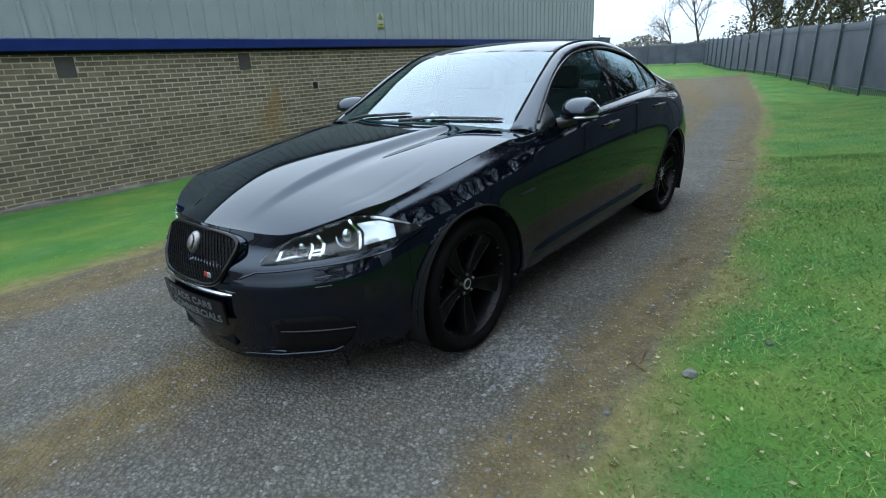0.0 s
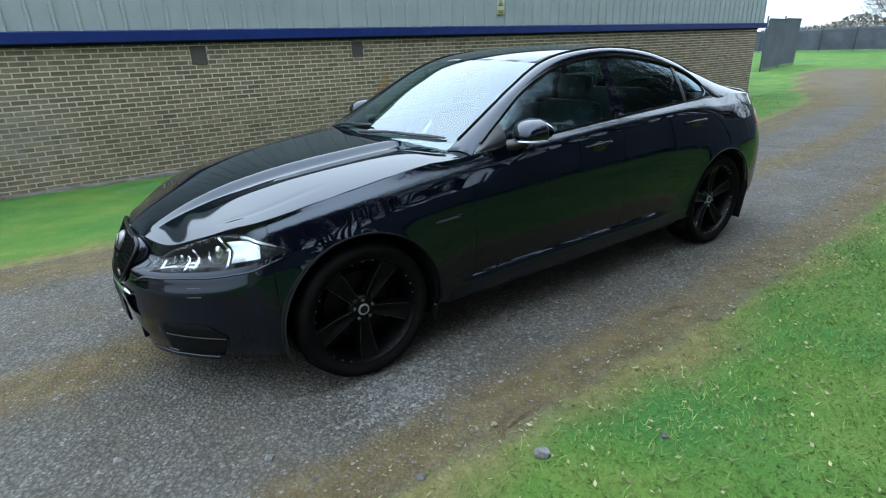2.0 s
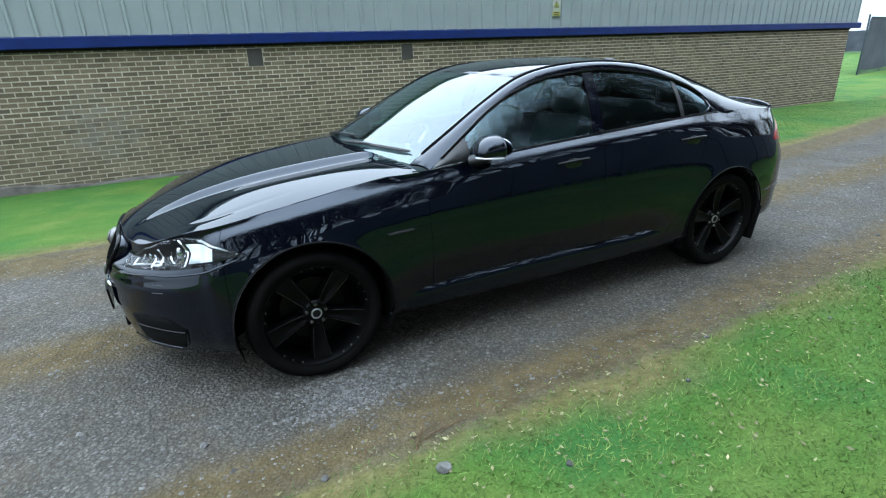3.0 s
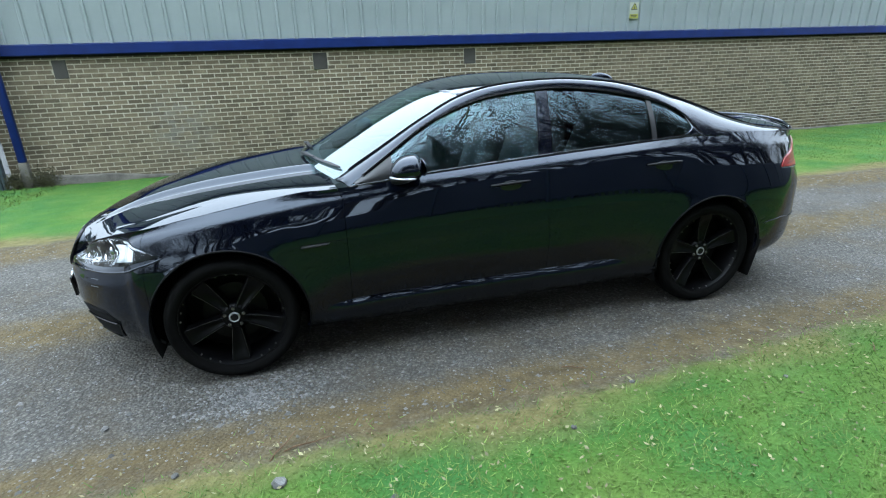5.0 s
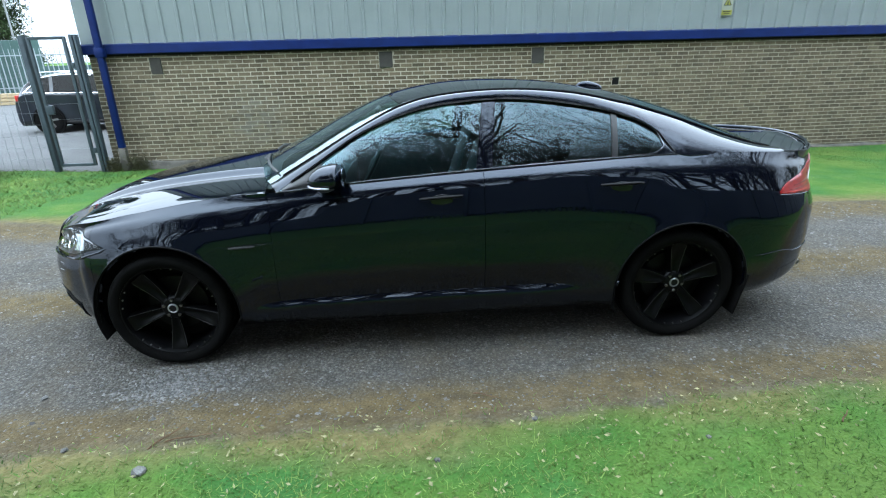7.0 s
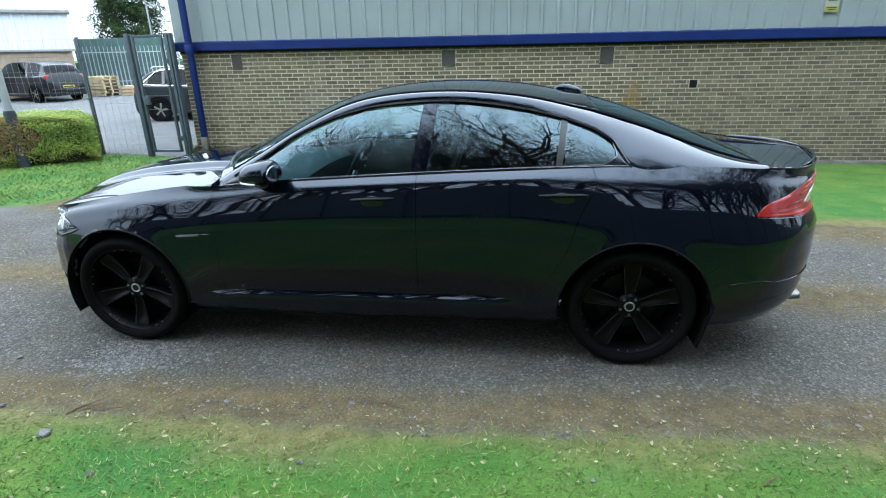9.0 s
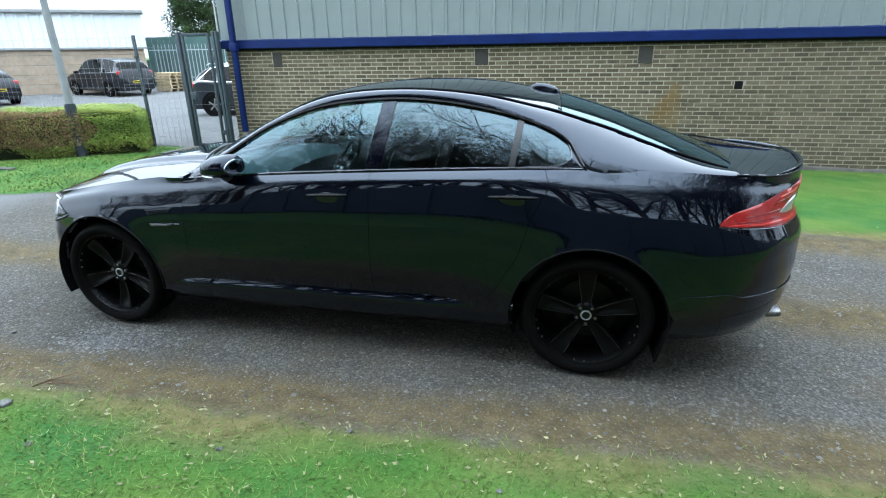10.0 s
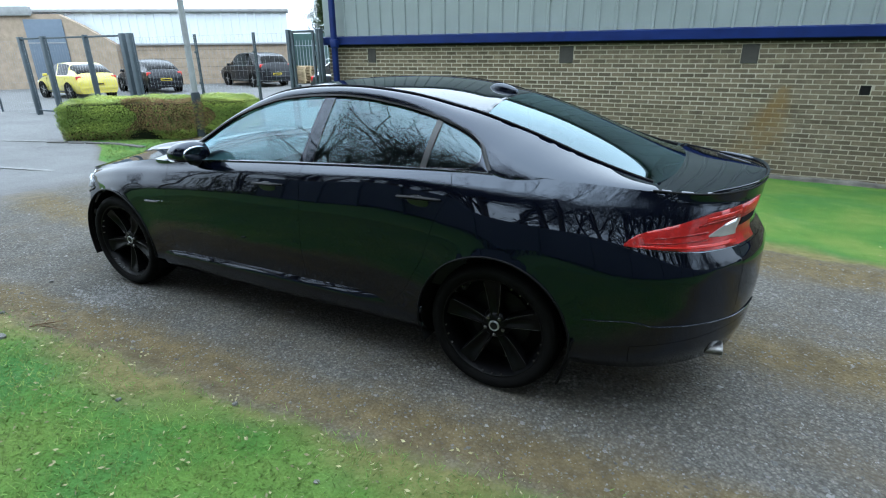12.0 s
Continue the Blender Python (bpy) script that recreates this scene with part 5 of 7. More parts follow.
rings = [[bm.verts.new((grille_x(y, z) - 0.006 + back_x, y * grow, 0.602 + (z - 0.602) * grow)) for y, z in ringo] for back_x, grow in ((0.0, 1.0), (0.02, 1.025), (0.07, 1.06))]
for a, b in zip(rings, rings[1:]):
    for k in range(72):
        bm.faces.new((a[k], b[k], b[(k + 1) % 72], a[(k + 1) % 72]))
part("grille_shell", bm, PAINT, grille, "black shell of the grille")
part("grille_frame", tube(frm, 0.011, sides=8, caps=False), PLATEBLACK, grille, "gloss black grille surround")


def inside(y, z):
    for f in (1.0,):
        zz = (z - 0.602) / 0.105
        yy = y / (0.268 * (1 + 0.16 * zz))
        return abs(yy) ** 4.5 + abs(zz) ** 4.5 < 0.97


bm = bmesh.new()
for slope in (1, -1):
    for k in range(-34, 35):
        y0 = k * 0.0225
        run = []
        for q in range(61):
            z = 0.490 + 0.225 * q / 60
            y = y0 + slope * (z - 0.602) * 0.62
            if inside(y, z):
                run.append((grille_x(y, z) - 0.008 - 0.002 * slope, y, z))
        if len(run) > 2:
            tube(run[::max(1, len(run) // 6)] + run[-1:], 0.0022, sides=4, bm=bm)
part("grille_mesh", bm, WHEELBLACK, grille, "black diamond grille mesh")
bm = lathe([(0.0, -0.018), (0.030, -0.016), (0.040, -0.006), (0.043, 0.004), (0.040, 0.012)], n=32, axis="x")
badge = part("nose_badge", bm, STEEL, grille, "round chrome badge", m=pose(grille_x(0, 0.648) - 0.012, 0, 0.648, 0, 22, 0) @ Matrix.Diagonal((1, 1.0, 1.25, 1)))
bm = bmesh.new()
bmesh.ops.create_uvsphere(bm, u_segments=16, v_segments=10, radius=1, matrix=Matrix.Translation((-0.02, 0, 0)) @ Matrix.Diagonal((0.008, 0.022, 0.026, 1)))
part("badge_face", bm, STEEL, badge)
bm = box(0.006, 0.022, 0.022, 0.002)
part("red_badge", bm, REDBADGE, grille, "small red badge on the grille", m=pose(grille_x(-0.16, 0.546) - 0.014, -0.148, 0.544, 0, 0, 4))
bm = box(0.006, 0.024, 0.024, 0.002)
part("silver_badge", bm, SILVER, grille, "small silver badge on the grille", m=pose(grille_x(-0.18, 0.546) - 0.014, -0.172, 0.544, 0, 0, 4))
# plate with two lines of grey print
pbm = bmesh.new()
rows_ = [[pbm.verts.new((0.28 * y * y + dx, y, z)) for dx, z in ((-0.005, -0.056), (-0.005, 0.056), (0.005, 0.056), (0.005, -0.056))] for y in span(-0.26, 0.26, 12)]
for a, b in zip(rows_, rows_[1:]):
    for k in range(4):
        pbm.faces.new((a[k], a[(k + 1) % 4], b[(k + 1) % 4], b[k]))
pbm.faces.new(rows_[0])
pbm.faces.new(rows_[-1][::-1])
plate = part("front_plate", pbm, PLATEBLACK, car, "black show plate with grey print", m=pose(-0.945, 0.0, 0.386, 0, -4, 0))
for words, z, wide in (("TRADE CARS", 0.008, 0.37), ("& COMMERCIALS", -0.044, 0.47)):
    curve = bpy.data.curves.new("print", "FONT")
    curve.body, curve.size, curve.extrude, curve.offset = words, 0.05, 0.001, 0.0012
    holder = bpy.data.objects.new("print", curve)
    letters = bpy.data.meshes.new_from_object(holder)
    bpy.data.objects.remove(holder)
    us = [v.co.x for v in letters.vertices]
    mid, grow_ = (min(us) + max(us)) / 2, wide / (max(us) - min(us))
    for v in letters.vertices:
        y = -(v.co.x - mid) * grow_
        v.co = Vector((0.28 * y * y - 0.0062 - v.co.z, y, z + v.co.y * 0.92))
    letters.materials.append(PLATEGREY)
    put("print", letters, plate, label="grey printed letters")
part("centre_intake", box(0.02, 0.44, 0.085, 0.008), UNDER, car, "black centre air intake", m=pose(-0.880, 0.0, 0.245))
part("chin_blade", tube([(-0.880 + 0.16 * (y / 0.5) ** 2, y, 0.185) for y in span(-0.42, 0.42, 14)], 0.006, sides=6), PAINT, car)
part("grille_blade", tube([(-0.936 + 0.035 * (y / 0.3) ** 2, y, 0.474) for y in span(-0.30, 0.30, 12)], [0.004] + [0.012] * 11 + [0.004], sides=8), CHROME, car, "chrome blade under the grille")

# wheels
def wheel_parts(parent):
    prof = [(0.262, 0.095), (0.275, 0.112), (0.300, 0.122), (0.318, 0.118), (0.332, 0.100), (0.337, 0.06), (0.337, -0.06), (0.332, -0.10), (0.31, -0.12), (0.26, -0.11)]
    part("tyre", lathe([(r, -h) for r, h in prof], n=72), RUBBER, parent, "low-profile black tyre")
    bm = bmesh.new()
    for k in range(72):
        for h in (-0.045, 0.0, 0.045):
            a = 2 * math.pi * (k + (0.5 if h == 0 else 0)) / 72
            box(0.008, 0.030, 0.020, at=(0, 0, 0), bm=bm, turn=Matrix.Translation((0.3385 * math.cos(a), h, 0.3385 * math.sin(a))) @ Matrix.Rotation(-a, 4, "Y"))
    part("tread", bm, RUBBER, parent, smooth=False)
    part("rim", lathe([(0.272, -0.098), (0.268, -0.106), (0.262, -0.104), (0.250, -0.080), (0.244, -0.05), (0.236, 0.05), (0.25, 0.09)], n=72), WHEELBLACK, parent, "gloss black rim with a bolted lip")
    # the dark inside of the rim is put into the disc's near-black colour
    part("brake_disc", lathe([(0.06, 0.0), (0.165, 0.0), (0.165, 0.02), (0.06, 0.02)], n=40), WHEELMATT, parent, m=pose(0, 0.02, 0))
    part("wheel_back", lathe([(0.0, 0.06), (0.24, 0.06)], n=40), UNDER, parent)
    part("hub", lathe([(0.0, -0.062), (0.052, -0.062), (0.062, -0.056), (0.075, -0.040), (0.078, 0.0)], n=36), WHEELBLACK, parent)
    part("hub_cap_ring", lathe([(0.0, -0.066), (0.021, -0.067), (0.024, -0.069), (0.028, -0.067), (0.029, -0.060)], n=28), SILVER, parent, "silver hub cap")
    part("hub_cap_face", lathe([(0.0, -0.0685), (0.020, -0.0675)], n=24), LAMPBLACK, parent)
    # five broad spokes, each with a channel between two raised edges
    spoke_me = None
    for k in range(5):
        turn_ = Matrix.Rotation(radians(72 * k), 4, "Y")
        if spoke_me is None:
            bm = bmesh.new()
            rows = []
            for q in range(11):
                f = q / 10
                r = 0.045 + (0.250 - 0.045) * f
                hw = 0.019 + 0.028 * f ** 0.9
                face = -0.060 - 0.026 * f + 0.008 * math.sin(math.pi * f)
                dip = 0.016 * math.sin(math.pi * min(1.0, f * 1.1)) ** 0.5 if 0 < f < 0.9 else 0.0
                rows.append([bm.verts.new((o, h, r)) for o, h in ((-hw - 0.004, face + 0.050), (-hw, face + 0.004), (-hw + 0.003, face), (-hw + 0.008, face), (-hw * 0.45, face + dip), (hw * 0.45, face + dip), (hw - 0.008, face), (hw - 0.003, face), (hw, face + 0.004), (hw + 0.004, face + 0.050))])
            for ra_, rb_ in zip(rows, rows[1:]):
                for j in range(9):
                    bm.faces.new((ra_[j], ra_[j + 1], rb_[j + 1], rb_[j]))
            spoke_me = part("spoke", bm, WHEELBLACK, parent, m=turn_, angle=22).data
            edge_me = []
            for d in (-1, 1):
                line = [(d * (0.019 + 0.028 * f ** 0.9 - 0.001), -0.0605 - 0.026 * f + 0.008 * math.sin(math.pi * f), 0.045 + 0.205 * f) for f in span(0.12, 0.93, 9)]
                edge_me.append(part("spoke_edge", tube(line, [0.0006] + [0.0013] * 9, sides=4), SPOKEEDGE, parent, "thin bright edge along the spoke", m=turn_).data)
        else:
            put("spoke", spoke_me, parent, turn_)
            for me in edge_me:
                put("spoke_edge", me, parent, turn_)
    nut = None
    for k in range(5):
        a = radians(90 + 36 + 72 * k)
        m = Matrix.Translation((0.050 * math.cos(a), -0.060, 0.050 * math.sin(a)))
        if nut is None:
            ob = part("wheel_nut", lathe([(0.0, -0.010), (0.007, -0.010), (0.0095, -0.006), (0.0095, 0.006)], n=6), STEEL, parent, m=m)
            nut = ob.data
        else:
            put("wheel_nut", nut, parent, m)
    # three rivets on the rim between each two spokes
    bolt = None
    for k in range(15):
        a = radians(90 + 36 + 72 * (k // 3) + 11.5 * (k % 3 - 1))
        m = Matrix.Translation((0.2545 * math.cos(a), -0.096, 0.2545 * math.sin(a)))
        if bolt is None:
            ob = part("rim_bolt", lathe([(0.0, -0.006), (0.0035, -0.006), (0.0045, -0.002), (0.0045, 0.004)], n=6), STEEL, parent, m=m)
            bolt = ob.data
        else:
            put("rim_bolt", bolt, parent, m)


first = new("wheel")
wheel_parts(first)
first.parent = car
FACE = 0.78
first.matrix_local = pose(AXLE[0], -FACE, HUB, 0, 36, 0)
for ax, s, turn in ((AXLE[1], -1, -2), (AXLE[0], 1, 50), (AXLE[1], 1, 12)):
    w = copy_thing(first, pose(ax, s * FACE, HUB, 0, turn, 0) @ (pose(0, 0, 0, 0, 0, 180) if s > 0 else Matrix()))

# cabin
def seat(x, y):
    seat_ob = part("seat", box(0.50, 0.50, 0.16, 0.05, at=(x, y, 0.50)), LEATHER, car, "dark leather seat")
    part("seat_back", box(0.14, 0.48, 0.62, 0.05, turn=Matrix.Rotation(radians(18), 4, "Y"), at=(x + 0.30, y, 0.82)), LEATHER, seat_ob)
    part("head_restraint", box(0.10, 0.26, 0.17, 0.045, turn=Matrix.Rotation(radians(12), 4, "Y"), at=(x + 0.41, y, 1.20)), LEATHER, seat_ob)


for y in (-0.38, 0.38):
    seat(1.48, y)
bench = part("rear_bench", box(0.50, 1.25, 0.18, 0.05, at=(2.42, 0, 0.52)), LEATHER, car, "dark leather rear bench")
part("bench_back", box(0.14, 1.25, 0.60, 0.05, turn=Matrix.Rotation(radians(24), 4, "Y"), at=(2.74, 0, 0.84)), LEATHER, bench)
for y in (-0.38, 0.38):
    part("rear_head_restraint", box(0.09, 0.24, 0.13, 0.04, at=(2.84, y, 1.17)), LEATHER, bench)
part("parcel_shelf", box(0.60, 1.15, 0.02, 0.006, at=(3.18, 0, 1.035)), DASH, car)
bm = loft([[(x, y, z - 0.04 * (y / 0.7) ** 2) for y in span(0.70, 0, 8)] for x, z in ((0.50, 0.955), (0.70, 0.965), (0.88, 0.955), (0.95, 0.90), (0.93, 0.72), (0.80, 0.5))])
part("dashboard", bm, DASH, car, "grey dashboard")
wheelm = pose(1.10, 0.38, 0.86, 0, -62, 0)
steer = part("steering_wheel", lathe([(0.185 + 0.016 * math.cos(2 * math.pi * k / 8), 0.016 * math.sin(2 * math.pi * k / 8)) for k in range(9)], n=32, axis="z"), LEATHER, car, "leather steering wheel", m=wheelm)
part("steering_boss", box(0.12, 0.12, 0.05, 0.02), DASH, steer)
for a in (0, 120, 240):
    part("steering_spoke", box(0.15, 0.03, 0.015, 0.004, at=(0.10, 0, 0), turn=None), SILVER, steer, m=pose(0, 0, 0, 0, 0, a + 90))
part("cabin_floor", box(2.5, 1.5, 0.02, 0.0, at=(1.75, 0, 0.33)), UNDER, car, smooth=False)
part("centre_console", box(0.95, 0.24, 0.25, 0.04, at=(1.25, 0, 0.55)), DASH, car)
for s in (-1, 1):
    part("door_card", box(2.05, 0.04, 0.50, 0.015, at=(1.72, s * 0.80, 0.72)), DASH, car)
part("rear_view_mirror", box(0.03, 0.22, 0.06, 0.012, at=(1.18, 0.0, 1.285)), TRIM, car, "rear-view mirror behind the windscreen")

# ---- yard beyond the corner: fence, gate, hedge, lamp, cars, buildings ----
DARKSTEEL = mat("dark_grey_green_steel", (0.045, 0.058, 0.066), rough=0.45, spread=0.12, scale=8)
GALV = mat("galvanised_wire", (0.21, 0.224, 0.231), rough=0.5, metal=0.6, spread=0.1)
POLE = mat("pale_grey_pole", (0.21, 0.217, 0.217), rough=0.5, spread=0.1, scale=6)
SLEEVE = mat("dark_painted_sleeve", (0.0261, 0.0319, 0.0377), rough=0.5, spread=0.15, scale=10)
HEDGEMAT = mat("hedge_leaves", (0.1125, 0.1913, 0.03938), rough=0.6, spread=0.35, scale=2.5, second=(0.2925, 0.36, 0.07875), island=0.4, coords="Generated")
HEDGETOP = mat("yellow_green_hedge_leaves", (0.184, 0.2668, 0.046), rough=0.6, spread=0.3, scale=2.5, second=(0.3496, 0.3956, 0.0828), island=0.3, coords="Generated")
HEDGEDRY = mat("dry_hedge_twigs", (0.2025, 0.1237, 0.0675), rough=0.8, spread=0.3, scale=6, island=0.35)
HEDGECORE = mat("hedge_shade", (0.00696, 0.01044, 0.00348), rough=0.95, spread=0.3)
FARBRICK = mat("pinkish_buff_brick", (0.2457, 0.1956, 0.1456), rough=0.85, spread=0.15, scale=3, bump=0.3, bump_scale=30)
WHITECLAD = mat("white_cladding", (0.50, 0.53, 0.55), rough=0.45, spread=0.04, scale=1)
GREYDOOR = mat("grey_blue_door", (0.096, 0.12, 0.152), rough=0.45, spread=0.06)
GREENSHEET = mat("green_sheet_fence", (0.055, 0.095, 0.085), rough=0.5, spread=0.15, scale=2)
PALISADE = mat("pale_palisade", (0.27, 0.3, 0.315), rough=0.5, spread=0.1)
WOOD = mat("pale_pallet_wood", (0.336, 0.264, 0.16), rough=0.8, spread=0.25, scale=5)
SCREENPANEL = mat("slate_screen_panel", (0.0435, 0.0493, 0.0609), rough=0.6, spread=0.18, scale=0.9, second=(0.0638, 0.0696, 0.0812))
BARK = mat("grey_brown_bark", (0.0493, 0.03944, 0.03016), rough=0.9, spread=0.3, scale=5, bump=0.5, bump_scale=40)
IVY = mat("dark_evergreen_leaves", (0.0174, 0.0319, 0.01044), rough=0.5, spread=0.35, scale=1.0, second=(0.0348, 0.058, 0.0174), island=0.4)
FARWOOD = mat("hazy_bare_wood", (0.12, 0.102, 0.09), rough=0.95, spread=0.25, scale=0.3, second=(0.144, 0.138, 0.12), island=0.25, spec=0.0)
SHRUB = mat("brown_green_shrub", (0.0348, 0.0348, 0.0145), rough=0.8, spread=0.3, scale=8, island=0.4)
KERBMAT = mat("concrete_kerb", (0.07, 0.0679, 0.063), rough=0.9, spread=0.2, scale=6, bump=0.3, bump_scale=100)
LINEWHITE = mat("worn_white_line", (0.1248, 0.1248, 0.12), rough=0.8, spread=0.3, scale=9)


def hz(x, y):
    return float(height(np.array([float(x)]), np.array([float(y)]))[0])


FY, FTOP = 6.75, 2.08


def mesh_wires(x0, x1, z0, z1, parent, y=0.0, dx=0.14, dz=0.20):
    """Welded mesh: thin upright and level wires."""
    bm = bmesh.new()
    n = max(1, int((x1 - x0) / dx))
    for k in range(n + 1):
        x = x0 + (x1 - x0) * k / n
        box(0.003, 0.003, z1 - z0, at=(x, y, (z0 + z1) / 2), bm=bm)
    m = int((z1 - z0) / dz)
    for k in range(m + 1):
        box(x1 - x0, 0.003, 0.003, at=((x0 + x1) / 2, y - 0.005, z0 + (z1 - z0) * k / m), bm=bm)
    return part("wire_mesh", bm, GALV, parent, "thin welded wire mesh", smooth=False)


fence = thing("mesh_fence", "tall wire mesh fence with dark steel posts", "fence", pose(0, FY, 0))
for a, b in ((-6.40, -5.32), (-8.43, -6.40), (-11.05, -8.43)):
    g = min(hz(a, FY), hz(b, FY))
    mesh_wires(a + 0.03, b - 0.03, g + 0.05, FTOP - 0.04, fence)
for x in (-6.40, -8.43):
    g = hz(x, FY)
    part("post", box(0.06, 0.05, FTOP - g + 0.1, 0.006, at=(x, 0.03, (FTOP + g - 0.1) / 2)), DARKSTEEL, fence)
    for k in range(3):
        part("clamp", box(0.08, 0.02, 0.05, 0.004, at=(x, -0.01, g + 0.4 + 0.75 * k)), DARKSTEEL, fence)
# pedestrian gate at the building's corner
gate = thing("pedestrian_gate", "dark steel gate with a bare frame beside the building", "gate", pose(0, FY, 0))
g0 = hz(-5, FY)
for x, w in ((-5.27, 0.085), (-4.43, 0.06), (-4.36, 0.04)):
    part("gate_post", box(w, 0.12, FTOP + 0.03 - g0 + 0.1, 0.008, at=(x, 0, (FTOP + 0.03 + g0 - 0.1) / 2)), DARKSTEEL, gate)
for x in (-5.16, -4.56):
    part("stile", box(0.05, 0.05, FTOP - g0 - 0.12, 0.006, at=(x, -0.02, (FTOP + g0 + 0.12) / 2)), DARKSTEEL, gate)
for z in (FTOP - 0.02, g0 + 0.14):
    part("rail", box(0.60, 0.05, 0.05, 0.006, at=(-4.86, -0.02, z)), DARKSTEEL, gate)
part("lock_box", box(0.12, 0.07, 0.16, 0.01, at=(-5.10, -0.03, 0.85)), DARKSTEEL, gate)
mesh_wires(-5.13, -4.60, g0 + 0.17, 0.95, gate, y=-0.02, dx=0.6, dz=0.22)
for z in (0.1, 1.6):
    part("hinge", box(0.06, 0.04, 0.10, 0.006, at=(-4.50, -0.03, z)), DARKSTEEL, gate)
# vehicle gates
vgate = thing("vehicle_gate", "wide dark steel vehicle gate with wire mesh", "gate", pose(0, FY, 0))
for x, w in ((-11.30, 0.16), (-10.98, 0.16), (-13.05, 0.07), (-15.25, 0.14), (-16.55, 0.14)):
    g = hz(x, FY)
    part("gate_post", box(w, 0.14, FTOP + 0.08 - g + 0.1, 0.008, at=(x, 0, (FTOP + 0.08 + g - 0.1) / 2)), DARKSTEEL, vgate)
for a, b in ((-13.05, -11.38), (-15.18, -13.05), (-16.48, -15.32)):
    for z in (FTOP + 0.02, -0.10):
        part("rail", box(b - a, 0.05, 0.05, 0.005, at=((a + b) / 2, 0, z)), DARKSTEEL, vgate)
    mesh_wires(a + 0.03, b - 0.03, -0.1, FTOP, vgate, dx=0.13, dz=0.35)
fence2 = thing("mesh_fence", "tall wire mesh fence with dark steel posts", "fence", pose(0, FY, 0))
for a, b in ((-19.0, -16.62), (-21.4, -19.0), (-23.8, -21.4)):
    mesh_wires(a + 0.03, b - 0.03, -0.2, FTOP - 0.04, fence2, dx=0.15, dz=0.3)
    part("post", box(0.06, 0.05, 2.5, 0.006, at=(a, 0.03, 0.85)), DARKSTEEL, fence2)

# lamp post in the grass
lx, ly = -6.79, 5.24
lamp = thing("lamp_post", "pale grey lamp post with a dark lower sleeve", "lamp post", pose(lx, ly, hz(lx, ly)))
part("sleeve", lathe([(0.0, -0.1), (0.098, -0.1), (0.098, 0.98), (0.085, 1.03), (0.0, 1.03)], n=24, axis="z"), SLEEVE, lamp, "dark painted lower sleeve")
part("pole", tube([(0, 0, 1.0), (0, 0, 3.5), (0, 0, 6.5)], [0.068, 0.06, 0.05], sides=20), POLE, lamp, "pale grey pole")
part("lantern", box(0.62, 0.22, 0.10, 0.03, at=(-0.25, 0, 6.5)), POLE, lamp)


def leaf_soup(n, rng, sample, size, flat=False):
    """Small leaf quads at sampled places, turned at random."""
    P = sample(n, rng)
    n = len(P)
    u = rng.standard_normal((n, 3))
    u /= np.linalg.norm(u, axis=1)[:, None]
    w = np.cross(u, rng.standard_normal((n, 3)))
    w /= np.linalg.norm(w, axis=1)[:, None]
    s = size * rng.uniform(0.6, 1.4, (n, 1))
    if flat:
        u[:, 2] *= 0.25
        w[:, 2] *= 0.25
    V = np.stack([P - u * s, P - w * s * 0.5, P + u * s, P + w * s * 0.5], 1)
    return V.reshape(-1, 3), np.arange(4 * n).reshape(n, 4)


def soup_part(name, V, F, material, parent, label=""):
    me = bpy.data.meshes.new(name)
    n, k = F.shape
    me.vertices.add(len(V))
    me.vertices.foreach_set("co", V.astype(np.float32).ravel())
    me.loops.add(n * k)
    me.loops.foreach_set("vertex_index", F.astype(np.int32).ravel())
    me.polygons.add(n)
    me.polygons.foreach_set("loop_start", np.arange(0, n * k, k, dtype=np.int32))
    me.update(calc_edges=True)
    me.materials.append(material)
    return put(name, me, parent, label=label)


# clipped hedge: core, a leafy skin, and a browned side
hrng = np.random.default_rng(3)
HA, HL, HW, HH = radians(36), 4.05, 1.5, 0.86
hedge = thing("hedge", "clipped green hedge with a browned patch on its side", "hedge", pose(-7.87, 5.27, -0.20, 0, 0, math.degrees(HA)))


def hedge_shell(n, rng):
    a = rng.uniform(0, 1, n)
    side_ = rng.integers(0, 5, n)
    x, y, z = rng.uniform(-HL / 2, HL / 2, n), rng.uniform(-HW / 2, HW / 2, n), HH * rng.uniform(0.03, 1, n)
    x = np.where(side_ == 3, -HL / 2, np.where(side_ == 4, HL / 2, x))
    y = np.where(side_ <= 1, -HW / 2, np.where(side_ == 2, HW / 2 * np.where(rng.random(n) < 0.4, 1, -1), y))
    top = rng.random(n) < 0.45
    z = np.where(top, HH, z)
    x = np.where(top, rng.uniform(-HL / 2, HL / 2, n), x)
    y = np.where(top, rng.uniform(-HW / 2, HW / 2, n), y)
    bul = 0.05 * np.sin(3.1 * x) + 0.04 * np.sin(5.7 * x + 2 * z)
    taper = 1 - 0.18 * np.clip(0.25 - z, 0, 1) / 0.25
    k = 1 - 0.10 * np.clip(z / HH - 0.82, 0, 1) / 0.18
    P = np.stack([x * k, (y * taper + np.sign(y) * bul * (np.abs(y) > HW / 2 - 0.01)) * k, z + 0.03 * np.sin(4 * x) * np.cos(5 * y)], -1)
    return P + rng.normal(0, 0.022, (n, 3))


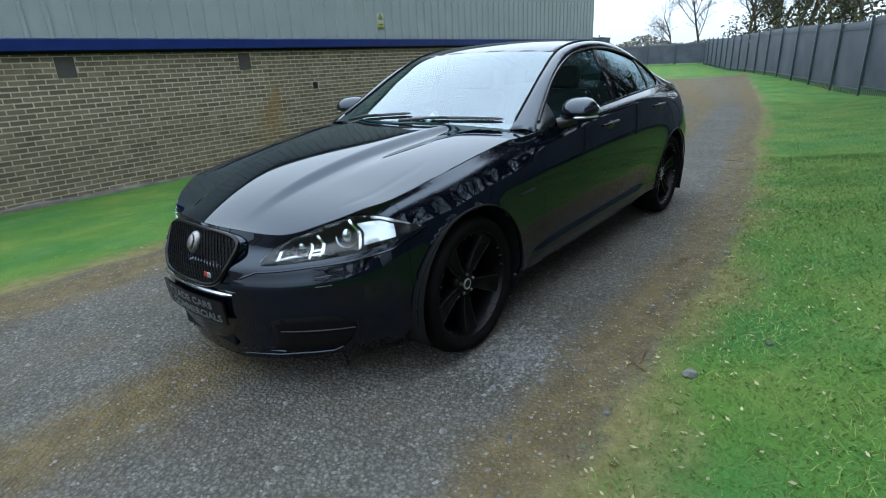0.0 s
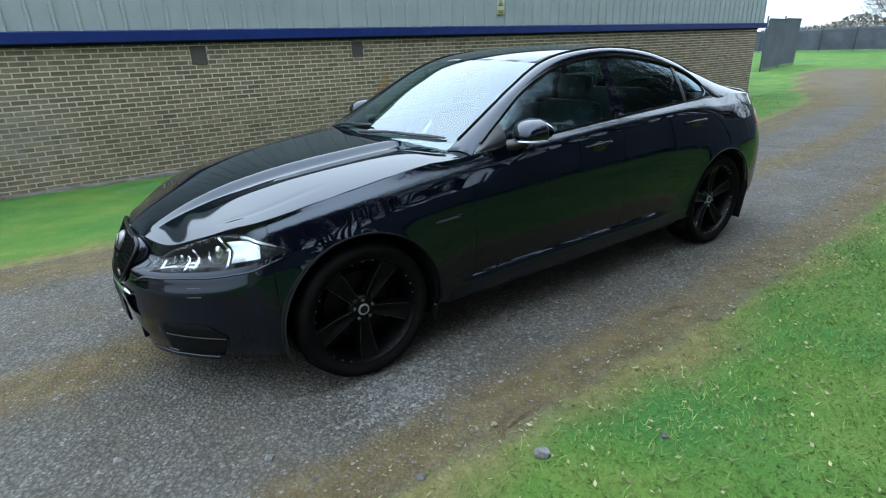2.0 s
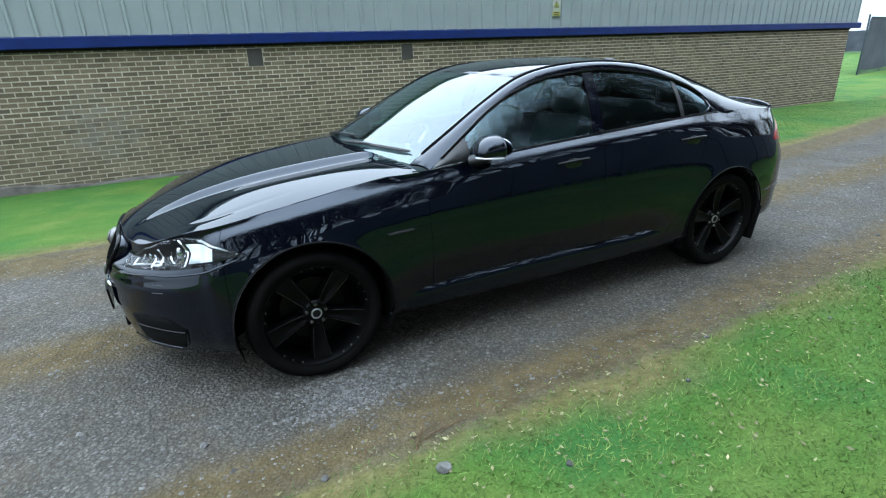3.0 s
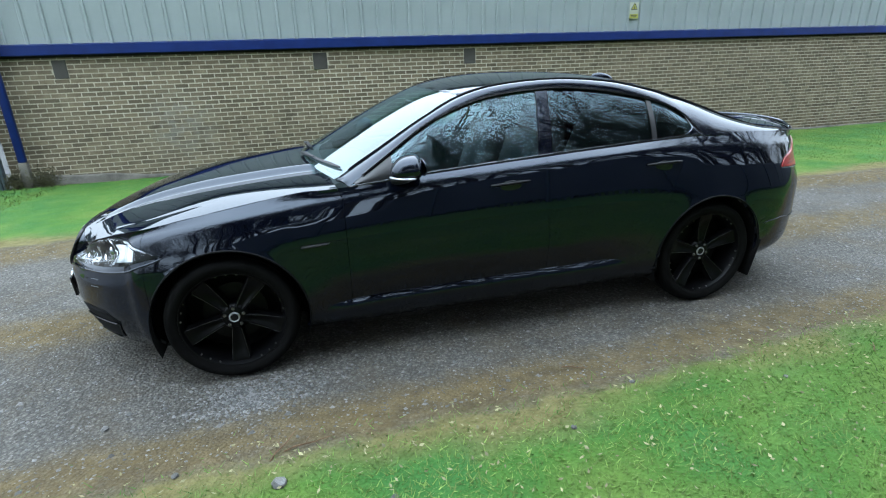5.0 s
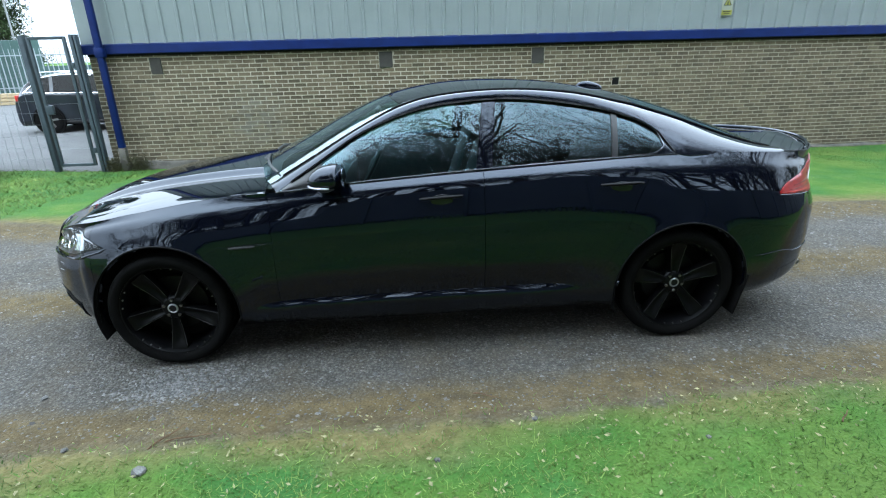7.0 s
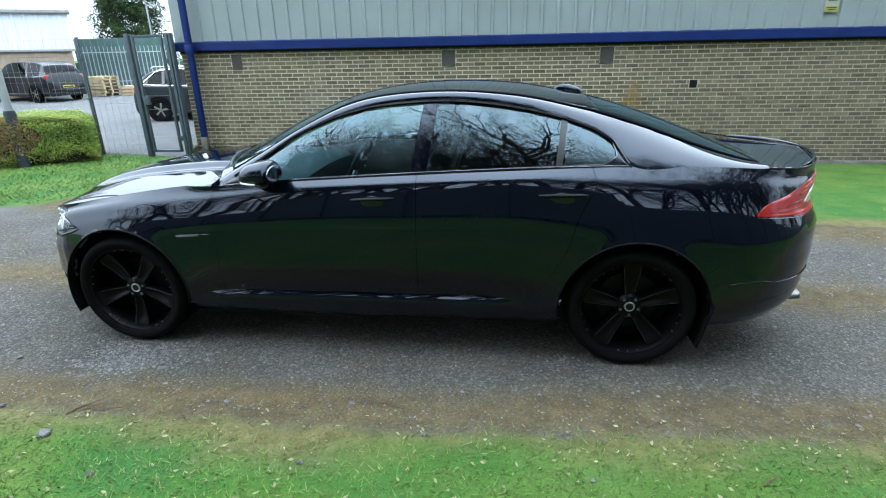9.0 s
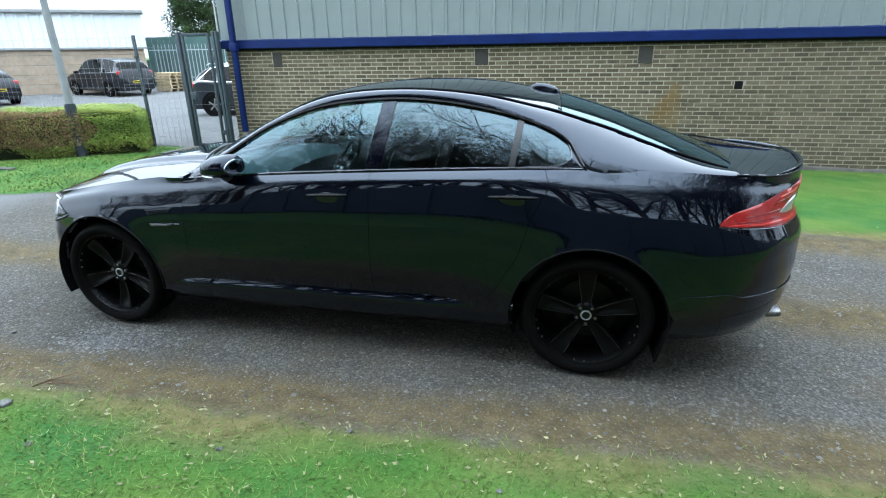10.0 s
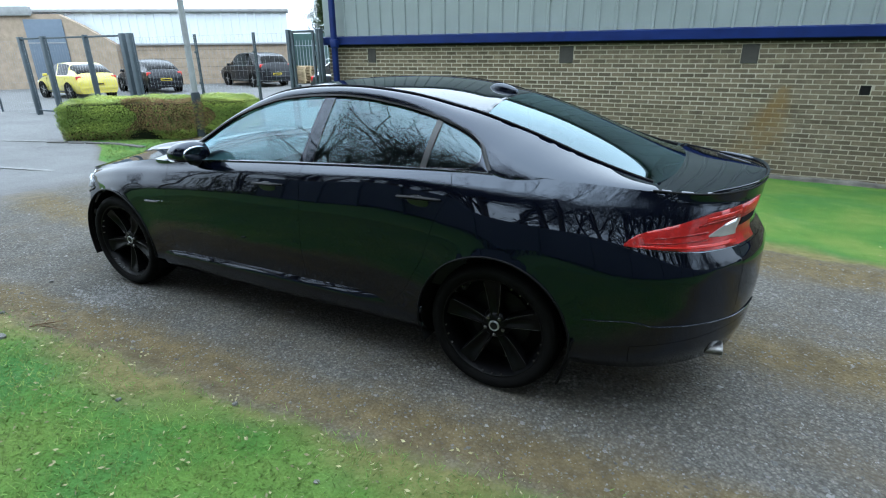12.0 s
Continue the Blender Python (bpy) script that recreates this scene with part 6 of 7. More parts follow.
# near-black block whose colour paints the shade deep between the leaves
part("hedge_core", box(HL - 0.2, HW - 0.2, HH - 0.08, 0.08, at=(0, 0, HH / 2 - 0.03)), HEDGECORE, hedge)
P = hedge_shell(120000, hrng)
brown = (P[:, 1] < -HW / 2 + 0.30) & (np.abs(P[:, 0] + 0.15 * np.sin(9 * P[:, 2]) - 0.25) < 0.85) & (P[:, 2] > 0.22) & (hrng.random(len(P)) < 0.80)
low = (P[:, 2] < 0.22) & (hrng.random(len(P)) < 0.35)
crest = P[:, 2] > HH - 0.09
soup_part("leaves", *leaf_soup(0, hrng, lambda n, r: P[~(brown | low | crest)], 0.0165), HEDGEMAT, hedge, "dark green side leaves")
soup_part("top_leaves", *leaf_soup(0, hrng, lambda n, r: P[crest & ~brown], 0.018, True), HEDGETOP, hedge, "fresh yellow-green leaves on the clipped top")
soup_part("dry_leaves", *leaf_soup(0, hrng, lambda n, r: P[brown | low], 0.0125), HEDGEDRY, hedge, "browned dry twigs and leaves")
# dark shrub at the foot of the downpipe
srng = np.random.default_rng(8)
for x, y, r, h in ((-3.80, 6.78, 0.26, 0.26), (-4.22, 6.72, 0.14, 0.22)):
    sh = thing("shrub", "small dark shrub growing against the brick wall", "shrub", pose(x, y, hz(x, y)))
    Q = srng.standard_normal((1600, 3)) * (r * 0.45, 0.07, h * 0.38) + (0, 0, h * 0.42)
    soup_part("leaves", *leaf_soup(0, srng, lambda n, q: Q[Q[:, 2] > -0.02], 0.014), SHRUB, sh)
    part("stems", tube([(0, 0, -0.03), (0.02, 0, h * 0.5), (0.06, 0.01, h)], [0.01, 0.007, 0.003], sides=5), BARK, sh)

# kerb stones by the hedge
for k in range(6):
    f = k / 5
    x, y = -8.95 + 2.1 * f, 3.28 + 0.28 * f + 0.25 * math.sin(2.5 * f)
    kb = part("kerb_stone", box(0.41, 0.12, 0.20, 0.015, at=(0, 0, 0.0)), KERBMAT)
    kb.matrix_world = pose(x, y, hz(x, y) - 0.068, 0, 0, 8 + 14 * math.cos(2.5 * f))
    tagged(kb, "weathered concrete kerb stone edging the hedge bed", "kerb", "kerb stones round the hedge")
# worn white line on the tarmac
for x, y, a, l in ((-6.4, 1.1, 12, 2.2), (-9.9, 3.0, 20, 1.5)):
    ln = part("road_line", box(l, 0.09, 0.004), LINEWHITE, smooth=False)
    ln.matrix_world = pose(x, y, hz(x, y) + 0.016, 0, 0, a)
    tagged(ln, "worn white painted line on the tarmac", "road marking", kind="structure")


# parked cars in the yard
def parked_car(name, label, m, L, W, H, stations, paint, wheels, glass_x, wr=0.31, lights="rear", rear_z=0.85, rail=None, plate=PLATEYELLOW):
    """A parked car from a row of stations (x, shoulder height, roof height, share of the width at the roof)."""
    cx = thing(name, label, "car", m, "cars parked in the yard")
    n = 8
    secs = []
    for t in [k / n for k in range(n * (len(stations) - 1) + 1)]:
        x, zs, zr, q, w = catmull(stations, t)
        w = min(w, 1.0)
        hw = W / 2 * w
        secs.append((x, [(x, 0.0, 0.24), (x, hw * 0.86, 0.22), (x, hw * 0.985, 0.36), (x, hw, 0.62), (x, hw * 0.985, zs - 0.04), (x, hw * 0.94, zs), (x, hw * (0.94 + (q - 0.94) * 0.55), zs + (zr - zs) * 0.55), (x, hw * q, zr - 0.035), (x, hw * q * 0.88, zr - 0.006), (x, hw * q * 0.45, zr + 0.008), (x, 0.0, zr + 0.012)]))
    body, panes = bmesh.new(), {}
    for s in (1, -1):
        for (xa, a), (xb, b) in zip(secs, secs[1:]):
            xm = (xa + xb) / 2
            for k in range(10):
                where = None
                if k in (5, 6):
                    for nm, x0, x1 in glass_x["side"]:
                        if x0 < xm < x1:
                            where = nm + ("_l" if s > 0 else "_r")
                if k in (7, 8, 9) and glass_x["front"][0] < xm < glass_x["front"][1]:
                    where = "windscreen"
                if k in (6, 7, 8, 9) and glass_x["rear"][0] < xm < glass_x["rear"][1]:
                    where = "rear_window"
                q4 = [(a[k]), (b[k]), (b[k + 1]), (a[k + 1])]
                target = body
                if where:
                    target = panes.setdefault(where, bmesh.new())
                vs = [target.verts.new((p[0], s * p[1], p[2])) for p in q4]
                if k == 9 or k == 0:
                    pass
                try:
                    target.faces.new(vs[::-1] if s > 0 else vs)
                except ValueError:
                    pass
    for end in (0, -1):
        pts = secs[end][1]
        loop = [body.verts.new((x, y, z)) for x, y, z in pts] + [body.verts.new((x, -y, z)) for x, y, z in reversed(pts[1:-1])]
        body.faces.new(loop)
    bmesh.ops.remove_doubles(body, verts=body.verts, dist=0.0008)
    bo = part("body", body, paint, cx, angle=35)
    for nm, g in panes.items():
        bmesh.ops.remove_doubles(g, verts=g.verts, dist=0.0008)
        part("window" if "_" in nm and nm != "rear_window" else nm, g, CARGLASS, cx, angle=60)
    for x in wheels:
        for s in (1, -1):
            part("wheel_arch", lathe([(0.0, 0), (wr + 0.055, 0), (wr + 0.06, -0.03)], n=28), UNDER, cx, m=pose(x, s * (W / 2 + 0.004), wr + 0.01) @ (Matrix() if s < 0 else pose(0, 0, 0, 0, 0, 180)))
            w = new("wheel")
            w.parent = cx
            w.matrix_local = pose(x, s * (W / 2 - 0.085), wr, 0, 10, 0 if s < 0 else 180)
            part("tyre", lathe([(wr * 0.66, -0.09), (wr * 0.80, -0.105), (wr * 0.95, -0.10), (wr, -0.07), (wr, 0.08)], n=36), RUBBER, w)
            part("rim", lathe([(wr * 0.66, -0.09), (wr * 0.62, -0.085), (wr * 0.58, -0.05), (0.0, -0.04)], n=30), LAMPBLACK, w)
            for k in range(5):
                part("spoke", box(wr * 0.20, 0.03, wr * 0.62, 0.01, at=(0, -0.075, wr * 0.33)), STEEL, w, m=Matrix.Rotation(2 * math.pi * k / 5, 4, "Y"))
            part("hub", lathe([(0.0, -0.1), (wr * 0.14, -0.098), (wr * 0.18, -0.07)], n=16), STEEL, w)
    xr = stations[-1][0]
    hwr = W / 2 * stations[-2][4]
    for s in (1, -1):
        part("tail_light", box(0.10, 0.20, 0.17, 0.03, at=(xr - 0.10, s * (hwr - 0.10), rear_z)), REDBRIGHT, cx, "red tail light")
        part("headlight", box(0.24, 0.26, 0.12, 0.04, at=(stations[1][0] - 0.02, s * (W / 2 * stations[1][4] - 0.15), 0.64)), WHITELAMP, cx, "clear headlight")
        part("door_mirror", box(0.12, 0.18, 0.12, 0.03, at=(glass_x["side"][0][1] + 0.10, s * (W / 2 + 0.07), stations[3][1] + 0.05)), paint, cx)
        for x in glass_x["lines"]:
            part("shut_line", box(0.006, 0.006, 0.50, at=(x, s * (W / 2 * 0.998), 0.62)), UNDER, cx, smooth=False)
        part("sill_trim", box(L * 0.5, 0.02, 0.06, 0.008, at=(sum(wheels) / 2, s * W / 2 * 0.99, 0.30)), TRIM, cx)
        if rail is not None:
            x0, x1, zr = rail
            line = []
            for t in span(3.1, 7.2, 24):
                x, zs, zr_, q, w = catmull(stations, t)
                line.append((x, s * (W / 2 * min(w, 1.0) * 0.945 + 0.004), zs + 0.004))
            x, zs, zr_, q, w = catmull(stations, 6.6)
            hw = W / 2 * min(w, 1.0)
            line.append((x, s * (hw * (0.94 + (q - 0.94) * 0.55) + 0.006), zs + (zr_ - zs) * 0.55))
            for t in span(6.2, 4.4, 10):
                x, zs, zr_, q, w = catmull(stations, t)
                line.append((x, s * (W / 2 * min(w, 1.0) * (q + 0.012) + 0.004), zr_ - 0.06))
            part("window_line", tube(line, 0.016, sides=6), CHROME, cx, "silver line round the side windows")
            part("roof_bar", tube([(x0, s * W * 0.33, zr), (x0 + 0.1, s * W * 0.33, zr + 0.05), (x1 - 0.1, s * W * 0.33, zr + 0.05), (x1, s * W * 0.33, zr)], 0.014, sides=8), SILVER, cx)
    part("rear_bumper", box(0.14, W * 0.86, 0.20, 0.05, at=(xr - 0.06, 0, 0.44)), paint, cx)
    part("number_plate", box(0.012, 0.50, 0.11, 0.003, at=(xr + 0.022, 0, 0.60)), plate, cx, "yellow plate with a dark bar")
    part("plate_bar", box(0.004, 0.40, 0.05, at=(xr + 0.030, 0, 0.60)), LAMPBLACK, cx, smooth=False)
    part("cabin", box(L * 0.40, W * 0.70, 0.35, 0.05, at=(sum(wheels) / 2 + 0.1, 0, 0.72)), UNDER, cx)
    return cx


CARGLASS = glass("dark_car_glass", (0.06, 0.07, 0.07), 0.012)
YELLOWPAINT = mat("yellow_car_paint", (0.40, 0.34, 0.045), rough=0.35, spread=0.05, coat=0.8)
GREYPAINT = mat("dark_grey_car_paint", (0.0040, 0.0048, 0.0075), rough=0.35, spread=0.08, coat=0.7, spec=0.1)
BLACKPAINT = mat("black_car_paint", (0.0024, 0.0028, 0.0046), rough=0.35, spread=0.08, coat=0.6, spec=0.1)
NAVYPAINT = mat("navy_car_paint", (0.0060, 0.0085, 0.0140), rough=0.35, spread=0.08, coat=0.8, spec=0.2)

HATCH = [(-0.72, 0.55, 0.60, 0.86, 0.80), (-0.60, 0.68, 0.72, 0.86, 0.92), (-0.1, 0.82, 0.86, 0.85, 0.99), (0.45, 0.92, 0.98, 0.84, 1.0), (1.05, 0.95, 1.38, 0.76, 1.0), (1.7, 0.96, 1.46, 0.75, 1.0), (2.4, 0.97, 1.42, 0.74, 0.99), (2.95, 0.98, 1.20, 0.76, 0.96), (3.18, 0.88, 0.95, 0.82, 0.93), (3.26, 0.72, 0.76, 0.86, 0.90)]
MPV = [(-0.92, 0.60, 0.66, 0.86, 0.80), (-0.80, 0.76, 0.82, 0.86, 0.93), (-0.3, 0.92, 0.98, 0.85, 0.99), (0.2, 1.0, 1.10, 0.83, 1.0), (0.85, 1.02, 1.53, 0.76, 1.0), (1.6, 1.03, 1.635, 0.75, 1.0), (2.6, 1.04, 1.62, 0.74, 0.99), (3.25, 1.05, 1.50, 0.73, 0.97), (3.50, 1.02, 1.16, 0.80, 0.95), (3.58, 0.80, 0.86, 0.86, 0.92)]
SUVS = [(-0.90, 0.66, 0.72, 0.86, 0.82), (-0.78, 0.86, 0.92, 0.86, 0.94), (-0.2, 1.0, 1.05, 0.85, 0.99), (0.45, 1.06, 1.12, 0.84, 1.0), (1.1, 1.08, 1.56, 0.76, 1.0), (1.8, 1.10, 1.67, 0.75, 1.0), (2.6, 1.12, 1.62, 0.74, 0.99), (3.15, 1.14, 1.42, 0.76, 0.97), (3.42, 1.0, 1.06, 0.84, 0.95), (3.50, 0.82, 0.86, 0.88, 0.92)]
YAW_W = math.degrees(math.atan2(-3.9, -6.0))


def set_down(x, y, yaw):
    return pose(x, y, hz(x, y), 0, 0, yaw)


WIN3 = {"side": [("a", 0.55, 1.45), ("b", 1.52, 2.45)], "front": (0.47, 1.06), "rear": (2.52, 3.12), "lines": (0.55, 1.48, 2.3)}
parked_car("hatchback", "bright yellow hatchback with a black roof line parked in the yard", set_down(-23.3, 11.3, -6), 3.95, 1.71, 1.46, HATCH, YELLOWPAINT, (0.0, 2.46), WIN3)
parked_car("hatchback", "black hatchback with red tail lights parked in the yard", set_down(-22.6, 14.5, -14), 3.95, 1.69, 1.46, HATCH, BLACKPAINT, (0.0, 2.46), WIN3)
parked_car("people_carrier", "dark grey people carrier parked beside the brick wall", set_down(-20.35, 19.1, -15), 4.47, 1.80, 1.63, MPV, GREYPAINT, (0.0, 2.70), {"side": [("a", 0.35, 1.25), ("b", 1.32, 2.25), ("c", 2.32, 3.15)], "front": (0.22, 0.90), "rear": (3.28, 3.50), "lines": (0.5, 1.3, 2.3)}, rear_z=1.0)
parked_car("sport_utility_car", "dark blue-black sport utility car with silver roof bars and window line", set_down(-5.95, 12.85, 187) @ Matrix.Scale(0.93, 4), 4.40, 1.82, 1.67, SUVS, NAVYPAINT, (0.0, 2.66), {"side": [("a", 0.62, 1.5), ("b", 1.57, 2.45), ("c", 2.5, 2.95)], "front": (0.5, 1.12), "rear": (2.7, 3.25), "lines": (0.6, 1.53, 2.4)}, wr=0.36, rear_z=1.0, rail=(1.1, 2.9, 1.64))


# far white building
wb = thing("white_warehouse", "white clad warehouse on a low pinkish brick base", "building", pose(-19.05, 21.35, 0, 0, 0, YAW_W))
# local x runs along the wall to the far end, local y towards the yard is negative
gz0 = hz(-20, 19.5)
part("brick_base", box(24, 0.3, 2.3, at=(12, -0.0, gz0 + 1.0)), FARBRICK, wb, "pinkish buff brick base", smooth=False)
prof = []
x = -0.2
while x < 24.2:
    prof += [(x, 0.0), (x + 0.3, 0.0), (x + 0.33, 0.045), (x + 0.42, 0.045)]
    x += 0.45
bm = bmesh.new()
lo = [bm.verts.new((a, b + 0.20, gz0 + 2.05)) for a, b in prof]
hi = [bm.verts.new((a, b + 0.20, 3.75)) for a, b in prof]
for k in range(len(prof) - 1):
    bm.faces.new((lo[k], lo[k + 1], hi[k + 1], hi[k]))
part("cladding", bm, WHITECLAD, wb, "white corrugated cladding", smooth=False)
part("sill_flashing", box(24.4, 0.10, 0.10, 0.01, at=(12, 0.22, gz0 + 2.10)), POLE, wb)
part("gutter", box(24.6, 0.30, 0.16, 0.02, at=(12, 0.24, 3.80)), POLE, wb)
bm = box(0.2, 16, 3.9, at=(0.1, -8, gz0 + 1.85))
for v in bm.verts:
    v.co.x -= 0.30 * v.co.y
part("end_wall", bm, WHITECLAD, wb, smooth=False)
bm = box(24.6, 16.5, 0.15, at=(12, -8.2, 4.6), turn=Matrix.Rotation(radians(-6), 4, "X"))
for v in bm.verts:
    v.co.x -= 0.30 * v.co.y
part("roof_slope", bm, WHITECLAD, wb, smooth=False)
# brick annex with a door
bm = bmesh.new()
out = [(8.8, gz0 - 0.2), (19.5, gz0 - 0.2), (19.5, 3.6), (11.4, 3.6), (10.4, 3.1), (8.8, 2.1)]
for y in (0.55, 0.95):
    vs = [bm.verts.new((x, y, z)) for x, z in out]
    bm.faces.new(vs if y > 0.6 else vs[::-1])
bm.verts.ensure_lookup_table()
for k in range(6):
    a, b = k, (k + 1) % 6
    bm.faces.new((bm.verts[a], bm.verts[b], bm.verts[6 + b], bm.verts[6 + a]))
part("brick_annex", bm, FARBRICK, wb, "brick annex with a sloping wing wall", smooth=False)
part("annex_fascia", box(7.0, 0.3, 0.45, 0.02, at=(16.2, 0.95, 3.75)), POLE, wb, "pale grey fascia")
door = part("yard_door", box(1.9, 0.08, 3.4, 0.01, at=(12.2, 0.98, gz0 + 1.65)), GREYDOOR, wb, "tall grey-blue door")
part("door_seam", box(0.02, 0.02, 2.2, at=(12.2, 1.03, gz0 + 1.1)), UNDER, door, smooth=False)
part("door_transom", box(1.9, 0.03, 0.05, at=(12.2, 1.03, gz0 + 2.2)), POLE, door, smooth=False)
part("wall_lamp", box(0.25, 0.18, 0.12, 0.03, at=(16.0, 1.05, 3.1)), POLE, wb)
for dz in (0.45, 0.9, 1.35, 1.8):
    part("brick_course_band", box(23.8, 0.012, 0.012, at=(12, 0.153, gz0 + dz)), KERBMAT, wb, smooth=False)

# green sheet fence with pale palisade beyond the yard, and pallets
gf = thing("palisade_fence", "green sheet fence with pale palisade pales above", "fence", pose(-20.3, 23.5, 0, 0, 0, 10))
part("sheet", box(26, 0.05, 1.5, at=(12.5, 0, 0.75 + gz0)), GREENSHEET, gf, "green sheeting", smooth=False)
part("high_sheet", box(5.0, 0.06, 2.6, at=(1.8, 0.6, 1.4 + gz0)), GREENSHEET, gf, smooth=False)
pale = None
for k in range(120):
    m = pose(0.1 + 0.21 * k, -0.06, gz0 + 1.25)
    if pale is None:
        bm = box(0.07, 0.012, 2.1, 0.0)
        for v in bm.verts:
            if v.co.z > 0:
                v.co.x *= 0.35
        pale = part("pale", bm, PALISADE, gf, m=m, smooth=False).data
    else:
        put("pale", pale, gf, m)
for z in (0.55, 2.0):
    part("rail", box(25.5, 0.04, 0.05, at=(12.5, -0.03, z + gz0)), PALISADE, gf, smooth=False)


def pallet(m, label):
    p = thing("pallet", label, "pallet", m, "pallets stacked in the yard")
    for k in range(7):
        part("deck_board", box(0.10, 0.80, 0.02, 0.003, at=(-0.55 + 0.183 * k, 0, 0.135)), WOOD, p, smooth=False)
    for y in (-0.35, 0, 0.35):
        part("bearer", box(1.2, 0.09, 0.10, 0.003, at=(0, y, 0.06)), WOOD, p, smooth=False)


for k in range(6):
    pallet(pose(-17.2 + 0.02 * (k % 3), 20.6, hz(-17.2, 20.6) + 0.15 * k, 0, 0, -20 + 3 * (k % 2)), "worn wooden pallet in a low stack")
for k in range(3):
    pallet(pose(-15.6, 20.8, hz(-15.6, 20.8) + 0.15 * k, 0, 0, 4 + 5 * k), "worn wooden pallet in a low stack")

# ---- screen fence along the verge and trees behind it ----
FENCELINE = [(-12.0, -13.6), (0.0, -9.1), (12.0, -4.6), (20.0, -1.6), (42.0, 6.7), (56.0, 12.0)]


def screen_fence(a, b, n_panels, label, top=2.25):
    dx, dy = b[0] - a[0], b[1] - a[1]
    ln = math.hypot(dx, dy)
    f = thing("screen_fence", label, "fence", pose(a[0], a[1], 0, 0, 0, math.degrees(math.atan2(dy, dx))))
    w = ln / n_panels
    cz, sz = math.cos(math.atan2(dy, dx)), math.sin(math.atan2(dy, dx))
    for k in range(n_panels):
        gx0, gy0 = a[0] + cz * w * (k + 0.5), a[1] + sz * w * (k + 0.5)
        g = hz(gx0, gy0)
        bm = bmesh.new()
        cols = []
        for q in range(9):
            x = w * k + w * q / 8
            wob = 0.02 * math.sin(3.1 * q + k)
            cols.append([bm.verts.new((x, yy + wob * (zz > g + 0.4), zz)) for yy, zz in ((0.0, g + 0.18), (0.0, g + 0.9), (0.0, g + top - 0.15), (-0.012, g + top - 0.10), (-0.05, g + top))])
        for p, q in zip(cols, cols[1:]):
            for j in range(4):
                bm.faces.new((p[j], q[j], q[j + 1], p[j + 1]))
        part("panel", bm, SCREENPANEL, f, "slate grey sheet panel")
        part("post", box(0.07, 0.07, top + 0.25, 0.008, at=(w * k, 0.05, g + top / 2)), DARKSTEEL, f)
        part("top_wire", box(w, 0.012, 0.02, at=(w * (k + 0.5), 0.03, g + top - 0.22)), DARKSTEEL, f, smooth=False)
        part("base_rail", box(w, 0.03, 0.04, at=(w * (k + 0.5), 0.03, g + 0.20)), DARKSTEEL, f, smooth=False)
        bm = bmesh.new()
        for q in range(int(w / 0.14)):
            box(0.035, 0.012, 0.24, at=(w * k + 0.07 + 0.14 * q, 0.0, g + 0.10), bm=bm)
        part("base_grille", bm, DARKSTEEL, f, smooth=False)


for (a, b) in zip(FENCELINE, FENCELINE[1:]):
    screen_fence(a, b, max(2, round(math.hypot(b[0] - a[0], b[1] - a[1]) / 2.6)), "slate grey screen fence with dark steel posts")
screen_fence((56.0, 12.0), (60.0, 46.0), 12, "grey screen fence across the far field", 2.0)
screen_fence((31.5, 12.9), (38.0, 14.1), 2, "grey screen panels beside the warehouse end", 2.75)


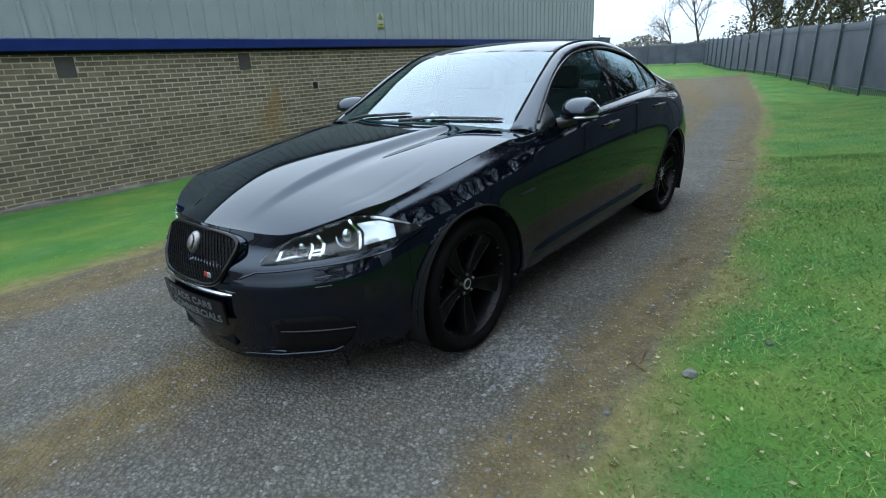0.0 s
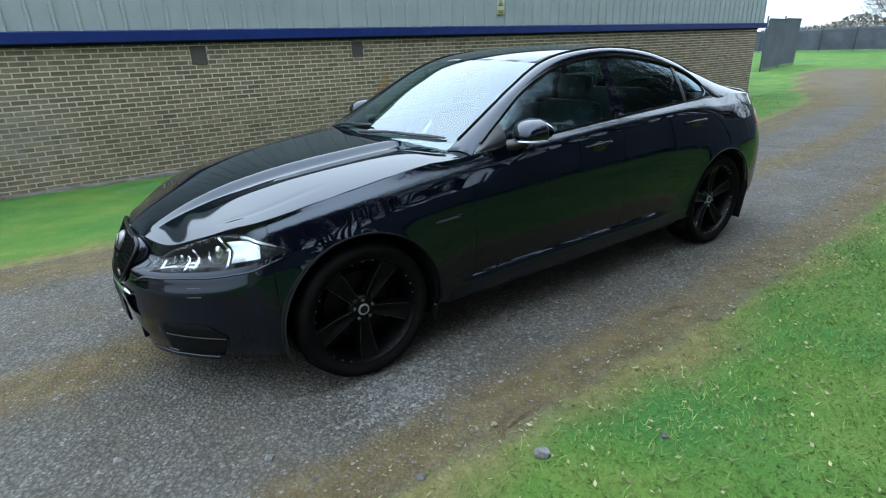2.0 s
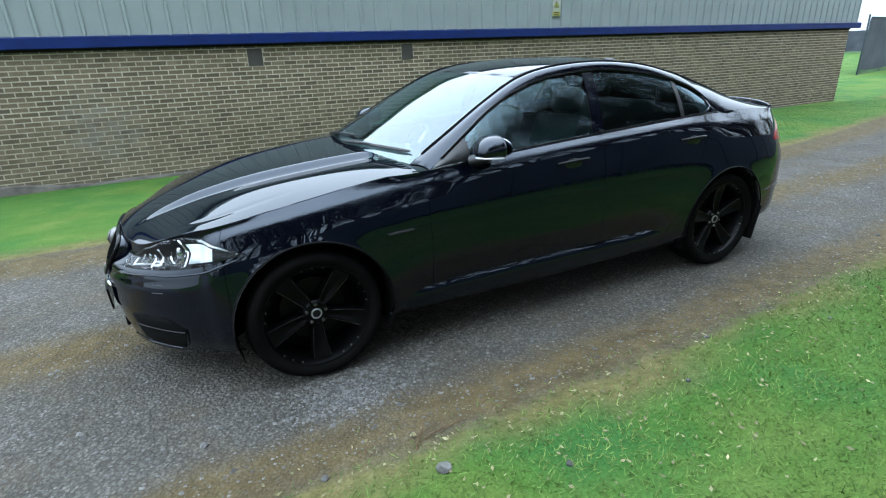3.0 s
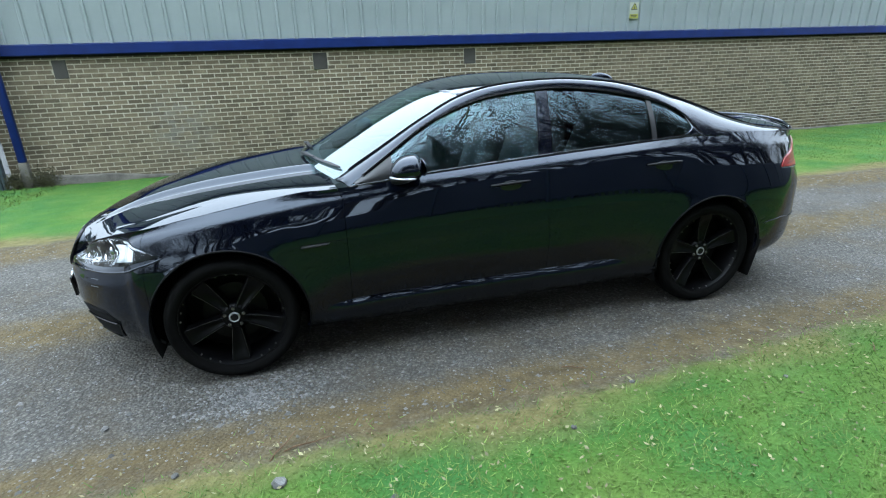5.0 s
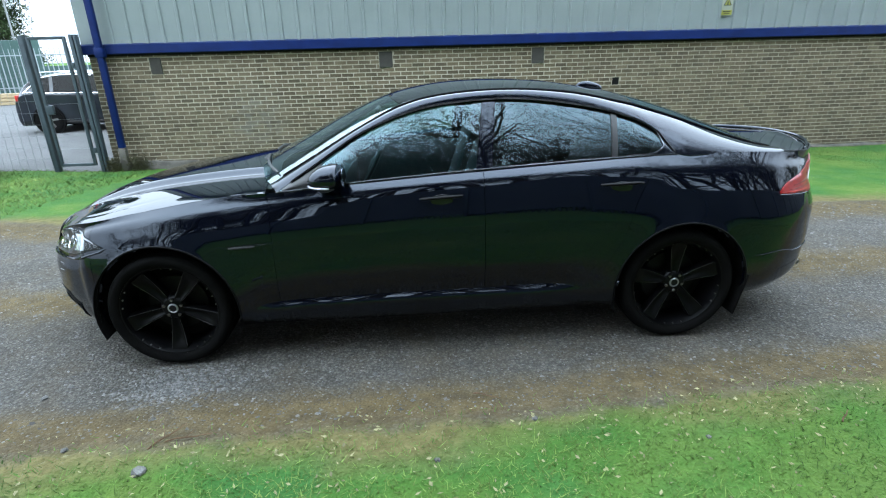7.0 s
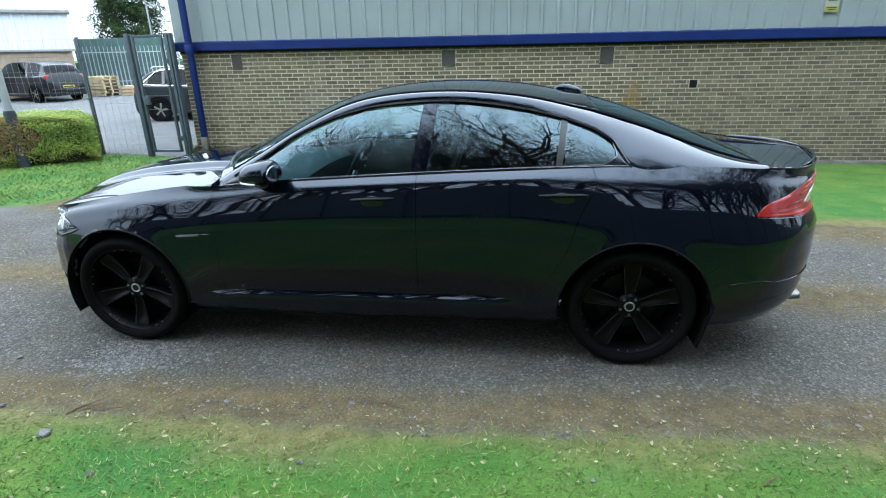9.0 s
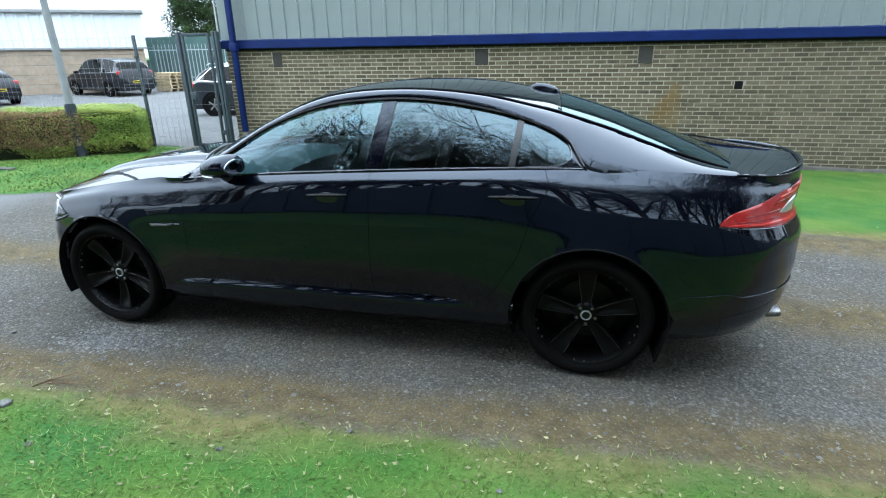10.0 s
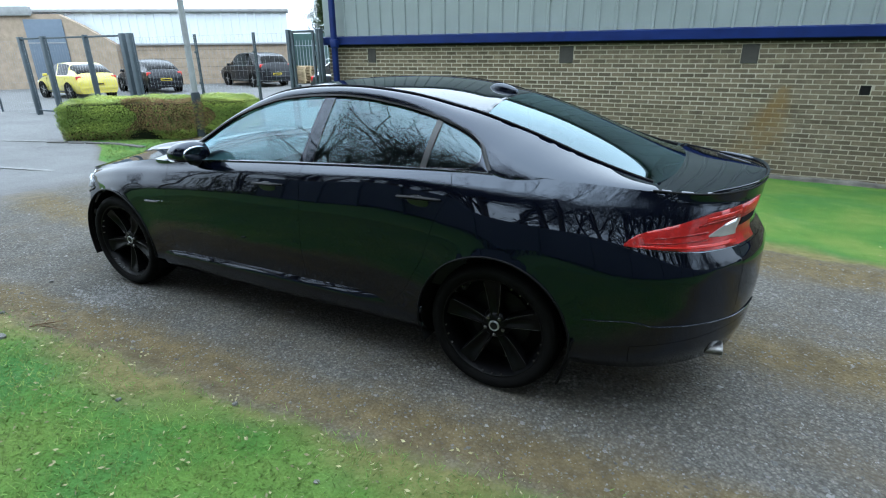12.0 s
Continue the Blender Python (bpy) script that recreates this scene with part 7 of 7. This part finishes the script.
def bare_tree(seed, H, spread=0.55, ivy=0):
    """A leafless tree: meshes of trunk, branches and, where wanted, ivy."""
    rng = np.random.default_rng(seed)
    V, F, big = [], [], [[], []]
    tips = []

    def ring_tube(store, pts, rad, sides):
        base = len(store[0])
        up = np.array([0.03, 0.02, 1.0])
        for i, p in enumerate(pts):
            d = pts[min(i + 1, len(pts) - 1)] - pts[max(i - 1, 0)]
            d = d / (np.linalg.norm(d) + 1e-9)
            s = np.cross(d, up)
            if np.linalg.norm(s) < 0.05:
                s = np.cross(d, np.array([1.0, 0, 0]))
            s /= np.linalg.norm(s)
            o = np.cross(d, s)
            for k in range(sides):
                a = 2 * np.pi * k / sides
                store[0].append(p + rad[i] * (np.cos(a) * s + np.sin(a) * o))
        for i in range(len(pts) - 1):
            for k in range(sides):
                store[1].append((base + i * sides + k, base + i * sides + (k + 1) % sides, base + (i + 1) * sides + (k + 1) % sides, base + (i + 1) * sides + k))

    fine = [V, F]

    def grow(p, d, ln, r, level):
        nseg = 5 if level == 0 else 3
        pts, rad = [p], [r]
        for k in range(nseg):
            d = d + rng.normal(0, 0.10 + 0.05 * level, 3) + np.array([0, 0, 0.05])
            d /= np.linalg.norm(d)
            pts.append(pts[-1] + d * ln / nseg)
            rad.append(r * (1 - (0.55 if level else 0.62) * (k + 1) / nseg))
        ring_tube(big if level <= 1 else fine, pts, rad, 9 if level == 0 else 6 if level == 1 else 4 if level < 4 else 3)
        if level == 4:
            return
        kids = (9, 6, 5, 4)[level]
        for k in range(kids):
            f = (0.35 + 0.65 * (k + rng.random()) / kids) if level == 0 else (0.2 + 0.8 * (k + rng.random()) / kids)
            i = min(int(f * nseg), nseg - 1)
            q = pts[i] + (pts[i + 1] - pts[i]) * (f * nseg - i)
            side_ = rng.standard_normal(3)
            side_ -= side_.dot(d) * d
            side_ /= np.linalg.norm(side_)
            nd = d * (1 - spread * 0.5) + side_ * spread * rng.uniform(0.8, 1.5) + np.array([0, 0, 0.12])
            nd /= np.linalg.norm(nd)
            grow(q, nd, ln * rng.uniform(0.48, 0.70) * (1.0 if level else 0.75), max(rad[i] * rng.uniform(0.40, 0.58), 0.005), level + 1)
        if level >= 2:
            tips.append(pts[-1])

    grow(np.array([0, 0, -0.15]), np.array([0.02, 0.01, 1.0]), H * 0.62, H * 0.0135, 0)
    out = []
    for nm, (vv, ff) in (("trunk", big), ("crown", fine)):
        me = bpy.data.meshes.new(nm)
        me.from_pydata([tuple(v) for v in vv], [], ff)
        me.materials.append(BARK)
        me.polygons.foreach_set("use_smooth", [True] * len(me.polygons))
        out.append((nm, me))
    if ivy:
        P = []
        tr = np.array(big[0])
        pick = tr[rng.integers(0, len(tr), ivy)]
        P = pick + rng.normal(0, 0.20, (ivy, 3))
        Vv, Ff = leaf_soup(0, rng, lambda n, r: P, 0.055)
        me = bpy.data.meshes.new("ivy")
        me.from_pydata(Vv.tolist(), [], Ff.tolist())
        me.materials.append(IVY)
        out.append(("ivy", me))
    return out


KINDS = [bare_tree(1, 11.5), bare_tree(2, 13.0, 0.62), bare_tree(3, 9.5, 0.7), bare_tree(4, 12.5, 0.5, 7000)]
trng = np.random.default_rng(21)


def plant(kind, x, y, yaw, size):
    t = thing("tree", "bare leafless tree with ivy on its trunk" if len(KINDS[kind]) > 2 else "bare leafless tree with fine spreading branches", "tree", pose(x, y, hz(x, y), 0, 0, yaw) @ Matrix.Scale(size, 4), "trees behind the screen fence")
    for nm, me in KINDS[kind]:
        put(nm, me, t)


def fence_y(x):
    return float(np.interp(x, [p[0] for p in FENCELINE], [p[1] for p in FENCELINE]))


for k in range(22):
    x = -4.5 + 2.9 * k + trng.uniform(-0.8, 0.8)
    back_ = trng.uniform(2.0, 4.5) if k % 2 else trng.uniform(5.5, 10)
    tall = 1.4 if x < 1 else 1.3 if x < 10 else 1.0
    plant(int(trng.integers(0, 4 if x > 11 else 3)), x + 0.35 * back_, fence_y(x) - back_ * (0.6 if tall > 1 else 1), trng.uniform(0, 360), tall * trng.uniform(0.85, 1.15))
for k in range(36):
    x = -8 + 0.8 * k + trng.uniform(-0.6, 0.6)
    plant(int(trng.integers(0, 3)), x, fence_y(x) - trng.uniform(0.9, 6.0), trng.uniform(0, 360), trng.uniform(1.2, 1.6) * (1.0 if x < 1 else 0.95))
for k in range(9):
    x = -24 + 1.9 * k + trng.uniform(-0.6, 0.6)
    plant(int(trng.integers(0, 3)), x, fence_y(x) - trng.uniform(0.9, 5.0), trng.uniform(0, 360), trng.uniform(0.8, 1.1))
for k in range(6):
    x = -9 + 1.3 * k
    plant(k % 3, x, fence_y(x) - trng.uniform(0.7, 2.5), trng.uniform(0, 360), trng.uniform(1.5, 1.75))
for x, y, k, s in ((60, 13.5, 0, 0.95), (62, 16.5, 2, 0.9), (64, 10, 1, 1.1), (58, 6.5, 3, 1.0)):
    plant(k, x, y, 70 * k, s)

# undergrowth behind the fence, joined
urng = np.random.default_rng(31)
ux = urng.uniform(-26, 58, 34000)
uy = np.interp(ux, [p[0] for p in FENCELINE], [p[1] for p in FENCELINE]) - urng.uniform(1.0, 7.0, 34000)
uz = urng.random(34000) ** 1.3 * (3.0 + 1.1 * np.sin(ux * 0.9))
V, F = leaf_soup(0, urng, lambda n, r: np.stack([ux, uy, np.abs(uz)], -1), 0.12)
me = bpy.data.meshes.new("undergrowth")
me.from_pydata(V.tolist(), [], F.tolist())
me.materials.append(SHRUB)
tagged(put("undergrowth", me), "brown and dark green undergrowth behind the fence", "undergrowth", kind="stuff")


def evergreen(x, y, H, R, seed, label):
    rng = np.random.default_rng(seed)
    t = thing("evergreen_tree", label, "tree", pose(x, y, hz(x, y)))
    part("trunk", tube([(0, 0, -0.2), (0.05, 0, H * 0.5), (0, 0.03, H * 0.96)], [0.16, 0.10, 0.02], sides=10), BARK, t)
    n = 26000
    c = rng.uniform(0.12, 1, 190)
    cen = np.stack([np.cos(rng.uniform(0, 6.28, 190)) * R * (1 - c) ** 0.7 * rng.uniform(0.3, 1, 190), np.sin(rng.uniform(0, 6.28, 190)) * R * (1 - c) ** 0.7 * rng.uniform(0.3, 1, 190), H * c], -1)
    P = cen[rng.integers(0, 190, n)] + rng.normal(0, 1, (n, 3)) * (R * 0.16, R * 0.16, R * 0.12)
    soup_part("crown", *leaf_soup(0, rng, lambda q, r: P, 0.07), IVY, t, "dense dark needles")


evergreen(-23.4, 33.6, 9.6, 1.7, 51, "tall dark evergreen tree beyond the yard")
evergreen(-25.0, 32.6, 8.2, 1.6, 52, "broad dark evergreen tree beyond the yard")
bp = thing("lamp_post", "slim grey lamp post beyond the yard", "lamp post", pose(-20.6, 30, hz(-20.6, 30)))
part("pole", tube([(0, 0, -0.1), (0, 0, 7)], [0.06, 0.045], sides=10), POLE, bp)

# far woods on the horizon, joined; distance haze is painted into their colour
frng = np.random.default_rng(41)
n = 60000
ang = frng.uniform(radians(-12), radians(120), n)
dist = frng.uniform(120, 170, n)
fx, fy = 5 + dist * np.cos(ang), dist * np.sin(ang)
fh = (3.6 + 0.9 * np.sin(ang * 23) + 0.7 * np.sin(ang * 61)) * frng.random(n) ** 0.8
V, F = leaf_soup(0, frng, lambda q, r: np.stack([fx, fy, fh - 0.4], -1), 0.34)
me = bpy.data.meshes.new("far_woods")
me.from_pydata(V.tolist(), [], F.tolist())
me.materials.append(FARWOOD)
tagged(put("far_woods", me), "hazy line of bare woods on the horizon", "woods", kind="stuff")

# ---- bricks of the warehouse wall, stretcher bond ----
def brick_mesh(w):
    bm = box(w, 0.05, 0.057, 0.004, at=(0, 0.025, 0), seg=1)
    me = bpy.data.meshes.new("brick")
    bm.to_mesh(me)
    bm.free()
    me.materials.append(BRICKMAT)
    return me


FULLBRICK = brick_mesh(0.208)
brng = np.random.default_rng(5)
unit = np.array([(sx, y, sz) for y in (0, 1) for sx, sz in ((-1, -1), (1, -1), (1, 1), (-1, 1))], float)
faces8 = np.array([(0, 1, 2, 3), (0, 4, 5, 1), (1, 5, 6, 2), (2, 6, 7, 3), (3, 7, 4, 0)])
BV, BF, singles, cuts = [], [], 0, []
course = 0
z = TOPZ - 0.0375
while z > -0.62:
    x = -0.1125 if course % 2 else 0.0
    while x < LEN:
        a, b = max(x + 0.0085, 0.002), min(x + 0.2165, LEN - 0.002)
        zb = base_z((a + b) / 2)
        pieces = [(a, b)]
        for pa, pb, pc, pd in PADS + [VENT]:
            out = []
            for qa, qb in pieces:
                if z - 0.03 < pd and z + 0.03 > pc and qa < pb and qb > pa:
                    out += [(qa, pa - 0.004)] if pa - qa > 0.03 else []
                    out += [(pb + 0.004, qb)] if qb - pb > 0.03 else []
                else:
                    out.append((qa, qb))
            pieces = out
        for qa, qb in pieces:
            if z < zb - 0.06 or qb - qa < 0.03:
                continue
            proud = brng.uniform(-0.0018, 0.0018) - 0.0035
            full = abs(qb - qa - 0.208) < 1e-3
            if full and 1.3 < qa < 8.6 and 0.72 < z < 1.40 and singles < 300:
                put("brick", FULLBRICK, wall, pose((qa + qb) / 2, proud, z, 0, brng.normal(0, 0.25), 0))
                singles += 1
            else:
                v = unit * ((qb - qa) / 2, 1, 0.0287) + ((qa + qb) / 2, proud, z + brng.normal(0, 0.0006))
                v[4:, 1] = 0.03
                BF.append(faces8 + 8 * len(BV))
                BV.append(v)
        x += 0.225
    z -= 0.075
    course += 1
bme = bpy.data.meshes.new("brickwork")
bme.from_pydata(np.concatenate(BV).tolist(), [], np.concatenate(BF).tolist())
bme.materials.append(BRICKMAT)
bw = tagged(put("brickwork", bme, wall), kind="stuff")
